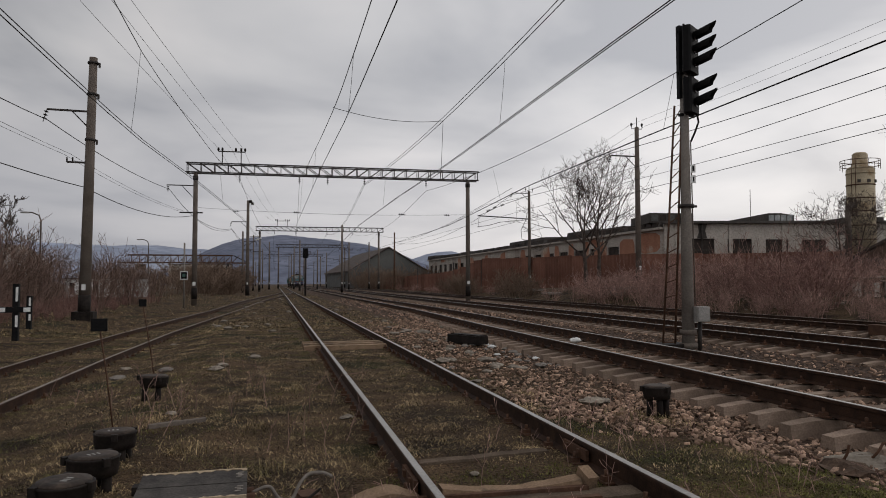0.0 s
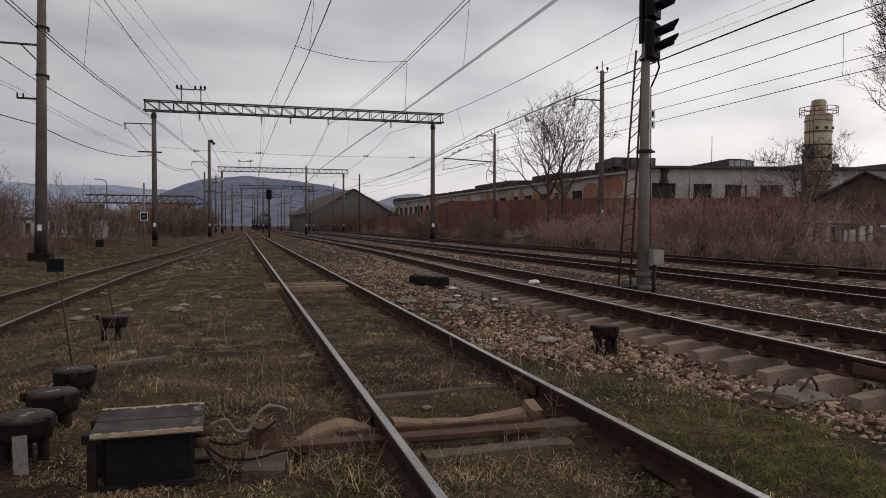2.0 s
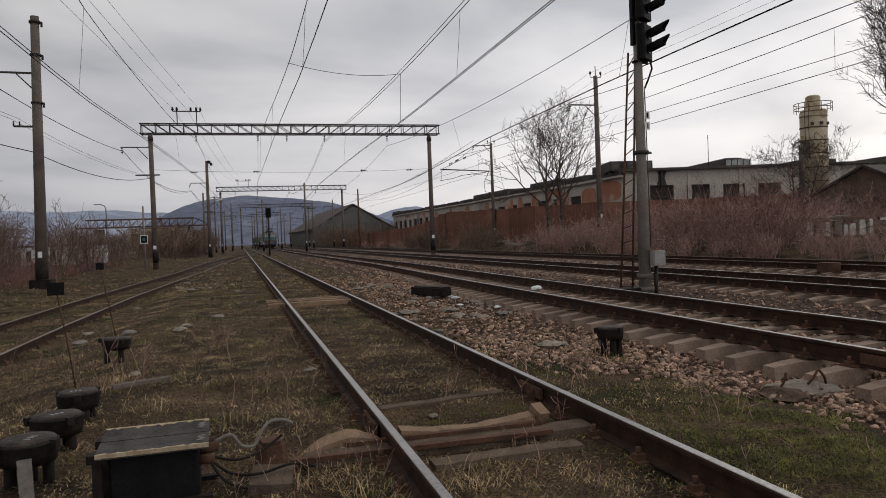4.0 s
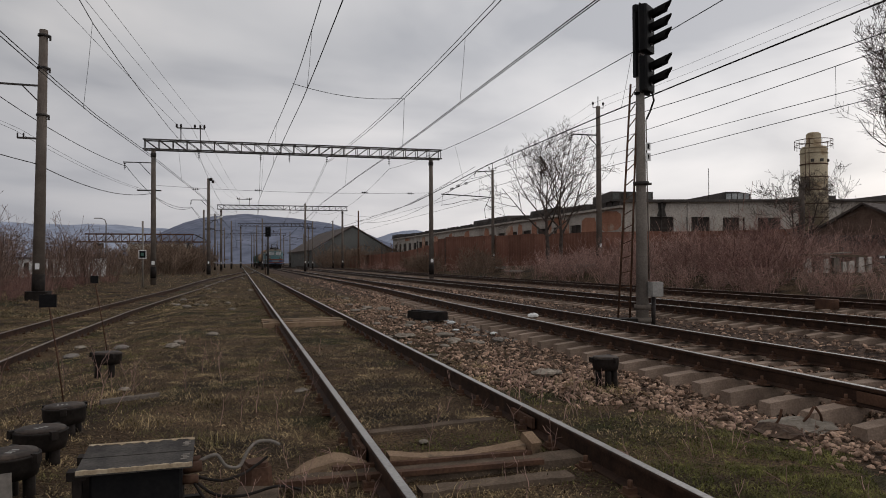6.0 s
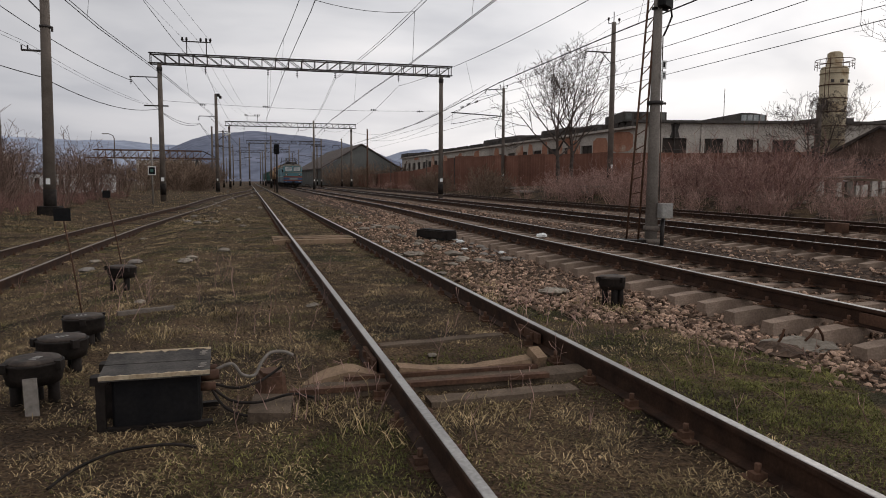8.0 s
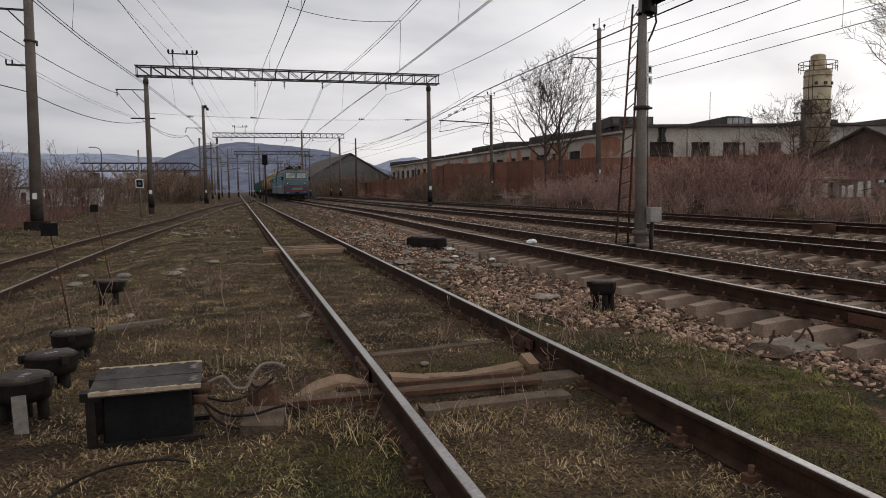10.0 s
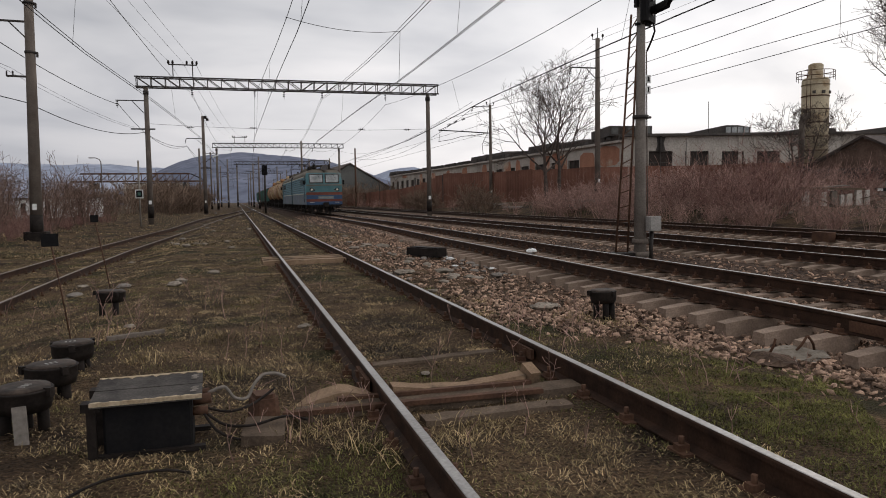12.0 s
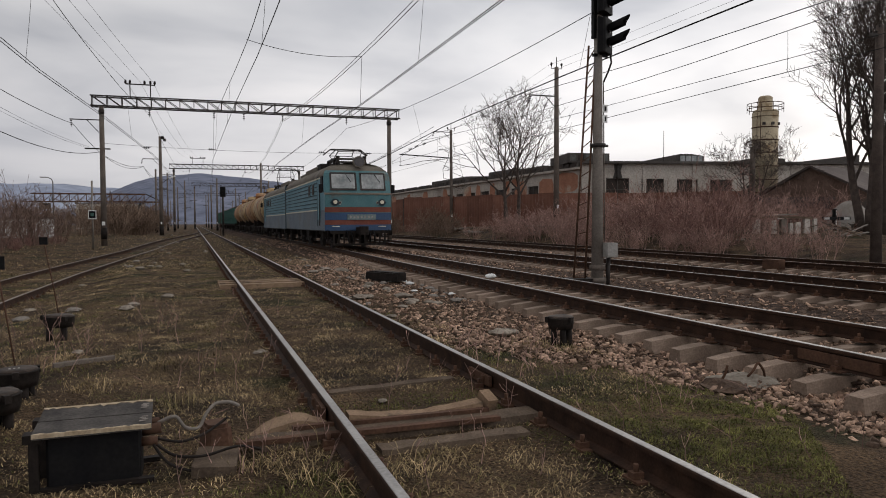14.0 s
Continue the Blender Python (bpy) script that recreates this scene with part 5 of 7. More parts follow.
        for k in range(11):
            part("guard_bar", Shape().box(-1.2 + k * 0.24, -0.08, 0.54, 0.07, 0.06, 0.6), "tar", plow)
        for xx in (-0.6, -0.4, 0.45, 0.65):
            part("air_hose", Shape().tube([(xx, -0.05, 0.95), (xx, -0.22, 0.8), (xx + 0.05, -0.22, 0.45), (xx + 0.08, -0.12, 0.4)], 0.03, 6), "black", lo)
    # folded or raised current collector
    def pantograph(y, raised):
        pg = part("pantograph", Shape().box(-0.7, y, 4.72, 0.1, 2.0, 0.1).box(0.7, y, 4.72, 0.1, 2.0, 0.1).box(0, y - 0.9, 4.72, 1.4, 0.1, 0.1).box(0, y + 0.9, 4.72, 1.4, 0.1, 0.1), "steel", lo, "pantograph on roof insulators")
        for xx in (-0.7, 0.7):
            for yy in (-0.8, 0.8):
                part("insulator", Shape().tube([(xx, y + yy, 4.3), (xx, y + yy, 4.45), (xx, y + yy, 4.5), (xx, y + yy, 4.68)], [0.06, 0.11, 0.06, 0.1], 8), "tar", pg)
        top = 6.3 if raised else 5.3
        s = Shape()
        knee = (top + 4.75) / 2
        for xx in (-0.62, 0.62):
            for d in (-1, 1):
                s.tube([(xx, y + d * 0.2, 4.78), (xx * 0.95, y + d * (1.05 if raised else 1.25), knee + 0.05), (xx * 0.75, y + d * 0.12, top)], 0.028, 6)
        for d in (-1, 1):
            s.tube([(-0.6, y + d * (1.05 if raised else 1.25), knee + 0.05), (0.6, y + d * (1.05 if raised else 1.25), knee + 0.05)], 0.022, 6)
        part("frame", s, "steel", pg)
        for d in (-0.15, 0.15):
            part("head", Shape().tube([(-1.1, y + d, top - 0.3), (-0.75, y + d, top), (0.75, y + d, top), (1.1, y + d, top - 0.3)], 0.035, 6), "steel", pg)
    pantograph(3.2, not lead)
    for yy, xx in ((5.4, 0.4), (5.4, -0.4), (6.6, 0.0), (11.9, 0.5), (1.9, 0.7), (2.0, -0.6)):
        part("roof_insulator", Shape().tube([(xx, yy, 4.3), (xx, yy, 4.5), (xx, yy, 4.55), (xx, yy, 4.85)], [0.08, 0.13, 0.07, 0.1], 8), "tar", roof)
    part("bus_bar", Shape().tube([(0.4, 5.4, 4.85), (0, 6.6, 4.85), (0.5, 11.9, 4.85)], 0.03, 6), "tar", roof)
    part("roof_box", Shape().box(-0.4, 7.0, 4.6, 0.7, 1.4, 0.4, bevel=0.05), "tar", roof)
    for yb in (4.1, 11.6):
        bogie(lo, yb, (-1.5, 1.5), 0.6, WHEEL_BIG)
    part("under_tank", Shape().box(0, 7.85, 0.7, 2.4, 2.4, 0.5, bevel=0.08), "tar", lo)
    for sg in (-1, 1):
        for yy in (1.6, 6.4, 9.3, 14.2):
            part("sand_box", Shape().box(sg * 1.3, yy, 0.8, 0.3, 0.6, 0.42, bevel=0.05), "tar", lo)
    # the body stands a little lower than it is drawn above
    for ob in lo.children_recursive:
        if not ob.name.startswith(("wheelset", "bogie")):
            for q in ob.data.vertices:
                q.co.z *= 0.925
    return lo


def tank_wagon(tint):
    tw = thing("tank_wagon", "grimy ochre tank wagon with dark streaks and a filler dome", "tank wagon")
    r, zc, L = 1.5, 2.62, 10.6
    y0 = 0.75
    ring = [(y0, 0.02), (y0 + 0.06, 0.6), (y0 + 0.18, 1.05), (y0 + 0.36, 1.35), (y0 + 0.55, r), (y0 + L - 0.55, r), (y0 + L - 0.36, 1.35), (y0 + L - 0.18, 1.05), (y0 + L - 0.06, 0.6), (y0 + L, 0.02)]
    part("barrel", Shape().tube([(0, y, zc) for y, _ in ring], [q for _, q in ring], 32), tint, tw, "ochre cylindrical barrel")
    for y in (2.6, 9.5):
        part("band", Shape().tube([(0, y - 0.07, zc), (0, y + 0.07, zc)], r + 0.025, 32), "rust", tw, "dark strap band")
    for y, w in ((4.3, 0.28), (6.05, 0.75), (7.9, 0.22)):
        part("spill_stain", Shape().tube([(0, y - w / 2, zc), (0, y + w / 2, zc)], r + 0.006, 32, caps=False), "tank_rust" if tint == "tank" else "tank", tw, "brown spill stain round the barrel")
    part("dome", Shape().tube([(0, 6.05, zc + r - 0.15), (0, 6.05, zc + r + 0.45), (0, 6.05, zc + r + 0.55)], [0.62, 0.6, 0.3], 18), tint, tw)
    part("walkway", Shape().box(0, 6.05, zc + r + 0.1, 1.6, 1.9, 0.05), "rust", tw)
    s = Shape().tube([(0.8, 5.2, zc + 0.9), (0.8, 5.2, zc + r + 0.7), (0.8, 6.9, zc + r + 0.7), (0.8, 6.9, zc + 0.9)], 0.025, 5)
    part("hand_rail", s, "rust", tw)
    part("under_frame", Shape().box(0, 6.0, 1.03, 0.6, 11.6, 0.3).box(0, 0.45, 1.05, 2.7, 0.3, 0.28).box(0, 11.6, 1.05, 2.7, 0.3, 0.28), "tar", tw)
    for y in (2.0, 10.0):
        part("saddle", Shape().box(0, y, 1.35, 2.3, 0.35, 0.5), "tar", tw)
        bogie(tw, y, (-0.92, 0.92), 0.475, WHEEL_SMALL)
    part("coupler", Shape().box(0, -0.1, 0.98, 0.34, 0.9, 0.34).box(0, 12.1, 0.98, 0.34, 0.9, 0.34), "tar", tw)
    return tw


def box_wagon():
    bw = thing("freight_wagon", "dull green box wagon with upright ribs", "freight wagon")
    L = 13.4
    body = part("body", Shape().box(0, 7.1, 2.35, 2.9, L, 2.4, bevel=0.05), "wagon_green", bw)
    rib = Shape().box(0, 0, 2.35, 0.1, 0.12, 2.4).mesh("rib", MAT["wagon_green"])
    for sg in (-1, 1):
        for k in range(9):
            o = new("rib", rib)
            o.parent = body
            o.matrix_local = pose(sg * 1.48, 0.6 + k * 1.62, 0)
    part("roof", Shape().slab([(-1.5, 3.55), (1.5, 3.55), (1.1, 3.85), (0, 3.98), (-1.1, 3.85)], 0.35, 0.45 + L, 1), "barn_roof", bw)
    part("under_frame", Shape().box(0, 7.1, 1.05, 2.6, L, 0.22), "tar", bw)
    for y in (2.4, 11.8):
        bogie(bw, y, (-0.92, 0.92), 0.475, WHEEL_SMALL)
    return bw


TRAIN = []


def build_train():
    TRAIN.append((loco_section(True), 0.0, 16.0, False))
    TRAIN.append((loco_section(False), 16.5, 16.0, True))
    y = 33.6
    for k in range(4):
        TRAIN.append((tank_wagon("tank_rust" if k in (1, 3) else "tank"), y, 12.0, False))
        y += 12.2
    for k in range(5):
        TRAIN.append((box_wagon(), y, 14.2, False))
        y += 14.6


build_train()
SPEED, Y_END = 15.4, 33.0


def b_x(y):
    """The main track's middle at a distance along the line."""
    return float(np.interp(y, [p[1] for p in LINE_B], [p[0] for p in LINE_B]))


def on_track(y, length, turned):
    """The pose of a vehicle whose front end is at y, riding on the main track."""
    xa, xb = b_x(y + 2), b_x(y + length - 2)
    yaw = math.degrees(math.atan2(xa - xb, length - 4))
    if turned:
        return pose(b_x(y + length), y + length, TOP_B - main_dip(y + length), 0, 0, yaw + 180)
    return pose(b_x(y), y, TOP_B - main_dip(y), 0, 0, yaw)


def motions():
    for ob, back, length, turned in TRAIN:
        rows = []
        for k in range(29):
            t = k / 2
            rows.append((t, on_track(Y_END + SPEED * (14.0 - t) + back, length, turned)))
        walk(ob, rows)
    turned_units = [q[0] for q in TRAIN if q[3]]
    front_units = [q[0] for q in TRAIN[:4]]
    for ob, along_y, r in WHEELS:
        if ob.parent not in front_units:
            continue
        sign = -1 if ob.parent in turned_units else 1
        step = SPEED / 15 / r
        step = min(step, 1.5)
        rows = [(k / 15, Matrix.Translation((0, along_y, r)) @ Matrix.Rotation(sign * step * k, 4, "X")) for k in range(211)]
        walk(ob, rows)


# ---- things beside the near track ----
def cable_pot(x, y, top, d, label, mark=True, legs=4, turn=0):
    """A round cable junction pot on short legs."""
    p = thing("cable_pot", label, "cable pot", pose(x, y, ground_z(x, y), 0, random.uniform(-3, 3), turn), group="cable pots beside the track")
    r = d / 2
    rim = top - 0.09
    part("bowl", Shape().tube([(0, 0, rim - 0.05), (0, 0, rim), (0, 0, rim + 0.01), (0, 0, top - 0.015), (0, 0, top - 0.006), (0, 0, top)], [r * 0.92, r * 0.98, r, r, r * 1.04, r * 0.98], 26), "tar", p, "round dark iron bowl")
    lid = part("lid", Shape().tube([(0, 0, top - 0.004), (0, 0, top + 0.012), (0, 0, top + 0.02)], [r * 0.95, r * 0.92, r * 0.6], 26), "lid", p, "flat worn iron lid")
    for k in range(3):
        a = k * 2.1 + 0.5
        part("bolt", Shape().box(r * 1.02 * math.cos(a), r * 1.02 * math.sin(a), top - 0.02, 0.05, 0.05, 0.06), "tar", lid)
    if mark:
        for k in range(3):
            part("chalk_mark", Shape().box(-0.05 + k * 0.035, -0.03, top + 0.0215, 0.016, 0.045, 0.003), "grey_box", lid)
    for k in range(legs):
        a = 2 * math.pi * (k + 0.3) / legs
        part("leg", Shape().tube([(r * 0.62 * math.cos(a), r * 0.62 * math.sin(a), -0.1), (r * 0.62 * math.cos(a), r * 0.62 * math.sin(a), rim)], 0.038, 8), "tar", p)


cable_pot(-1.46, 7.1, 0.25, 0.35, "squat black iron cable pot in the grass", turn=10)
cable_pot(-1.42, 6.12, 0.26, 0.37, "black iron cable pot with chalk marks", turn=40)
cable_pot(-1.40, 5.28, 0.29, 0.36, "black iron cable pot beside a white board", turn=70)
cable_pot(-1.70, 10.7, 0.31, 0.37, "black iron cable pot on three legs", legs=3, mark=False, turn=150)
cable_pot(4.30, 7.95, 0.36, 0.32, "black iron cable pot at the ballast edge", legs=5, mark=False, turn=20)
solo("marker_board", Shape().box(0, 0, 0.09, 0.08, 0.02, 0.27, Matrix.Rotation(radians(-4), 3, "Y")), "concrete_light", "small grey-white board leaning beside a cable pot", "marker", at=pose(-1.36, 5.02, 0, -8, 0, 0))


def flag_post(x, y, z, lean_x, label, w=0.17, h=0.14):
    p = thing("marker_post", label, "marker", pose(x, y, ground_z(x, y)), group="small marker posts")
    part("rod", Shape().tube([(0, 0, -0.1), (lean_x * 0.5, 0, z * 0.5), (lean_x, 0, z)], 0.009, 6), "rust", p)
    part("plate", Shape().box(lean_x, -0.012, z, w, 0.012, h, bevel=0), "black", p, "small black plate")


flag_post(-1.80, 8.75, 1.13, -0.17, "thin rod with a small black plate")
flag_post(-1.66, 10.85, 1.30, -0.22, "thin leaning rod with a small dark plate", 0.1, 0.1)


def point_machine():
    p = thing("point_machine", "black tarred switch motor box with a split plank lid", "switch box", pose(-0.56, 4.75, 0, 0, 0, 1.5))
    z = 0.31
    part("case", Shape().box(0.0, 0, z / 2 - 0.02, 0.50, 0.36, z + 0.02, bevel=0.015), "black", p, "black steel case")
    for yy, zz, dz in ((-0.13, z + 0.025, 0), (0.11, z + 0.045, 1)):
        w = part("lid_plank", Shape().box(0, yy, zz, 0.62, 0.225, 0.03, Matrix.Rotation(radians(4 + 2 * dz), 3, "X")), "board", p, "black painted lid board")
        e = Shape()
        rng = random.Random(int(yy * 100) + 40)
        tilt = Matrix.Rotation(radians(4 + 2 * dz), 3, "X")
        sg = 1 if dz else -1
        ev, ef = [], []
        n = 26
        for k in range(n + 1):
            xx = -0.31 + 0.62 * k / n
            inner = 0.114 - rng.uniform(0.004, 0.026 + 0.028 * dz) * (0.4 + 0.6 * abs(math.sin(k * 0.9 + dz)))
            for yo, zo in ((sg * 0.1145, -0.006), (sg * 0.1145, 0.0185), (sg * inner, 0.0185), (sg * inner, 0.0155)):
                ev.append(tilt @ Vector((xx, yo, zo)) + Vector((0, yy, zz)))
        for k in range(n):
            for j in range(3):
                ef.append((4 * k + j, 4 * k + j + 1, 4 * k + j + 5, 4 * k + j + 4))
        e.add(ev, ef)
        part("bare_edge", e, "bare_wood", w, "bare splintered wood edge")
        m = Shape()
        for k in range(4):
            m.box(0.26 + 0.012 * (k % 2), yy - 0.05 + k * 0.032, zz + 0.0195, 0.035, 0.014, 0.003, Matrix.Rotation(radians(4 + 2 * dz), 3, "X"))
        part("paint_mark", m, "concrete_light", w, "worn white paint mark")
    for xx, yy in ((-0.31, -0.17), (-0.31, 0.16)):
        leg = part("bracket_leg", Shape().box(xx, yy, 0.14, 0.05, 0.05, 0.34).box(xx, yy, 0.31, 0.10, 0.09, 0.05), "tar", p)
    part("base_frame", Shape().box(0.02, -0.19, 0.005, 0.6, 0.05, 0.03).box(0.02, 0.2, 0.005, 0.66, 0.05, 0.03), "tar", p)
    part("gland", Shape().tube([(0.25, 0.02, 0.24), (0.36, 0.02, 0.25)], 0.035, 8).tube([(0.25, -0.08, 0.2), (0.34, -0.08, 0.2)], 0.028, 8).tube([(0.25, 0.1, 0.26), (0.35, 0.11, 0.27)], 0.025, 8), "rust", p)


point_machine()


def cable(name, pts, r, material, label, category="cable"):
    fine = []
    q = [Vector(p) for p in pts]
    for i in range(len(q) - 1):
        a, b, c, d = q[max(i - 1, 0)], q[i], q[i + 1], q[min(i + 2, len(q) - 1)]
        for k in range(6):
            t = k / 6
            fine.append(0.5 * ((2 * b) + (c - a) * t + (2 * a - 5 * b + 4 * c - d) * t * t + (3 * b - a - 3 * c + d) * t ** 3))
    fine.append(q[-1])
    solo(name, Shape().tube(fine, r, 7), material, label, category)


cable("hose", [(-0.22, 4.82, 0.27), (-0.12, 4.82, 0.30), (-0.06, 4.84, 0.22), (0.02, 4.88, 0.2), (0.07, 4.92, 0.28), (0.13, 4.97, 0.325), (0.22, 5.0, 0.32), (0.28, 5.0, 0.29)], 0.011, "concrete_light", "pale grey armoured hose from the switch box", "hose")
cable("cable", [(-0.24, 4.74, 0.2), (-0.1, 4.74, 0.16), (0.02, 4.78, 0.17), (0.12, 4.86, 0.2), (0.2, 4.92, 0.24)], 0.009, "tar", "black cable from the switch box")
cable("cable", [(-0.24, 4.68, 0.19), (-0.12, 4.66, 0.1), (0.05, 4.66, 0.08), (0.25, 4.72, 0.1), (0.4, 4.8, 0.04)], 0.009, "tar", "black cable from the switch box")
cable("cable", [(-0.24, 4.66, 0.18), (-0.16, 4.6, 0.08), (-0.02, 4.55, 0.03), (0.18, 4.56, 0.03)], 0.009, "tar", "black cable from the switch box")
cable("cable", [(-0.95, 3.7, 0.02), (-0.86, 3.85, 0.05), (-0.7, 4.02, 0.06), (-0.45, 4.1, 0.05), (-0.3, 4.1, 0.02)], 0.008, "tar", "loose black cable lying in the grass")
solo("throw_rod_cover", Shape().box(0, 0, 0.07, 0.20, 0.22, 0.17, bevel=0.04, taper=0.85).box(0, 0, 0.165, 0.13, 0.16, 0.035, bevel=0.02), "rust", "rusty cast cover beside the switch box", "cover", at=pose(0.13, 5.05, 0, 0, 0, 12))
solo("concrete_slab", Shape().box(0, 0, 0, 0.26, 0.42, 0.1, bevel=0.02), "wood_old", "small dirty slab set in the grass", "slab", at=pose(0.12, 4.72, 0.0, 0, 3, -6))
solo("throw_rod", Shape().box(0, 0, 0, 1.9, 0.06, 0.035).box(0.2, 0.22, 0.01, 1.5, 0.05, 0.03), "rust", "rusty switch rod under the rail", "rod", at=pose(1.2, 4.93, 0.05, 0, 0, 0))


def timber(x0, y0, x1, y1, z, w, h, material, label, bow=0.0, ends=0.0, name="timber", hump=0.0):
    """A hewn beam with an uneven top."""
    n = 12
    s = Shape()
    v, f = [], []
    a, b = Vector((x0, y0, 0)), Vector((x1, y1, 0))
    d = (b - a).normalized()
    side = Vector((-d.y, d.x, 0))
    for k in range(n + 1):
        t = k / n
        p = a.lerp(b, t)
        up = h * (1 - 0.5 * math.sin(math.pi * t) * bow) * (1 - hump * abs(1.25 * t - 0.75) ** 1.5 * 2) + random.uniform(-0.006, 0.006)
        ww = w * (1 - ends * abs(2 * t - 1) ** 3) * random.uniform(0.95, 1.05)
        v += [p - side * ww / 2 + Vector((0, 0, z)), p + side * ww / 2 + Vector((0, 0, z)), p + side * ww * 0.42 + Vector((0, 0, z + up)), p - side * ww * 0.38 + Vector((0, 0, z + up * 0.93))]
    for k in range(n):
        q = 4 * k
        for j in range(4):
            f.append((q + j, q + (j + 1) % 4, q + 4 + (j + 1) % 4, q + 4 + j))
    f += [(3, 2, 1, 0), (4 * n, 4 * n + 1, 4 * n + 2, 4 * n + 3)]
    s.add(v, f)
    solo(name, s, material, label, "timber", group="timbers between the rails")


timber(0.36, 5.30, 0.92, 5.30, -0.05, 0.27, 0.15, "wood_cut", "hewn pale timber end outside the rail", ends=0.85, hump=0.55)
timber(1.06, 5.22, 2.12, 5.24, 0.0, 0.15, 0.12, "wood_cut", "bowed pale timber wedged between the rails", bow=0.75)
solo("timber", Shape().box(0, 0, 0.07, 0.09, 0.15, 0.14, Matrix.Rotation(0.4, 3, "X")), "wood_cut", "short upright timber wedge against the rail", "timber", group="timbers between the rails", at=pose(2.18, 5.24, 0.02, 0, 0, 10))
timber(0.35, 5.0, 2.5, 5.05, -0.06, 0.25, 0.11, "wood_old", "dark old sleeper lying across the track")
timber(1.15, 4.62, 2.25, 4.68, -0.07, 0.17, 0.10, "wood_old", "grey weathered plank between the rails")
timber(1.05, 6.3, 2.35, 6.5, -0.07, 0.12, 0.10, "wood_old", "grey weathered plank between the rails")
for yy in (17.3, 17.9, 18.4):
    timber(0.55, yy, 2.5, yy + 0.1, -0.02, 0.22, 0.12, "wood_cut", "pale worn sleeper across the near track")
timber(-1.42, 8.55, -0.85, 8.8, -0.01, 0.08, 0.05, "concrete", "thin grey bar lying in the grass", name="bar")
for side in (-1, 1):
    solo("rail_joint", Shape().box(0, 0, 0.06, 0.03, 0.5, 0.09).box(0, -0.12, 0.07, 0.07, 0.05, 0.05).box(0, 0.12, 0.07, 0.07, 0.05, 0.05), "rust", "rusty joint bar bolted to the rail", "rail joint", group="rail joints", at=pose(X_A + side * HALF - 0.045 * 1, 5.62 if side < 0 else 6.2, 0.02))
solo("rail_joint", Shape().box(0, 0, 0.06, 0.035, 0.9, 0.1), "rust", "long rusty joint bar on the main rail", "rail joint", group="rail joints", at=pose(X_B - HALF - 0.045, 5.1, 0.15))


def rock(x, y, size, material, label, squash=0.34, name="rock", z=None):
    v, f = [], []
    rng = random.Random(int(x * 31 + y * 77))
    n, m = 11, 6
    for j in range(m):
        e = -0.5 + j / (m - 1)
        for k in range(n):
            a = 2 * math.pi * k / n
            rr = math.cos(e * 2.6) * rng.uniform(0.75, 1.1) + 0.15
            v.append((size / 2 * rr * math.cos(a) * 1.25, size / 2 * rr * math.sin(a), size * squash * (e + 0.3) + size * rng.uniform(-0.06, 0.06)))
    for j in range(m - 1):
        for k in range(n):
            f.append((j * n + k, j * n + (k + 1) % n, (j + 1) * n + (k + 1) % n, (j + 1) * n + k))
    f += [tuple(reversed(range(n))), tuple((m - 1) * n + k for k in range(n))]
    solo(name, Shape().add(v, f), material, label, "stone", group="loose stones", at=pose(x, y, (ground_z(x, y) if z is None else z), 0, 0, rng.uniform(0, 180)))


for x, y, size in ((3.9, 8.9, 0.27), (4.1, 9.0, 0.2), (4.4, 22.5, 0.42), (4.0, 22.9, 0.3), (3.4, 21.9, 0.3), (3.2, 17.2, 0.2), (2.9, 14.2, 0.13), (4.0, 14.0, 0.3), (3.9, 13.1, 0.26), (4.3, 12.8, 0.2), (-1.3, 9.36, 0.12), (1.05, 8.1, 0.1), (0.72, 8.6, 0.14), (-0.2, 24, 0.22), (-1.4, 27, 0.2), (-3.1, 16.3, 0.18), (-2.9, 22, 0.16), (2.85, 6.2, 0.1), (1.5, 5.9, 0.08), (3.0, 11.2, 0.13), (3.5, 12.3, 0.16)):
    rock(x, y, size, "stone_pale", "pale loose stone lying beside the track")
rock(7.0, 16.6, 0.24, "white", "white lump of lime on the rail bed", 0.5, z=0.12)
rock(9.4, 21.5, 0.5, "stone", "brown boulder between the main tracks")
rock(4.95, 5.55, 0.52, "stone_pale", "broken pale concrete lump with bent iron bars", 0.2, name="concrete_block")
rock(4.62, 5.42, 0.36, "stone", "dark broken stone beside the concrete lump", 0.3)
for k, (dx, lean) in enumerate(((-0.26, 8), (0.03, 25), (0.25, -35))):
    cable("rebar", [(4.92 + dx, 5.5, 0.02), (4.92 + dx + 0.005 * lean * 0.3, 5.46, 0.09), (4.92 + dx + 0.0035 * lean, 5.45, 0.17)], 0.012, "rust", "rusty iron bar sticking out of concrete", "iron bar")
solo("steel_trough", Shape().box(0, 0, 0.09, 1.25, 0.42, 0.2, bevel=0.06).box(0.05, 0, 0.2, 1.1, 0.3, 0.03), "tar", "long black iron box lying beside the main track", "iron box", at=pose(4.72, 18.2, 0.02, 0, 0, -65))
solo("rail_box", Shape().box(0, 0, 0.1, 0.3, 0.62, 0.28, bevel=0.03), "rust", "rusty brown box fixed on the outer rail", "iron box", at=pose(16.05, 16.8, 0.13, 0, 0, 0))


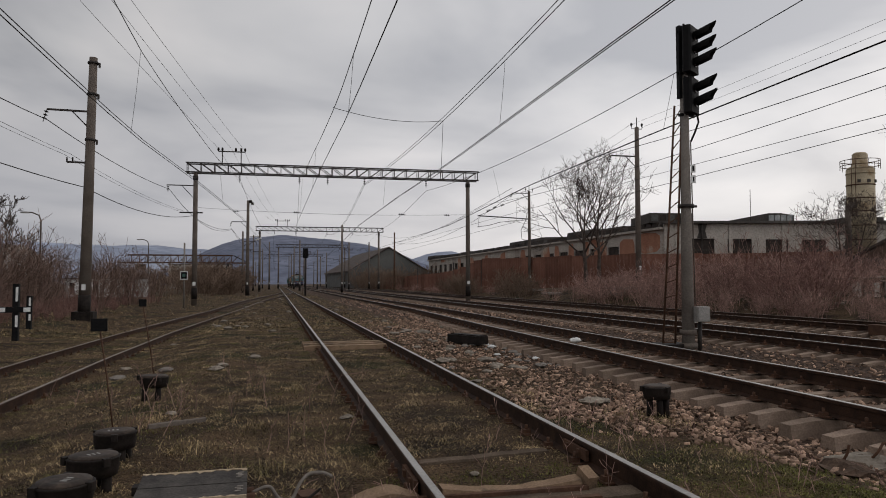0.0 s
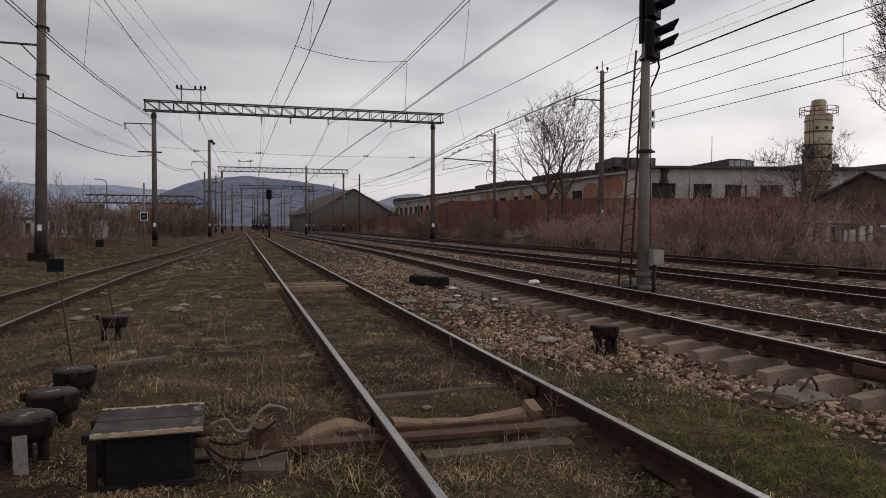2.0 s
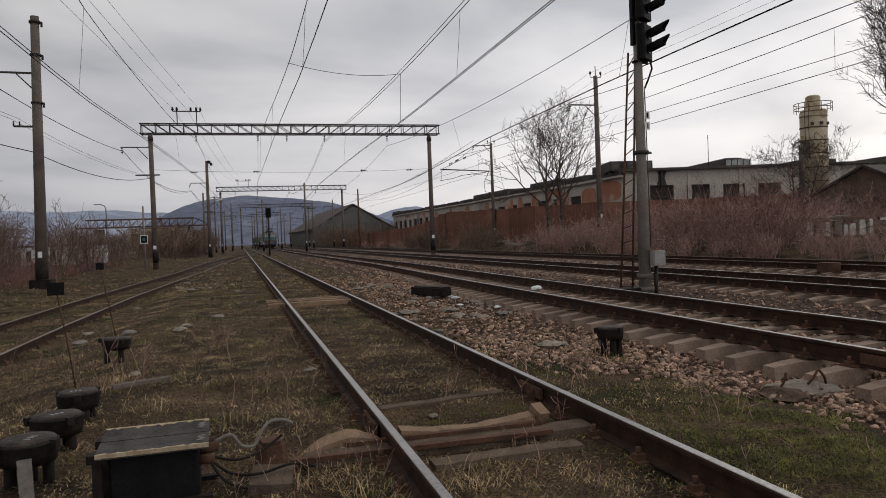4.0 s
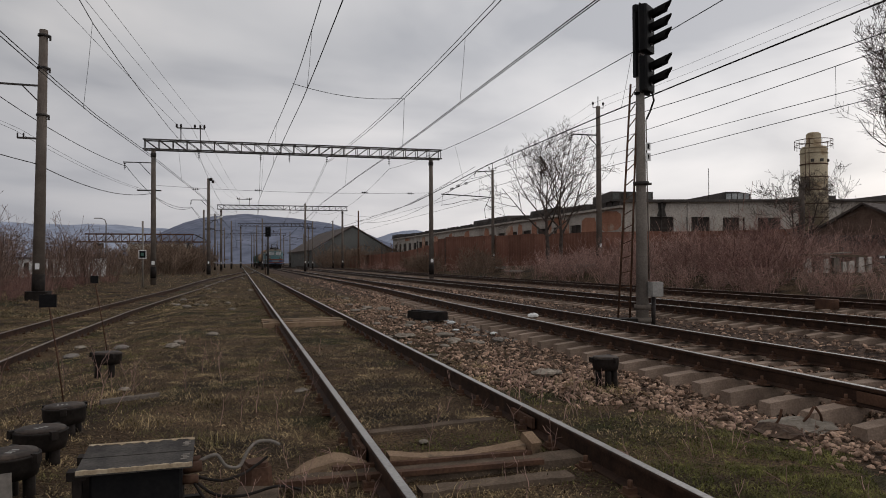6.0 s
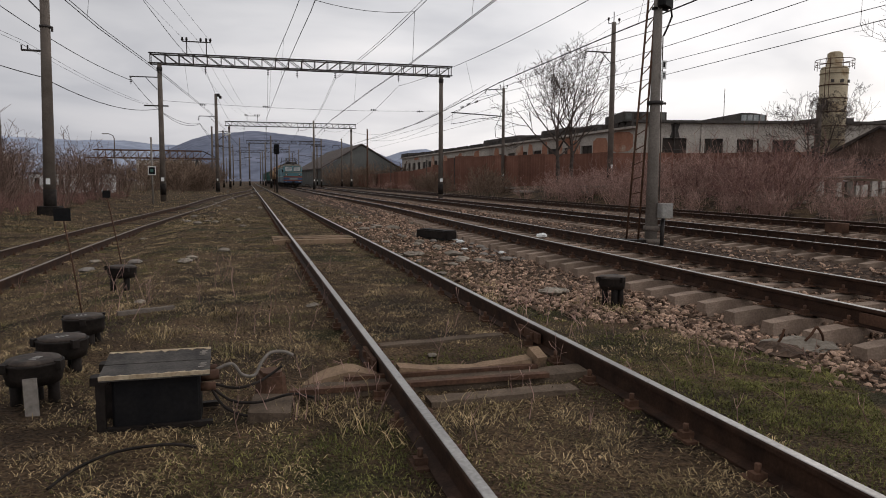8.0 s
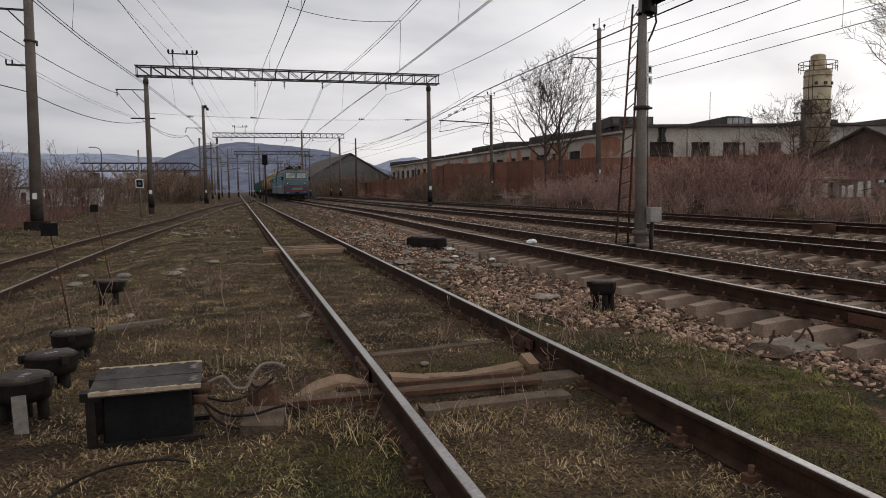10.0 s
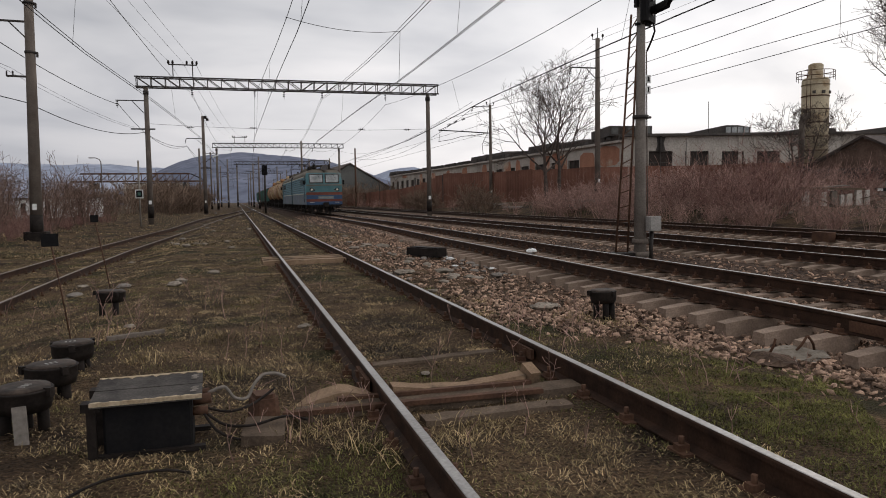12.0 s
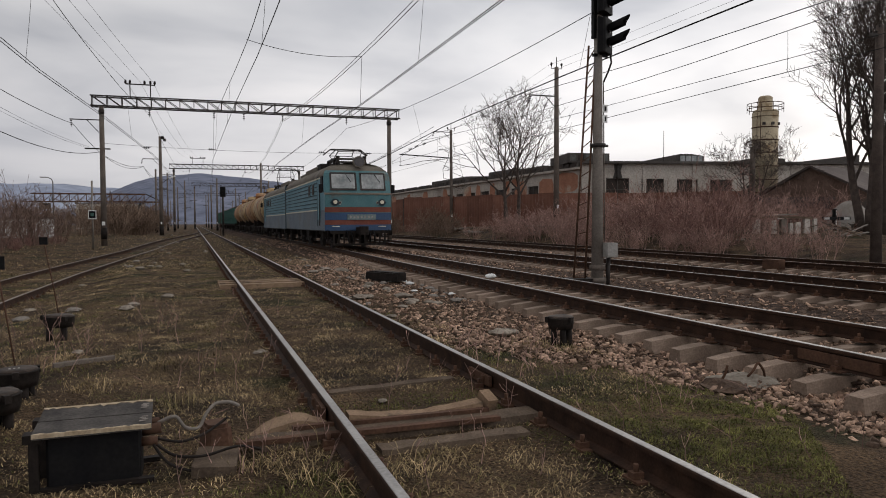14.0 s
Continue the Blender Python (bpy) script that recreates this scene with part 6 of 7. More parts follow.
# ---- left side: posts, lamps, crane, low buildings ----
def striped_post(x, y, h, arm, label):
    p = thing("striped_post", label, "marker post", pose(x, y, ground_z(x, y)), group="black and white marker posts")
    part("post", Shape().box(0, 0, h / 2 - 0.1, 0.17, 0.17, h + 0.2, bevel=0.02), "black", p)
    for zz, hh in ((0.82, 0.25), (0.35, 0.2)):
        part("white_band", Shape().box(0.04, -0.087, h * zz, 0.07, 0.008, h * hh), "white", p, "white painted band")
    if arm:
        a = part("cross_arm", Shape().box(0, -0.12, h * 0.55, arm, 0.06, 0.17), "black", p)
        for dx in (-0.36, 0.36):
            part("white_end", Shape().box(arm * dx, -0.153, h * 0.55, arm * 0.2, 0.008, 0.13), "white", a)


striped_post(-7.7, 24.3, 1.72, 0.95, "black post with white bands and a short cross arm")
striped_post(-8.9, 29.5, 1.2, 0, "short black and white striped post")
for x, y in ((33.5, 30.7), (35.6, 29.8), (31.4, 31.8)):
    striped_post(x, y, 1.15, 2.0, "black and white barrier post at the yard edge")


def lamp_post(x, y, h, label):
    p = thing("street_lamp", label, "street lamp", pose(x, y, 0), group="street lamps")
    part("post", Shape().tube([(0, 0, 0), (0, 0, h - 0.6), (-0.15, 0, h - 0.2), (-0.6, 0, h), (-1.0, 0, h + 0.02)], [0.08, 0.06, 0.05, 0.05, 0.05], 8), "concrete", p)
    part("lamp_head", Shape().box(-1.1, 0, h, 0.6, 0.2, 0.12, bevel=0.04), "grey_box", p)


lamp_post(-17.4, 60, 6.9, "slim grey street lamp with a bent arm")
lamp_post(-16.2, 100, 7.2, "slim grey street lamp with a bent arm")


def sign_post():
    p = thing("speed_sign", "square black sign with a pale frame on a post", "sign", pose(-6.4, 54, 0.0))
    part("post", Shape().tube([(0, 0, -0.2), (0, 0, 4.4)], 0.06, 8), "concrete_light", p)
    b = part("board", Shape().box(0, -0.1, 2.1, 0.5, 0.06, 0.6), "white", p, "pale board frame")
    part("face", Shape().box(0, -0.134, 2.1, 0.4, 0.01, 0.48), "black", b)
    part("symbol", Shape().box(0, -0.142, 2.1, 0.2, 0.008, 0.22), "wagon_green", b)


sign_post()


def gantry_crane():
    c = thing("gantry_crane", "far steel gantry crane with a long truss beam", "crane", pose(-14.2, 122, 0, 0, 0, 3))
    zb, zt, L = 4.8, 6.0, 19.8
    for z in (zb, zt):
        part("chord", Shape().box(0 if z == zb else -0.6, 0, z, L if z == zb else L - 4, 0.25, 0.22), "rust", c)
    for k in range(14):
        x = -8.0 + k * 1.16
        part("brace", Shape().tube([(x, 0, zb), (x, 0, zt)], 0.06, 5).tube([(x, 0, zb), (x + 1.16, 0, zt)], 0.05, 5), "rust", c)
    part("brace", Shape().tube([(7.4, 0, zt), (9.8, 0, zb)], 0.08, 5), "steel", c)
    for x in (-7, 6.5):
        part("leg", Shape().tube([(x - 1.1, -1, 0), (x, 0, zb)], 0.13, 6).tube([(x + 1.1, 1, 0), (x, 0, zb)], 0.13, 6), "steel", c)
    part("trolley", Shape().box(-6.6, 0, zb - 0.7, 1.5, 1.0, 0.9).tube([(-6.6, 0, zb - 1), (-6.6, 0, zb - 2.4)], 0.1, 6), "steel", c)


gantry_crane()


def shed(name, x, y, w, d, h, apex, wall, roof, label, turn=0, openings=()):
    b = thing(name, label, "building", pose(x, y, ground_z(x, y) - 0.05, 0, 0, turn))
    holes = [(w * a, w * c, h * p, h * q) for a, c, p, q in openings]
    s = Shape()
    wall_holes(s, w, h, holes, 0.25)
    o = part("wall", s, wall, b)
    for k in holes:
        part("opening", Shape().box((k[0] + k[1]) / 2, 0.2, (k[2] + k[3]) / 2, k[1] - k[0], 0.03, k[3] - k[2]), "window", b)
    part("back_wall", Shape().box(w / 2, d, h / 2, w, 0.25, h), wall, b)
    for xx in (0.12, w - 0.12):
        part("side_wall", Shape().box(xx, d / 2, h / 2, 0.24, d - 0.3, h), wall, b)
    if apex > h:
        part("gable", Shape().slab([(0, h), (w, h), (w / 2, apex)], 0.02, 0.2, 1), wall, b)
        for sg in (-1, 1):
            xe = -0.35 if sg < 0 else w + 0.35
            part("roof", Shape().slab([(xe, h - 0.12), (w / 2, apex), (w / 2, apex + 0.16), (xe, h + 0.06)], -0.3, d + 0.3, 1), roof, b)
    else:
        part("roof", Shape().box(w / 2, d / 2, h + 0.08, w + 0.5, d + 0.5, 0.16), roof, b)
    return b


shed("low_building", -20.9, 80, 7.6, 5, 1.9, 1.9, "white", "barn_roof", "low white building behind the bare bushes", 6, ((0.06, 0.12, 0.2, 0.8), (0.2, 0.24, 0.3, 0.8), (0.34, 0.40, 0.2, 0.9), (0.55, 0.6, 0.2, 0.8), (0.72, 0.78, 0.3, 0.9)))
shed("house", -45, 125, 8, 8, 4.0, 7.4, "white", "concrete_light", "small white house with a pale gabled roof", -4)
shed("far_building", -26, 190, 15, 8, 6, 6, "plaster", "barn_roof", "far pale apartment block", 3, ((0.1, 0.18, 0.55, 0.8), (0.3, 0.38, 0.55, 0.8), (0.5, 0.58, 0.55, 0.8), (0.7, 0.78, 0.55, 0.8)))
shed("ruined_house", 42.2, 46.0, 8.4, 8, 2.2, 4.4, "old_brick", "barn_roof", "ruined brick house with a sagging dark roof", -71, ((0.2, 0.34, 0.3, 0.8), (0.6, 0.75, 0.2, 0.8)))


def ruin_wall(x, y, length, turn):
    """Remains of a whitewashed wall: uneven piers under a broken beam."""
    rng = random.Random(6)
    w = thing("ruined_wall", "broken whitewashed wall with gaps under a dark beam", "wall", pose(x, y, ground_z(x, y), 0, 0, turn))
    at = 0.0
    while at < length:
        wide = rng.uniform(0.16, 0.38)
        top = rng.uniform(0.42, 0.74)
        part("pier", Shape().slab([(at, -0.1), (at + wide, -0.1), (at + wide * rng.uniform(0.8, 1.0), top), (at + wide * rng.uniform(0, 0.2), top * rng.uniform(0.85, 1.0))], -0.09, 0.09, 1), "plaster" if rng.random() < 0.7 else "old_wall", w)
        at += wide + rng.uniform(0.05, 0.24)
    part("beam", Shape().box(length * 0.45, 0, 0.78, length * 0.95, 0.22, 0.09, Matrix.Rotation(0.03, 3, "Y")), "wood_old", w, "dark sagging beam")
    part("roof_sheet", Shape().box(length * 0.3, 0.5, 0.86, length * 0.8, 1.1, 0.04, Matrix.Rotation(-0.05, 3, "Y")), "concrete_light", w, "pale roof sheet")


ruin_wall(26.2, 28.8, 3.3, -14)
shed("shed", 38.4, 41.6, 5, 2, 1.95, 1.95, "roof", "barn_roof", "dark lean-to shed beside the ruined house", -20)


def tarp_heap(x, y, w, h):
    v, f = [], []
    n, m = 18, 8
    for j in range(m + 1):
        for k in range(n):
            a = 2 * math.pi * k / n
            r = 1 - j / m
            v.append((x + w / 2 * r * math.cos(a) * (1 + 0.12 * math.sin(3 * a)), y + w / 3 * r * math.sin(a), ground_z(x, y) - 0.1 + h * (1 - r ** 1.7) + 0.06 * math.sin(5 * a + j)))
    for j in range(m):
        for k in range(n):
            f.append((j * n + k, j * n + (k + 1) % n, (j + 1) * n + (k + 1) % n, (j + 1) * n + k))
    solo("covered_heap", Shape().add(v, f, True), "concrete_light", "heap covered with a dirty white sheet", "heap")


tarp_heap(40.6, 36.0, 4.6, 1.75)
rng_rubble = random.Random(11)
for k in range(34):
    bx, by = rng_rubble.uniform(3.6, 5.6), rng_rubble.uniform(12, 25)
    rock(bx, by, rng_rubble.uniform(0.07, 0.19), "concrete_light" if k % 2 else "stone_pale", "pale broken stone on the ballast", 0.5)
for k in range(36):
    rock(rng_rubble.uniform(4.7, 5.6), rng_rubble.uniform(14.2, 19.5), rng_rubble.uniform(0.06, 0.2), "concrete_light" if k % 3 else "white", "white limy stone strewn on the ballast", 0.4)
for k in range(14):
    rock(rng_rubble.uniform(21, 32), rng_rubble.uniform(23, 31), rng_rubble.uniform(0.10, 0.24), "stone_pale", "pale piece of rubble on the bank", 0.6)
for k in range(54):
    bx = rng_rubble.uniform(27.0, 36.5)
    by = bx / rng_rubble.uniform(0.90, 1.16)
    solo("board", Shape().box(0, 0, 0.0, rng_rubble.uniform(0.5, 1.9), 0.12, 0.04), "wood_old" if k % 3 else "concrete_light", "pale loose board in the heap of scrap", "board", group="scrap boards by the old house", at=pose(bx, by, ground_z(bx, by) + 0.22, rng_rubble.uniform(-15, 15), rng_rubble.uniform(-24, 24), rng_rubble.uniform(-50, 50)))
shed("low_shed", 31.2, 41.4, 5.6, 3, 0.95, 0.95, "old_wall", "concrete_light", "long low shed with a pale sheet roof", -14, ((0.1, 0.25, 0.1, 0.8), (0.5, 0.7, 0.1, 0.8)))
solo("slab", Shape().box(0, 0, 0.44, 2.6, 1.1, 0.16, bevel=0.03).box(-0.9, 0, 0.15, 0.4, 0.8, 0.42).box(0.9, 0, 0.15, 0.4, 0.8, 0.42), "concrete_light", "pale concrete slab raised on two blocks", "slab", group="slabs on the bank", at=pose(23.0, 45.0, ground_z(23.0, 45.0), 2, -2, 12))
for x, y in ((25.3, 50.5), (22.4, 56), (23.2, 62), (23.8, 68)):
    solo("slab", Shape().box(0, 0, 0.45, 2.6, 0.9, 0.16), "concrete_light", "grey concrete slab on the bank", "slab", group="slabs on the bank", at=pose(x, y, ground_z(x, y) - 0.38, 3, 2, 20))


for k in range(46):
    by = 12 + 62 * rng_rubble.random() ** 1.3
    bx = rng_rubble.uniform(-3.2, 0.6) if k % 3 else rng_rubble.uniform(2.9, 4.8)
    rock(bx, by, rng_rubble.uniform(0.08, 0.26), "stone_pale" if k % 4 else "concrete_light", "pale loose stone lying in the dry grass", 0.45)


def far_signal(x, y, h, label):
    p = thing("railway_signal", label, "railway signal", pose(x, y, 0.05))
    part("mast", Shape().tube([(0, 0, -0.2), (0, 0, h)], [0.12, 0.09], 10), "steel", p)
    b = part("signal_head", Shape().box(0, -0.12, h - 0.55, 0.62, 0.2, 1.15, bevel=0.05), "black", p, "black lamp head")
    for k in range(3):
        part("hood", Shape().tube([(0, -0.2, h - 0.2 - k * 0.34), (0, -0.5, h - 0.22 - k * 0.34)], 0.13, 10), "black", b)
    part("ladder", Shape().tube([(-0.3, 0.2, 0), (-0.2, 0.1, h - 1)], 0.03, 5).tube([(0.1, 0.3, 0), (0.1, 0.15, h - 1)], 0.03, 5), "rust", p)


far_signal(3.35, 88, 5.6, "dark signal mast with a three-lamp head between tracks")
for x, y in ((0.4, 84), (1.1, 86), (2.4, 87), (-2.3, 88), (0.8, 89.5)):
    solo("switch_lamp", Shape().box(0, 0, 0.14, 0.18, 0.16, 0.22, bevel=0.03).tube([(0, 0, -0.1), (0, 0, 0.1)], 0.04, 6), "concrete_light", "small pale switch lamp beside the points", "switch lamp", group="switch lamps at the points", at=pose(x, y, 0.02))


# ---- plants: bare shrubs, trees, grass ----
def twig_tubes(s, start, way, length, r, rng, depth, kids, curl=0.25, up=0.12, sides=3, thin=0.006):
    """A twig that bends on its way and carries smaller ones."""
    n = 4 if depth > 1 else (3 if depth > 0 else 2)
    p, d = Vector(start), Vector(way).normalized()
    pts, rad = [p.copy()], [r]
    for k in range(n):
        d = (d + Vector((rng.uniform(-curl, curl), rng.uniform(-curl, curl), rng.uniform(-curl * 0.5, curl * 0.5) + up))).normalized()
        p = p + d * (length / n)
        pts.append(p.copy())
        rad.append(max(thin, r * (1 - 0.75 * (k + 1) / n)))
    s.tube(pts, rad, sides, caps=False, smooth=False)
    if depth <= 0:
        return
    for _ in range(kids):
        f = rng.uniform(0.25, 0.98)
        i = min(n - 1, int(f * n))
        q = pts[i].lerp(pts[i + 1], f * n - i)
        base = (pts[i + 1] - pts[i]).normalized()
        side = base.cross(Vector((rng.uniform(-1, 1), rng.uniform(-1, 1), rng.uniform(-1, 1)))).normalized()
        twig_tubes(s, q, base * rng.uniform(0.5, 1.0) + side * rng.uniform(0.5, 1.0), length * rng.uniform(0.35, 0.6), max(thin, rad[i] * 0.6), rng, depth - 1, max(2, kids - 1), curl, up, sides, thin)


def shrub_mesh(seed, h, spread, stems, material, kids=4, thin=0.008):
    rng = random.Random(seed)
    s = Shape()
    for k in range(stems):
        a = rng.uniform(0, 2 * math.pi)
        rr = spread * 0.35 * math.sqrt(rng.random())
        lean = Vector((math.cos(a), math.sin(a), 0)) * rng.uniform(0.1, 0.7) * spread / h
        twig_tubes(s, (rr * math.cos(a), rr * math.sin(a), -0.15), lean + Vector((0, 0, 1)), h * rng.uniform(0.55, 1.0), 0.022 * h / 2.5, rng, 2, kids, 0.22, 0.05, 3, thin)
    return s.mesh("shrub", MAT[material])


RED = [shrub_mesh(k, 2.6, 2.2, 13, "twig_red", thin=0.009) for k in range(4)]
GREY = [shrub_mesh(20 + k, 4.6, 2.6, 17, "twig_grey", thin=0.011) for k in range(4)]
DARK = [shrub_mesh(60 + k, 3.2, 2.0, 15, "twig_dark", kids=4, thin=0.009) for k in range(3)]
BROWN = [shrub_mesh(40 + k, 3.6, 3.4, 18, "twig", kids=3, thin=0.024) for k in range(3)]


THICKET = []


def shrub(meshes, x, y, scale, rng, label, group):
    """One shrub; the brown ones, far off and grown into one another, are gathered."""
    me = rng.choice(meshes)
    m = Matrix.Translation((x, y, ground_z(x, y) - 0.05)) @ Matrix.Rotation(rng.uniform(0, 6.28), 4, "Z") @ Matrix.Diagonal((scale, scale, scale * rng.uniform(0.85, 1.15), 1))
    if meshes is BROWN:
        THICKET.append((me, m))
        return
    o = new("shrub", me)
    o.matrix_world = m
    tagged(o, label, "shrub", group)


def join_thicket():
    verts, loops, starts, totals, nv, nl = [], [], [], [], 0, 0
    for me, m in THICKET:
        co = np.zeros(len(me.vertices) * 3)
        me.vertices.foreach_get("co", co)
        a = np.array(m)
        verts.append(co.reshape(-1, 3) @ a[:3, :3].T + a[:3, 3])
        idx = np.zeros(len(me.loops), np.int32)
        me.loops.foreach_get("vertex_index", idx)
        st, tot = np.zeros(len(me.polygons), np.int32), np.zeros(len(me.polygons), np.int32)
        me.polygons.foreach_get("loop_start", st)
        me.polygons.foreach_get("loop_total", tot)
        loops.append(idx + nv)
        starts.append(st + nl)
        totals.append(tot)
        nv += len(me.vertices)
        nl += len(me.loops)
    out = bpy.data.meshes.new("thicket")
    out.vertices.add(nv)
    out.vertices.foreach_set("co", np.concatenate(verts).ravel())
    out.loops.add(nl)
    out.loops.foreach_set("vertex_index", np.concatenate(loops))
    out.polygons.add(sum(len(s) for s in starts))
    out.polygons.foreach_set("loop_start", np.concatenate(starts))
    out.polygons.foreach_set("loop_total", np.concatenate(totals))
    out.update()
    out.validate()
    out.materials.append(MAT["twig"])
    tagged(new("thicket", out), "dense brown bare thicket beside the yard and the fence", "thicket", kind="stuff")


def plant_shrubs():
    rng = random.Random(77)
    for k in range(60):
        y = rng.uniform(20, 46)
        x = rng.uniform(20.3 + max(0, 26 - y) * 0.5, 28.5)
        if (y < 26 and x > 23) or x / y > 0.95:
            continue
        shrub(RED, x, y, rng.uniform(0.5, 0.95), rng, "bare red-brown shrub on the bank", "shrubs on the bank")
    for k in range(30):
        y = rng.uniform(25, 42)
        x = rng.uniform(20.6 + max(0, 27 - y) * 0.6, 33)
        if x / y > 0.92 and y < 29:
            continue
        shrub(RED, x, y, rng.uniform(0.55, 0.95), rng, "bare red-brown shrub on the bank", "shrubs on the bank")
    for k in range(34):
        y = rng.uniform(19.5, 38)
        shrub(RED, 19.7 + rng.random() ** 1.6 * 2.6 + max(0, 24 - y) * 0.2, y, rng.uniform(0.28, 0.6), rng, "low bare shrub at the foot of the bank", "shrubs on the bank")
    for k in range(15):
        y = rng.uniform(29, 34)
        shrub(RED, y * rng.uniform(0.84, 1.12), y, rng.uniform(0.3, 0.62), rng, "bare red-brown shrub before the old house", "shrubs on the bank")
    for k in range(20):
        shrub(RED, rng.uniform(20.2, 29), rng.uniform(44, 58), rng.uniform(0.35, 0.7), rng, "low bare shrub on the bank", "shrubs on the bank")
    for k in range(28):
        y = rng.uniform(62, 125)
        shrub(RED, rng.uniform(20.2, 23.2), y, rng.uniform(0.25, 0.55), rng, "low bare shrub before the fence", "shrubs on the bank")
    for k in range(26):
        y = rng.uniform(58, 92)
        shrub(BROWN, rng.uniform(20.4, 23.0), y, rng.uniform(0.35, 0.75), rng, "dense tan brush before the fence", "shrubs on the bank")
    for k in range(16):
        shrub(RED, rng.uniform(31, 44), rng.uniform(38, 50), rng.uniform(0.8, 1.3), rng, "tall bare shrub behind the bank", "shrubs on the bank")
    for k in range(22):
        y = rng.uniform(24, 42)
        x = y * rng.uniform(0.62, 0.84)
        if x > 20.6:
            shrub(DARK, x, y, rng.uniform(0.35, 0.66), rng, "dense dark bare shrub on the bank", "shrubs on the bank")
    for k in range(5):
        y = rng.uniform(26, 30)
        shrub(DARK, y * rng.uniform(0.80, 0.86), y, rng.uniform(0.7, 0.95), rng, "tall upright bare shrub before the ruin", "shrubs on the bank")
    for k in range(6):
        y = rng.uniform(35, 40)
        shrub(DARK, y * rng.uniform(1.0, 1.1), y, rng.uniform(0.4, 0.75), rng, "dark bare shrub beside the old house", "shrubs on the bank")
    for k in range(46):
        y = rng.uniform(29, 62)
        shrub(DARK, rng.uniform(-12.5, -8.9) - max(0, 36 - y) * 0.12, y, rng.uniform(0.2, 0.42), rng, "low dark bare shrub at the edge of the yard", "shrubs beside the siding")
    for k in range(104):
        y = rng.uniform(33, 78)
        x = -10.2 - rng.random() ** 1.3 * 18 - max(0, 40 - y) * 0.25
        if 66 < y and -19 < x < -10:
            continue
        if 42 < y and -0.275 < x / y < -0.165 and rng.random() < 0.5:
            continue
        shrub(GREY, x, y, rng.uniform(0.4, 0.95), rng, "bare grey-brown shrub beside the siding", "shrubs beside the siding")
    for k in range(20):
        y = rng.uniform(86, 160)
        shrub(BROWN, rng.uniform(-26, -6.5), y, rng.uniform(1.0, 1.4), rng, "dense brown thicket beside the siding", "far thicket")
    for k in range(44):
        shrub(BROWN, rng.uniform(-12, -5.6), rng.uniform(97, 150), rng.uniform(0.85, 1.2), rng, "dense brown thicket beside the siding", "far thicket")
    for k in range(9):
        shrub(GREY, rng.uniform(-22, -10), rng.uniform(58, 77), rng.uniform(0.2, 0.4), rng, "low bare shrub before the white building", "shrubs beside the siding")
    for k in range(12):
        shrub(BROWN, rng.uniform(-45, -8), rng.uniform(150, 230), rng.uniform(1.0, 1.6), rng, "dense brown thicket beside the siding", "far thicket")
    for k in range(22):
        shrub(BROWN, rng.uniform(18.4, 37), rng.uniform(158, 174), rng.uniform(1.0, 1.45), rng, "dense brown thicket before the barn", "far thicket")
    for k in range(8):
        shrub(BROWN, rng.uniform(20, 33), rng.uniform(135, 172), rng.uniform(0.7, 1.1), rng, "dense brown thicket before the barn", "far thicket")
        shrub(BROWN, rng.uniform(17.5, 23), rng.uniform(150, 230), rng.uniform(0.6, 1.1), rng, "dense brown thicket beside the yard", "far thicket")


plant_shrubs()
join_thicket()


def tree(x, y, h, spread, seed, label, trunks=1, upright=0.35, first=0.25, thin=0.016, limbs=11, kids=5, girth=0.021, apart=0.5, stout=0.5):
    rng = random.Random(seed)
    t = thing("tree", label, "tree", pose(x, y, ground_z(x, y) - 0.1), group="bare trees")
    trunk, crown = Shape(), Shape()
    for j in range(trunks):
        a = 2 * math.pi * j / max(1, trunks) + 0.4
        off = apart if trunks > 1 else 0.0
        p = Vector((off * math.cos(a), off * math.sin(a), 0))
        d = Vector((0.12 * math.cos(a) * (trunks > 1), 0.12 * math.sin(a) * (trunks > 1), 1)).normalized()
        hh = h * (1.0 if j == 0 else rng.uniform(0.8, 0.95))
        n = 9
        pts, rad = [p.copy()], [h * girth]
        for k in range(n):
            d = (d + Vector((rng.uniform(-0.1, 0.1), rng.uniform(-0.1, 0.1), 0.12))).normalized()
            p = p + d * hh * 0.86 / n
            pts.append(p.copy())
            rad.append(h * girth * (1 - 0.85 * (k + 1) / n))
        trunk.tube(pts, rad, 9)
        for k in range(limbs):
            f = first + (1 - first) * (k + rng.random()) / limbs
            i = min(n - 1, int(f * n))
            q = pts[i].lerp(pts[i + 1], f * n - i)
            az = k * 2.4 + rng.uniform(-0.5, 0.5)
            out = Vector((math.cos(az), math.sin(az), upright * 2 * (0.6 + f)))
            length = spread * (1.15 - 0.6 * f) * rng.uniform(0.8, 1.15)
            twig_tubes(crown, q, out, length, max(0.022, rad[i] * stout), rng, 3, kids, 0.24, 0.06 + upright * 0.1, 3, thin)
    part("trunk", trunk, "bark", t, "dark bark trunk")
    part("crown", crown, "bark", t, "bare branching crown")


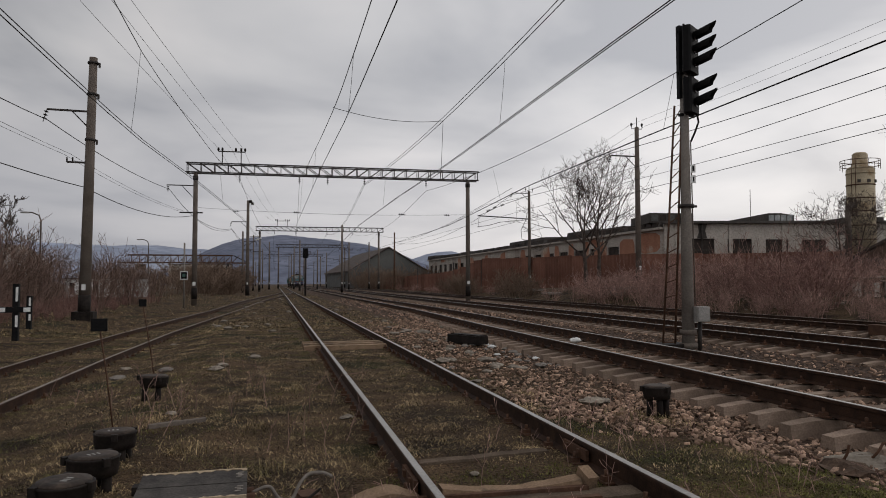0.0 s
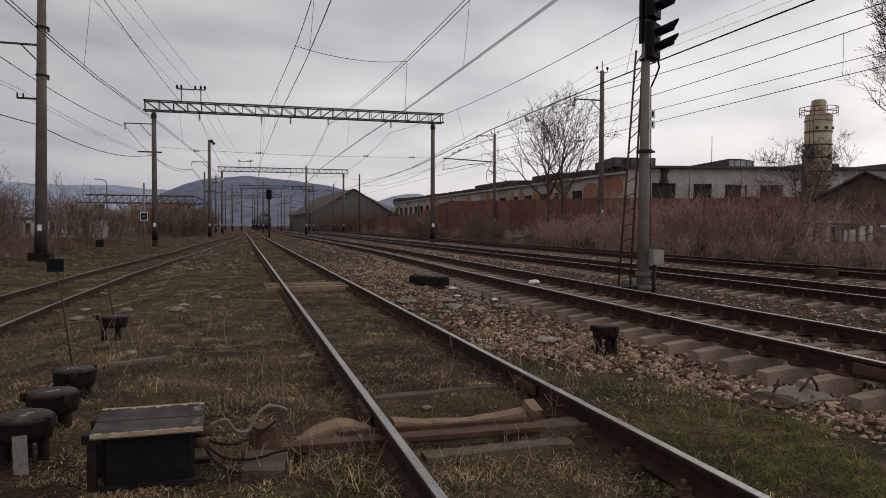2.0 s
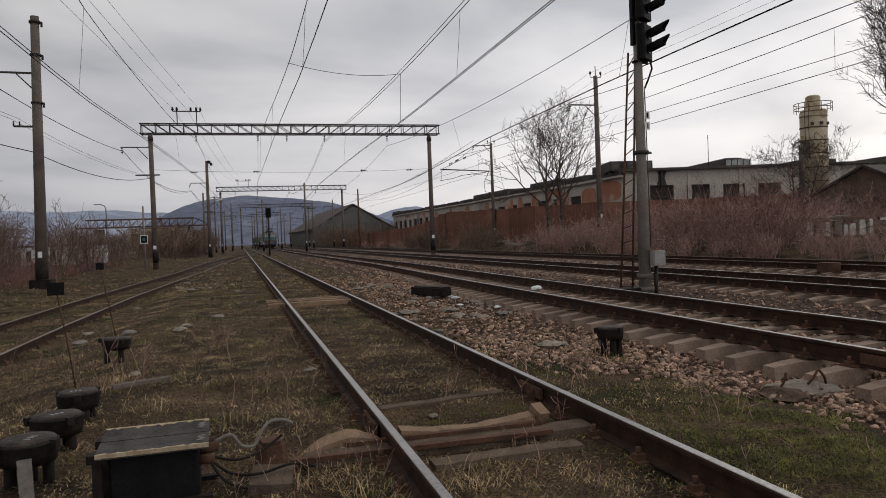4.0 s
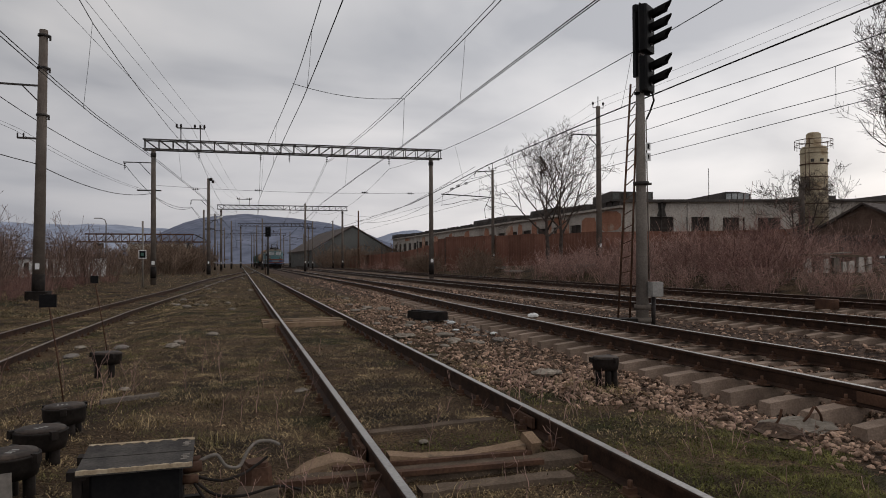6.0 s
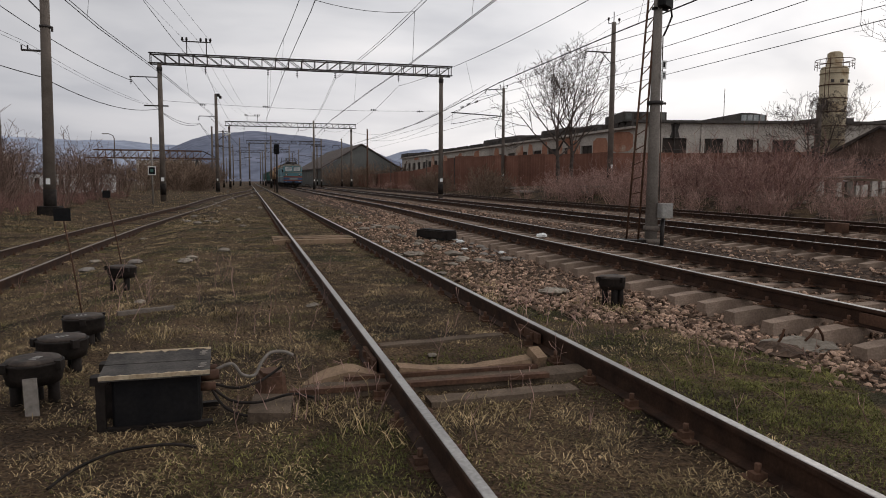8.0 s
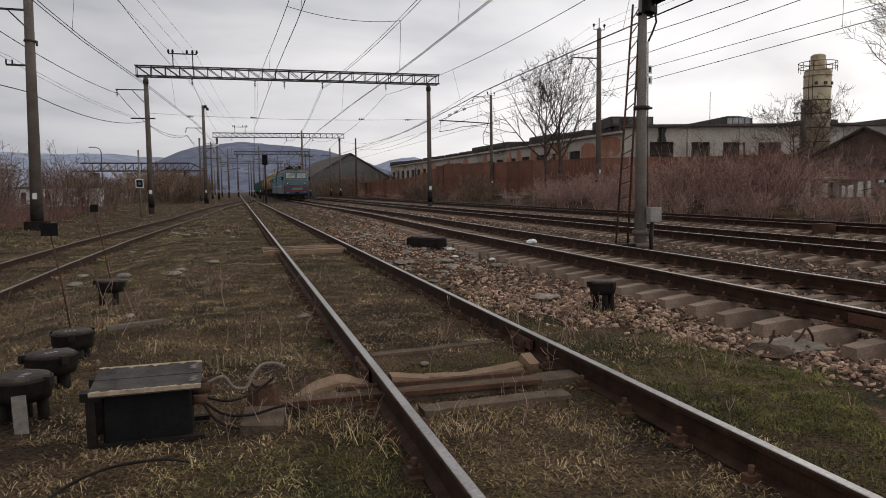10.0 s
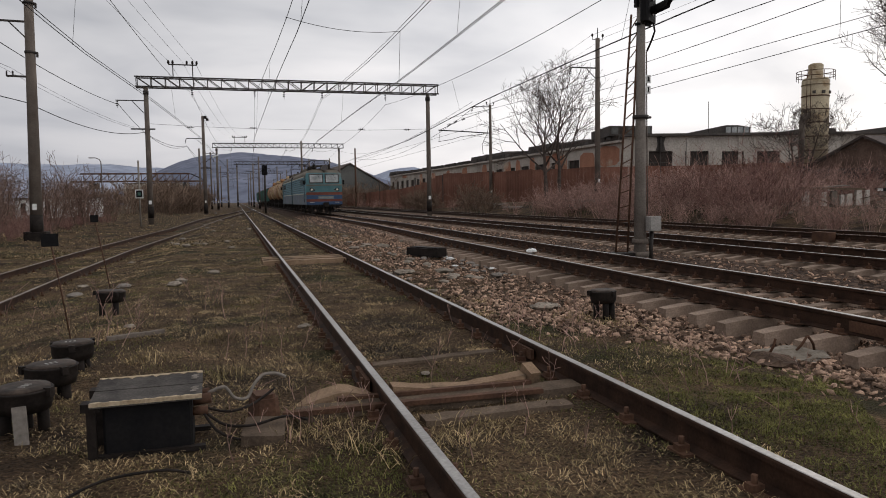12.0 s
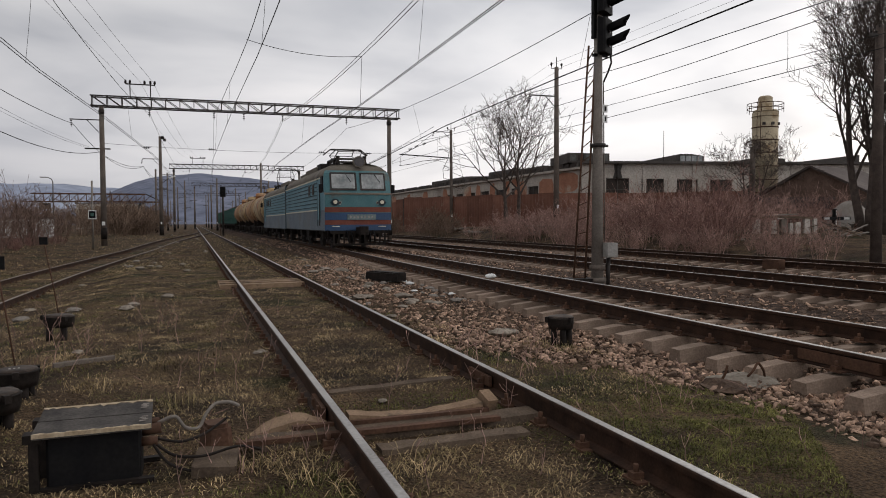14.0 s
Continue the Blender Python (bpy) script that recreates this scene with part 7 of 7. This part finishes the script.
tree(25.6, 56.0, 9.4, 6.3, 3, "bare spreading walnut tree before the factory", trunks=2, upright=0.42, first=0.3, kids=5, limbs=13, thin=0.011, girth=0.021, apart=0.75, stout=0.66)
tree(32.2, 27.2, 13.8, 5.2, 9, "tall bare tree with upright dark limbs", trunks=4, upright=1.0, first=0.2, limbs=13, girth=0.017, kids=6, thin=0.008)
tree(36.0, 26.0, 13.0, 3.4, 10, "tall bare tree with upright dark limbs", trunks=3, upright=1.0, first=0.2, limbs=12, girth=0.016, kids=6, thin=0.008)
tree(38.4, 42.8, 6.2, 3.5, 15, "low spreading bare tree beside the silo", trunks=2, upright=0.3, first=0.36, kids=5, limbs=14, girth=0.02, thin=0.009)
tree(-30, 44, 7.5, 3.6, 21, "slim bare tree among bushes", upright=0.5)
tree(-16, 47, 6.4, 2.8, 23, "slim bare young tree among bushes", upright=0.6, limbs=8)


def scatter(count, area, seed, keep):
    """Random places in an area, denser towards the camera."""
    rng = np.random.default_rng(seed)
    x = rng.uniform(area[0], area[1], count)
    y = area[2] + (area[3] - area[2]) * rng.random(count) ** 1.7
    ok = keep(x, y, rng)
    return x[ok], y[ok], rng


def patch_noise(x, y, f, seed):
    return np.array([noise.noise((a * f, b * f, seed)) for a, b in zip(x, y)])


def blade_mesh(name, x, y, z, rng, length, width, droop, material, label, swirl=None):
    n = len(x)
    az = rng.uniform(0, 2 * np.pi, n) if swirl is None else swirl + rng.normal(0, 0.7, n)
    L = length[0] + (length[1] - length[0]) * rng.random(n) ** 2
    w = width * rng.uniform(0.6, 1.3, n)
    lean = rng.uniform(droop[0], droop[1], n)
    dx, dy = np.cos(az), np.sin(az)
    px, py = -dy * w / 2, dx * w / 2
    v = np.zeros((n, 5, 3))
    v[:, 0] = np.stack([x + px, y + py, z], 1)
    v[:, 1] = np.stack([x - px, y - py, z], 1)
    mx, mz = np.sin(lean * 0.6) * L * 0.55, np.cos(lean * 0.6) * L * 0.55
    v[:, 2] = np.stack([x + dx * mx - px * 0.8, y + dy * mx - py * 0.8, z + mz], 1)
    v[:, 3] = np.stack([x + dx * mx + px * 0.8, y + dy * mx + py * 0.8, z + mz], 1)
    tx, tz = mx + np.sin(lean * 1.25) * L * 0.5, mz + np.cos(lean * 1.25) * L * 0.5
    v[:, 4] = np.stack([x + dx * tx, y + dy * tx, np.maximum(z + tz, z + 0.006)], 1)
    base = np.arange(n)[:, None] * 5
    loops = np.concatenate([base + [0, 1, 2, 3], base + [3, 2, 4]], 1).ravel()
    starts = (np.arange(n)[:, None] * 7 + [0, 4]).ravel()
    totals = np.tile([4, 3], n)
    me = bpy.data.meshes.new(name)
    me.vertices.add(n * 5)
    me.vertices.foreach_set("co", v.ravel())
    me.loops.add(n * 7)
    me.loops.foreach_set("vertex_index", loops.astype(np.int32))
    me.polygons.add(n * 2)
    me.polygons.foreach_set("loop_start", starts.astype(np.int32))
    me.polygons.foreach_set("loop_total", totals.astype(np.int32))
    me.update()
    me.validate()
    me.materials.append(MAT[material])
    tagged(new(name, me), label, "grass", kind="stuff")


MAT["straw"] = surface("straw_grass", (0.085, 0.066, 0.028), (0.53, 0.39, 0.22), 0.9, 0, 2.2, 8, 0, spread=0.8, c=(0.13, 0.118, 0.046))
MAT["green"] = surface("green_grass", (0.062, 0.066, 0.019), (0.19, 0.178, 0.058), 0.85, 0, 4.0, 8, 0, spread=0.4)
MAT["litter"] = surface("dead_litter", (0.055, 0.042, 0.03), (0.10, 0.075, 0.05), 0.95, 0, 1.2, 8, 0, spread=0.4)


def near_rail(x):
    return (np.abs(x - X_A + HALF) < 0.09) | (np.abs(x - X_A - HALF) < 0.09)


def ballast_edge(y):
    """Where the stones begin, right of the near track."""
    return 3.15 + np.clip((8.5 - y) * 0.42, -0.15, 1.75) + 0.25 * np.sin(y * 1.3) * 0.6


def ground_arr(x, y):
    return np.array([ground_z(a, b) for a, b in zip(x, y)]) + 0.035 * patch_noise(x, y, 0.9, 0) + 0.018 * patch_noise(x, y, 2.7, 4) - 0.012


def grow_grass():
    def keep(x, y, rng):
        edge = ballast_edge(y)
        box_free = ~((np.abs(x + 0.56) < 0.28) & (np.abs(y - 4.75) < 0.2))
        return (x < edge + rng.normal(0, 0.18, len(x))) & ~near_rail(x) & box_free & (np.abs(x) < 1.2 + y * 0.75)
    # tussocks: each has its own place, size and way in which it lies
    cx, cy, rng = scatter(26000, (-9, 5.2, 1.2, 30), 4, lambda p, q, g: np.abs(p) < 1.6 + q * 0.75)
    soil = patch_noise(cx, cy, 1.1, 31) + 0.75 * patch_noise(cx, cy, 3.4, 12) + 0.5 * np.exp(-((cx - 0.1) ** 2) / 0.8 - ((cy - 3.9) ** 2) / 0.6)
    cx, cy, soil = cx[soil > -0.40], cy[soil > -0.40], soil[soil > -0.40]
    pick = rng.integers(0, len(cx), 430000)
    wide = rng.uniform(0.03, 0.10, len(cx))[pick]
    ox, oy = rng.normal(0, 1, len(pick)) * wide, rng.normal(0, 1, len(pick)) * wide
    x, y = cx[pick] + ox, cy[pick] + oy
    swirl = np.where(rng.random(len(pick)) < 0.55, np.arctan2(oy, ox), rng.uniform(0, 2 * np.pi, len(cx))[pick])
    ok = keep(x, y, rng) & (y > 0.9)
    x, y, swirl, pick = x[ok], y[ok], swirl[ok], pick[ok]
    z = ground_arr(x, y)
    tone = patch_noise(cx, cy, 0.8, 9) + 0.5 * patch_noise(cx, cy, 2.3, 2)
    lush = (tone + 1.0 * np.exp(-((cx - 3.7) ** 2) / 1.5 - ((cy - 4.4) ** 2) / 3.5) + 0.25 * np.exp(-((cx - 0.1) ** 2) / 0.5 - ((cy - 4.0) ** 2) / 0.3))[pick]
    g = lush + rng.normal(0, 0.1, len(x)) > 0.34
    b = ~g & (rng.random(len(x)) < 0.16 - 0.4 * soil[pick])
    s = ~g & ~b
    blade_mesh("straw_grass", x[s], y[s], z[s], rng, (0.018, 0.09), 0.0043, (1.3, 1.85), "straw", "short matted straw-coloured winter grass", swirl[s])
    blade_mesh("green_grass", x[g], y[g], z[g], rng, (0.015, 0.05), 0.0052, (0.6, 1.6), "green", "short green grass in patches", swirl[g])
    blade_mesh("dead_litter", x[b], y[b], z[b], rng, (0.03, 0.13), 0.006, (1.1, 1.6), "litter", "dark dead stalks and leaf litter", swirl[b])
    # the two dense green patches
    n = 46000
    gx = np.concatenate([rng.normal(4.0, 0.72, n), rng.normal(0.15, 0.5, n // 14)])
    gy = np.concatenate([rng.normal(4.2, 1.05, n), rng.normal(3.75, 0.3, n // 14)])
    ok = keep(gx, gy, rng) & (gy > 1.5) & (gx > -1) & (patch_noise(gx, gy, 2.2, 17) + 0.5 * patch_noise(gx, gy, 6.0, 3) > -0.28) & (np.abs(gx - X_A) > 0.9)
    gx, gy = gx[ok], gy[ok]
    blade_mesh("green_grass", gx, gy, ground_arr(gx, gy), rng, (0.012, 0.045), 0.005, (0.7, 1.6), "green", "dense short green grass beside the track")
    # coarser grass further down the yard
    fx, fy, rng = scatter(60000, (-13, 5.2, 26, 95), 41, lambda p, q, g: p < 4.4 + 0.4 * g.random(len(p)))
    thin_out = patch_noise(fx, fy, 0.35, 21) + 0.6 * patch_noise(fx, fy, 1.3, 5) > -0.25
    fx, fy = fx[thin_out], fy[thin_out]
    siding = np.interp(fy, [q[1] for q in LINE_L], [q[0] for q in LINE_L])
    clear = ~near_rail(fx) & (np.abs(np.abs(fx - siding) - HALF) > 0.09) & ((np.abs(fx - siding) > 0.75) | (rng.random(len(fx)) < 0.25))
    fx, fy = fx[clear], fy[clear]
    fz = ground_arr(fx, fy)
    dull = rng.random(len(fx)) < 0.3
    blade_mesh("straw_grass", fx[~dull], fy[~dull], fz[~dull], rng, (0.05, 0.20), 0.014, (1.1, 1.75), "straw", "dry winter grass down the yard")
    blade_mesh("dead_litter", fx[dull], fy[dull], fz[dull], rng, (0.06, 0.26), 0.018, (1.1, 1.7), "litter", "dark dead stalks down the yard")
    # taller tufts
    tx = [4.05, 4.2, 3.9, 4.35, 0.55, 0.35, 0.6, 0.75, -0.9, 1.3, -1.4, 2.9, -0.3, 0.2, 3.2, -2.2, 0.9, 1.5, -0.2]
    ty = [7.5, 7.8, 8.0, 7.4, 5.0, 4.6, 4.3, 6.4, 7.3, 4.2, 9.0, 8.6, 8.2, 11, 9.6, 8.2, 4.0, 4.4, 6.3]
    xs = np.concatenate([rng.normal(a, 0.13, 130) for a in tx])
    yy = np.concatenate([rng.normal(a, 0.13, 130) for a in ty])
    ok = ~near_rail(xs)
    blade_mesh("tall_grass", xs[ok], yy[ok], ground_arr(xs[ok], yy[ok]), rng, (0.06, 0.20), 0.005, (0.8, 1.55), "straw", "taller dry grass tufts")


grow_grass()


def dry_stalks():
    """Thin dead weed stalks standing in the grass."""
    rng = random.Random(31)
    s = Shape()
    for cx, cy, n, spread, h in ((3.0, 6.6, 26, 0.45, 0.34), (3.3, 5.2, 14, 0.5, 0.3), (3.6, 7.6, 16, 0.4, 0.3), (-1.4, 8.9, 16, 0.35, 0.42), (0.45, 4.8, 22, 0.3, 0.26), (0.1, 7.4, 10, 0.6, 0.4), (-0.6, 9.4, 12, 0.7, 0.45), (1.6, 4.9, 14, 0.5, 0.2), (3.1, 9.4, 12, 0.4, 0.3), (3.7, 3.9, 6, 0.6, 0.3), (-3.0, 12.0, 16, 1.0, 0.4), (0.2, 13.5, 16, 1.4, 0.4)):
        for _ in range(n):
            x, y = rng.gauss(cx, spread), rng.gauss(cy, spread)
            if abs(abs(x - X_A) - HALF) < 0.1:
                continue
            twig_tubes(s, (x, y, ground_z(x, y) - 0.02), (rng.uniform(-0.4, 0.4), rng.uniform(-0.4, 0.4), 1), h * rng.uniform(0.5, 1.2), 0.004, rng, 1, 2, 0.3, 0.05, 3, 0.002)
    solo("dry_weeds", s, "twig_red", "thin dry weed stalks standing in the grass", "weeds", kind="stuff")


dry_stalks()


def lay_ballast():
    """Loose angular stones beside and between the main tracks."""
    rng = np.random.default_rng(8)
    n1 = 46000
    x = rng.uniform(2.9, 7.9, n1)
    y = 3.0 + 27 * rng.random(n1) ** 1.5
    ok = x > ballast_edge(y) + rng.normal(0, 0.22, n1)
    x2 = rng.uniform(7.9, 19.2, 12000)
    y2 = 5 + 25 * rng.random(12000) ** 1.2
    ok &= (y < 9 + 2 * rng.random(n1)) | (x > 5.0 + 0.3 * rng.random(n1)) | (rng.random(n1) < 0.38)
    x3 = 5.0 + 14.0 * rng.random(9000)
    y3 = 30 + 40 * rng.random(9000) ** 1.4
    x, y = np.concatenate([x[ok], x2, x3]), np.concatenate([y[ok], y2, y3])
    n = len(x)
    z = ground_arr(x, y) + rng.uniform(-0.012, 0.03, n)
    size = rng.uniform(0.026, 0.064, n) * np.where(x > 7.9, 1.1, 1.0) * np.where(y > 30, 1.5, 1.0)
    cube = np.array([[-1, -1, -1], [1, -1, -1], [1, 1, -1], [-1, 1, -1], [-1, -1, 1], [1, -1, 1], [1, 1, 1], [-1, 1, 1]], float)
    v = cube[None] * rng.uniform(0.5, 1.0, (n, 8, 3)) * rng.uniform(0.45, 1.0, (n, 1, 3)) * np.array([1.35, 1.0, 0.5])
    q = rng.normal(size=(n, 4)) * np.array([1.0, 0.28, 0.28, 1.0])
    q /= np.linalg.norm(q, axis=1, keepdims=True)
    w, a, b, c = q.T
    R = np.stack([np.stack([1 - 2 * (b * b + c * c), 2 * (a * b - c * w), 2 * (a * c + b * w)], 1), np.stack([2 * (a * b + c * w), 1 - 2 * (a * a + c * c), 2 * (b * c - a * w)], 1), np.stack([2 * (a * c - b * w), 2 * (b * c + a * w), 1 - 2 * (a * a + b * b)], 1)], 1)
    v = np.einsum("nij,nkj->nki", R, v) * size[:, None, None] * 0.72
    v += np.stack([x, y, z], 1)[:, None]
    quads = np.array([[4, 5, 6, 7], [0, 1, 5, 4], [1, 2, 6, 5], [2, 3, 7, 6], [3, 0, 4, 7]])
    loops = (np.arange(n)[:, None, None] * 8 + quads[None]).ravel()
    me = bpy.data.meshes.new("ballast_stones")
    me.vertices.add(n * 8)
    me.vertices.foreach_set("co", v.ravel())
    me.loops.add(n * 20)
    me.loops.foreach_set("vertex_index", loops.astype(np.int32))
    me.polygons.add(n * 5)
    me.polygons.foreach_set("loop_start", (np.arange(n * 5) * 4).astype(np.int32))
    me.polygons.foreach_set("loop_total", np.full(n * 5, 4, np.int32))
    me.update()
    me.validate()
    me.materials.append(MAT["stone"])
    tagged(new("ballast_stones", me), "loose angular brown ballast stones along the tracks", "ballast", kind="stuff")


lay_ballast()


motions()
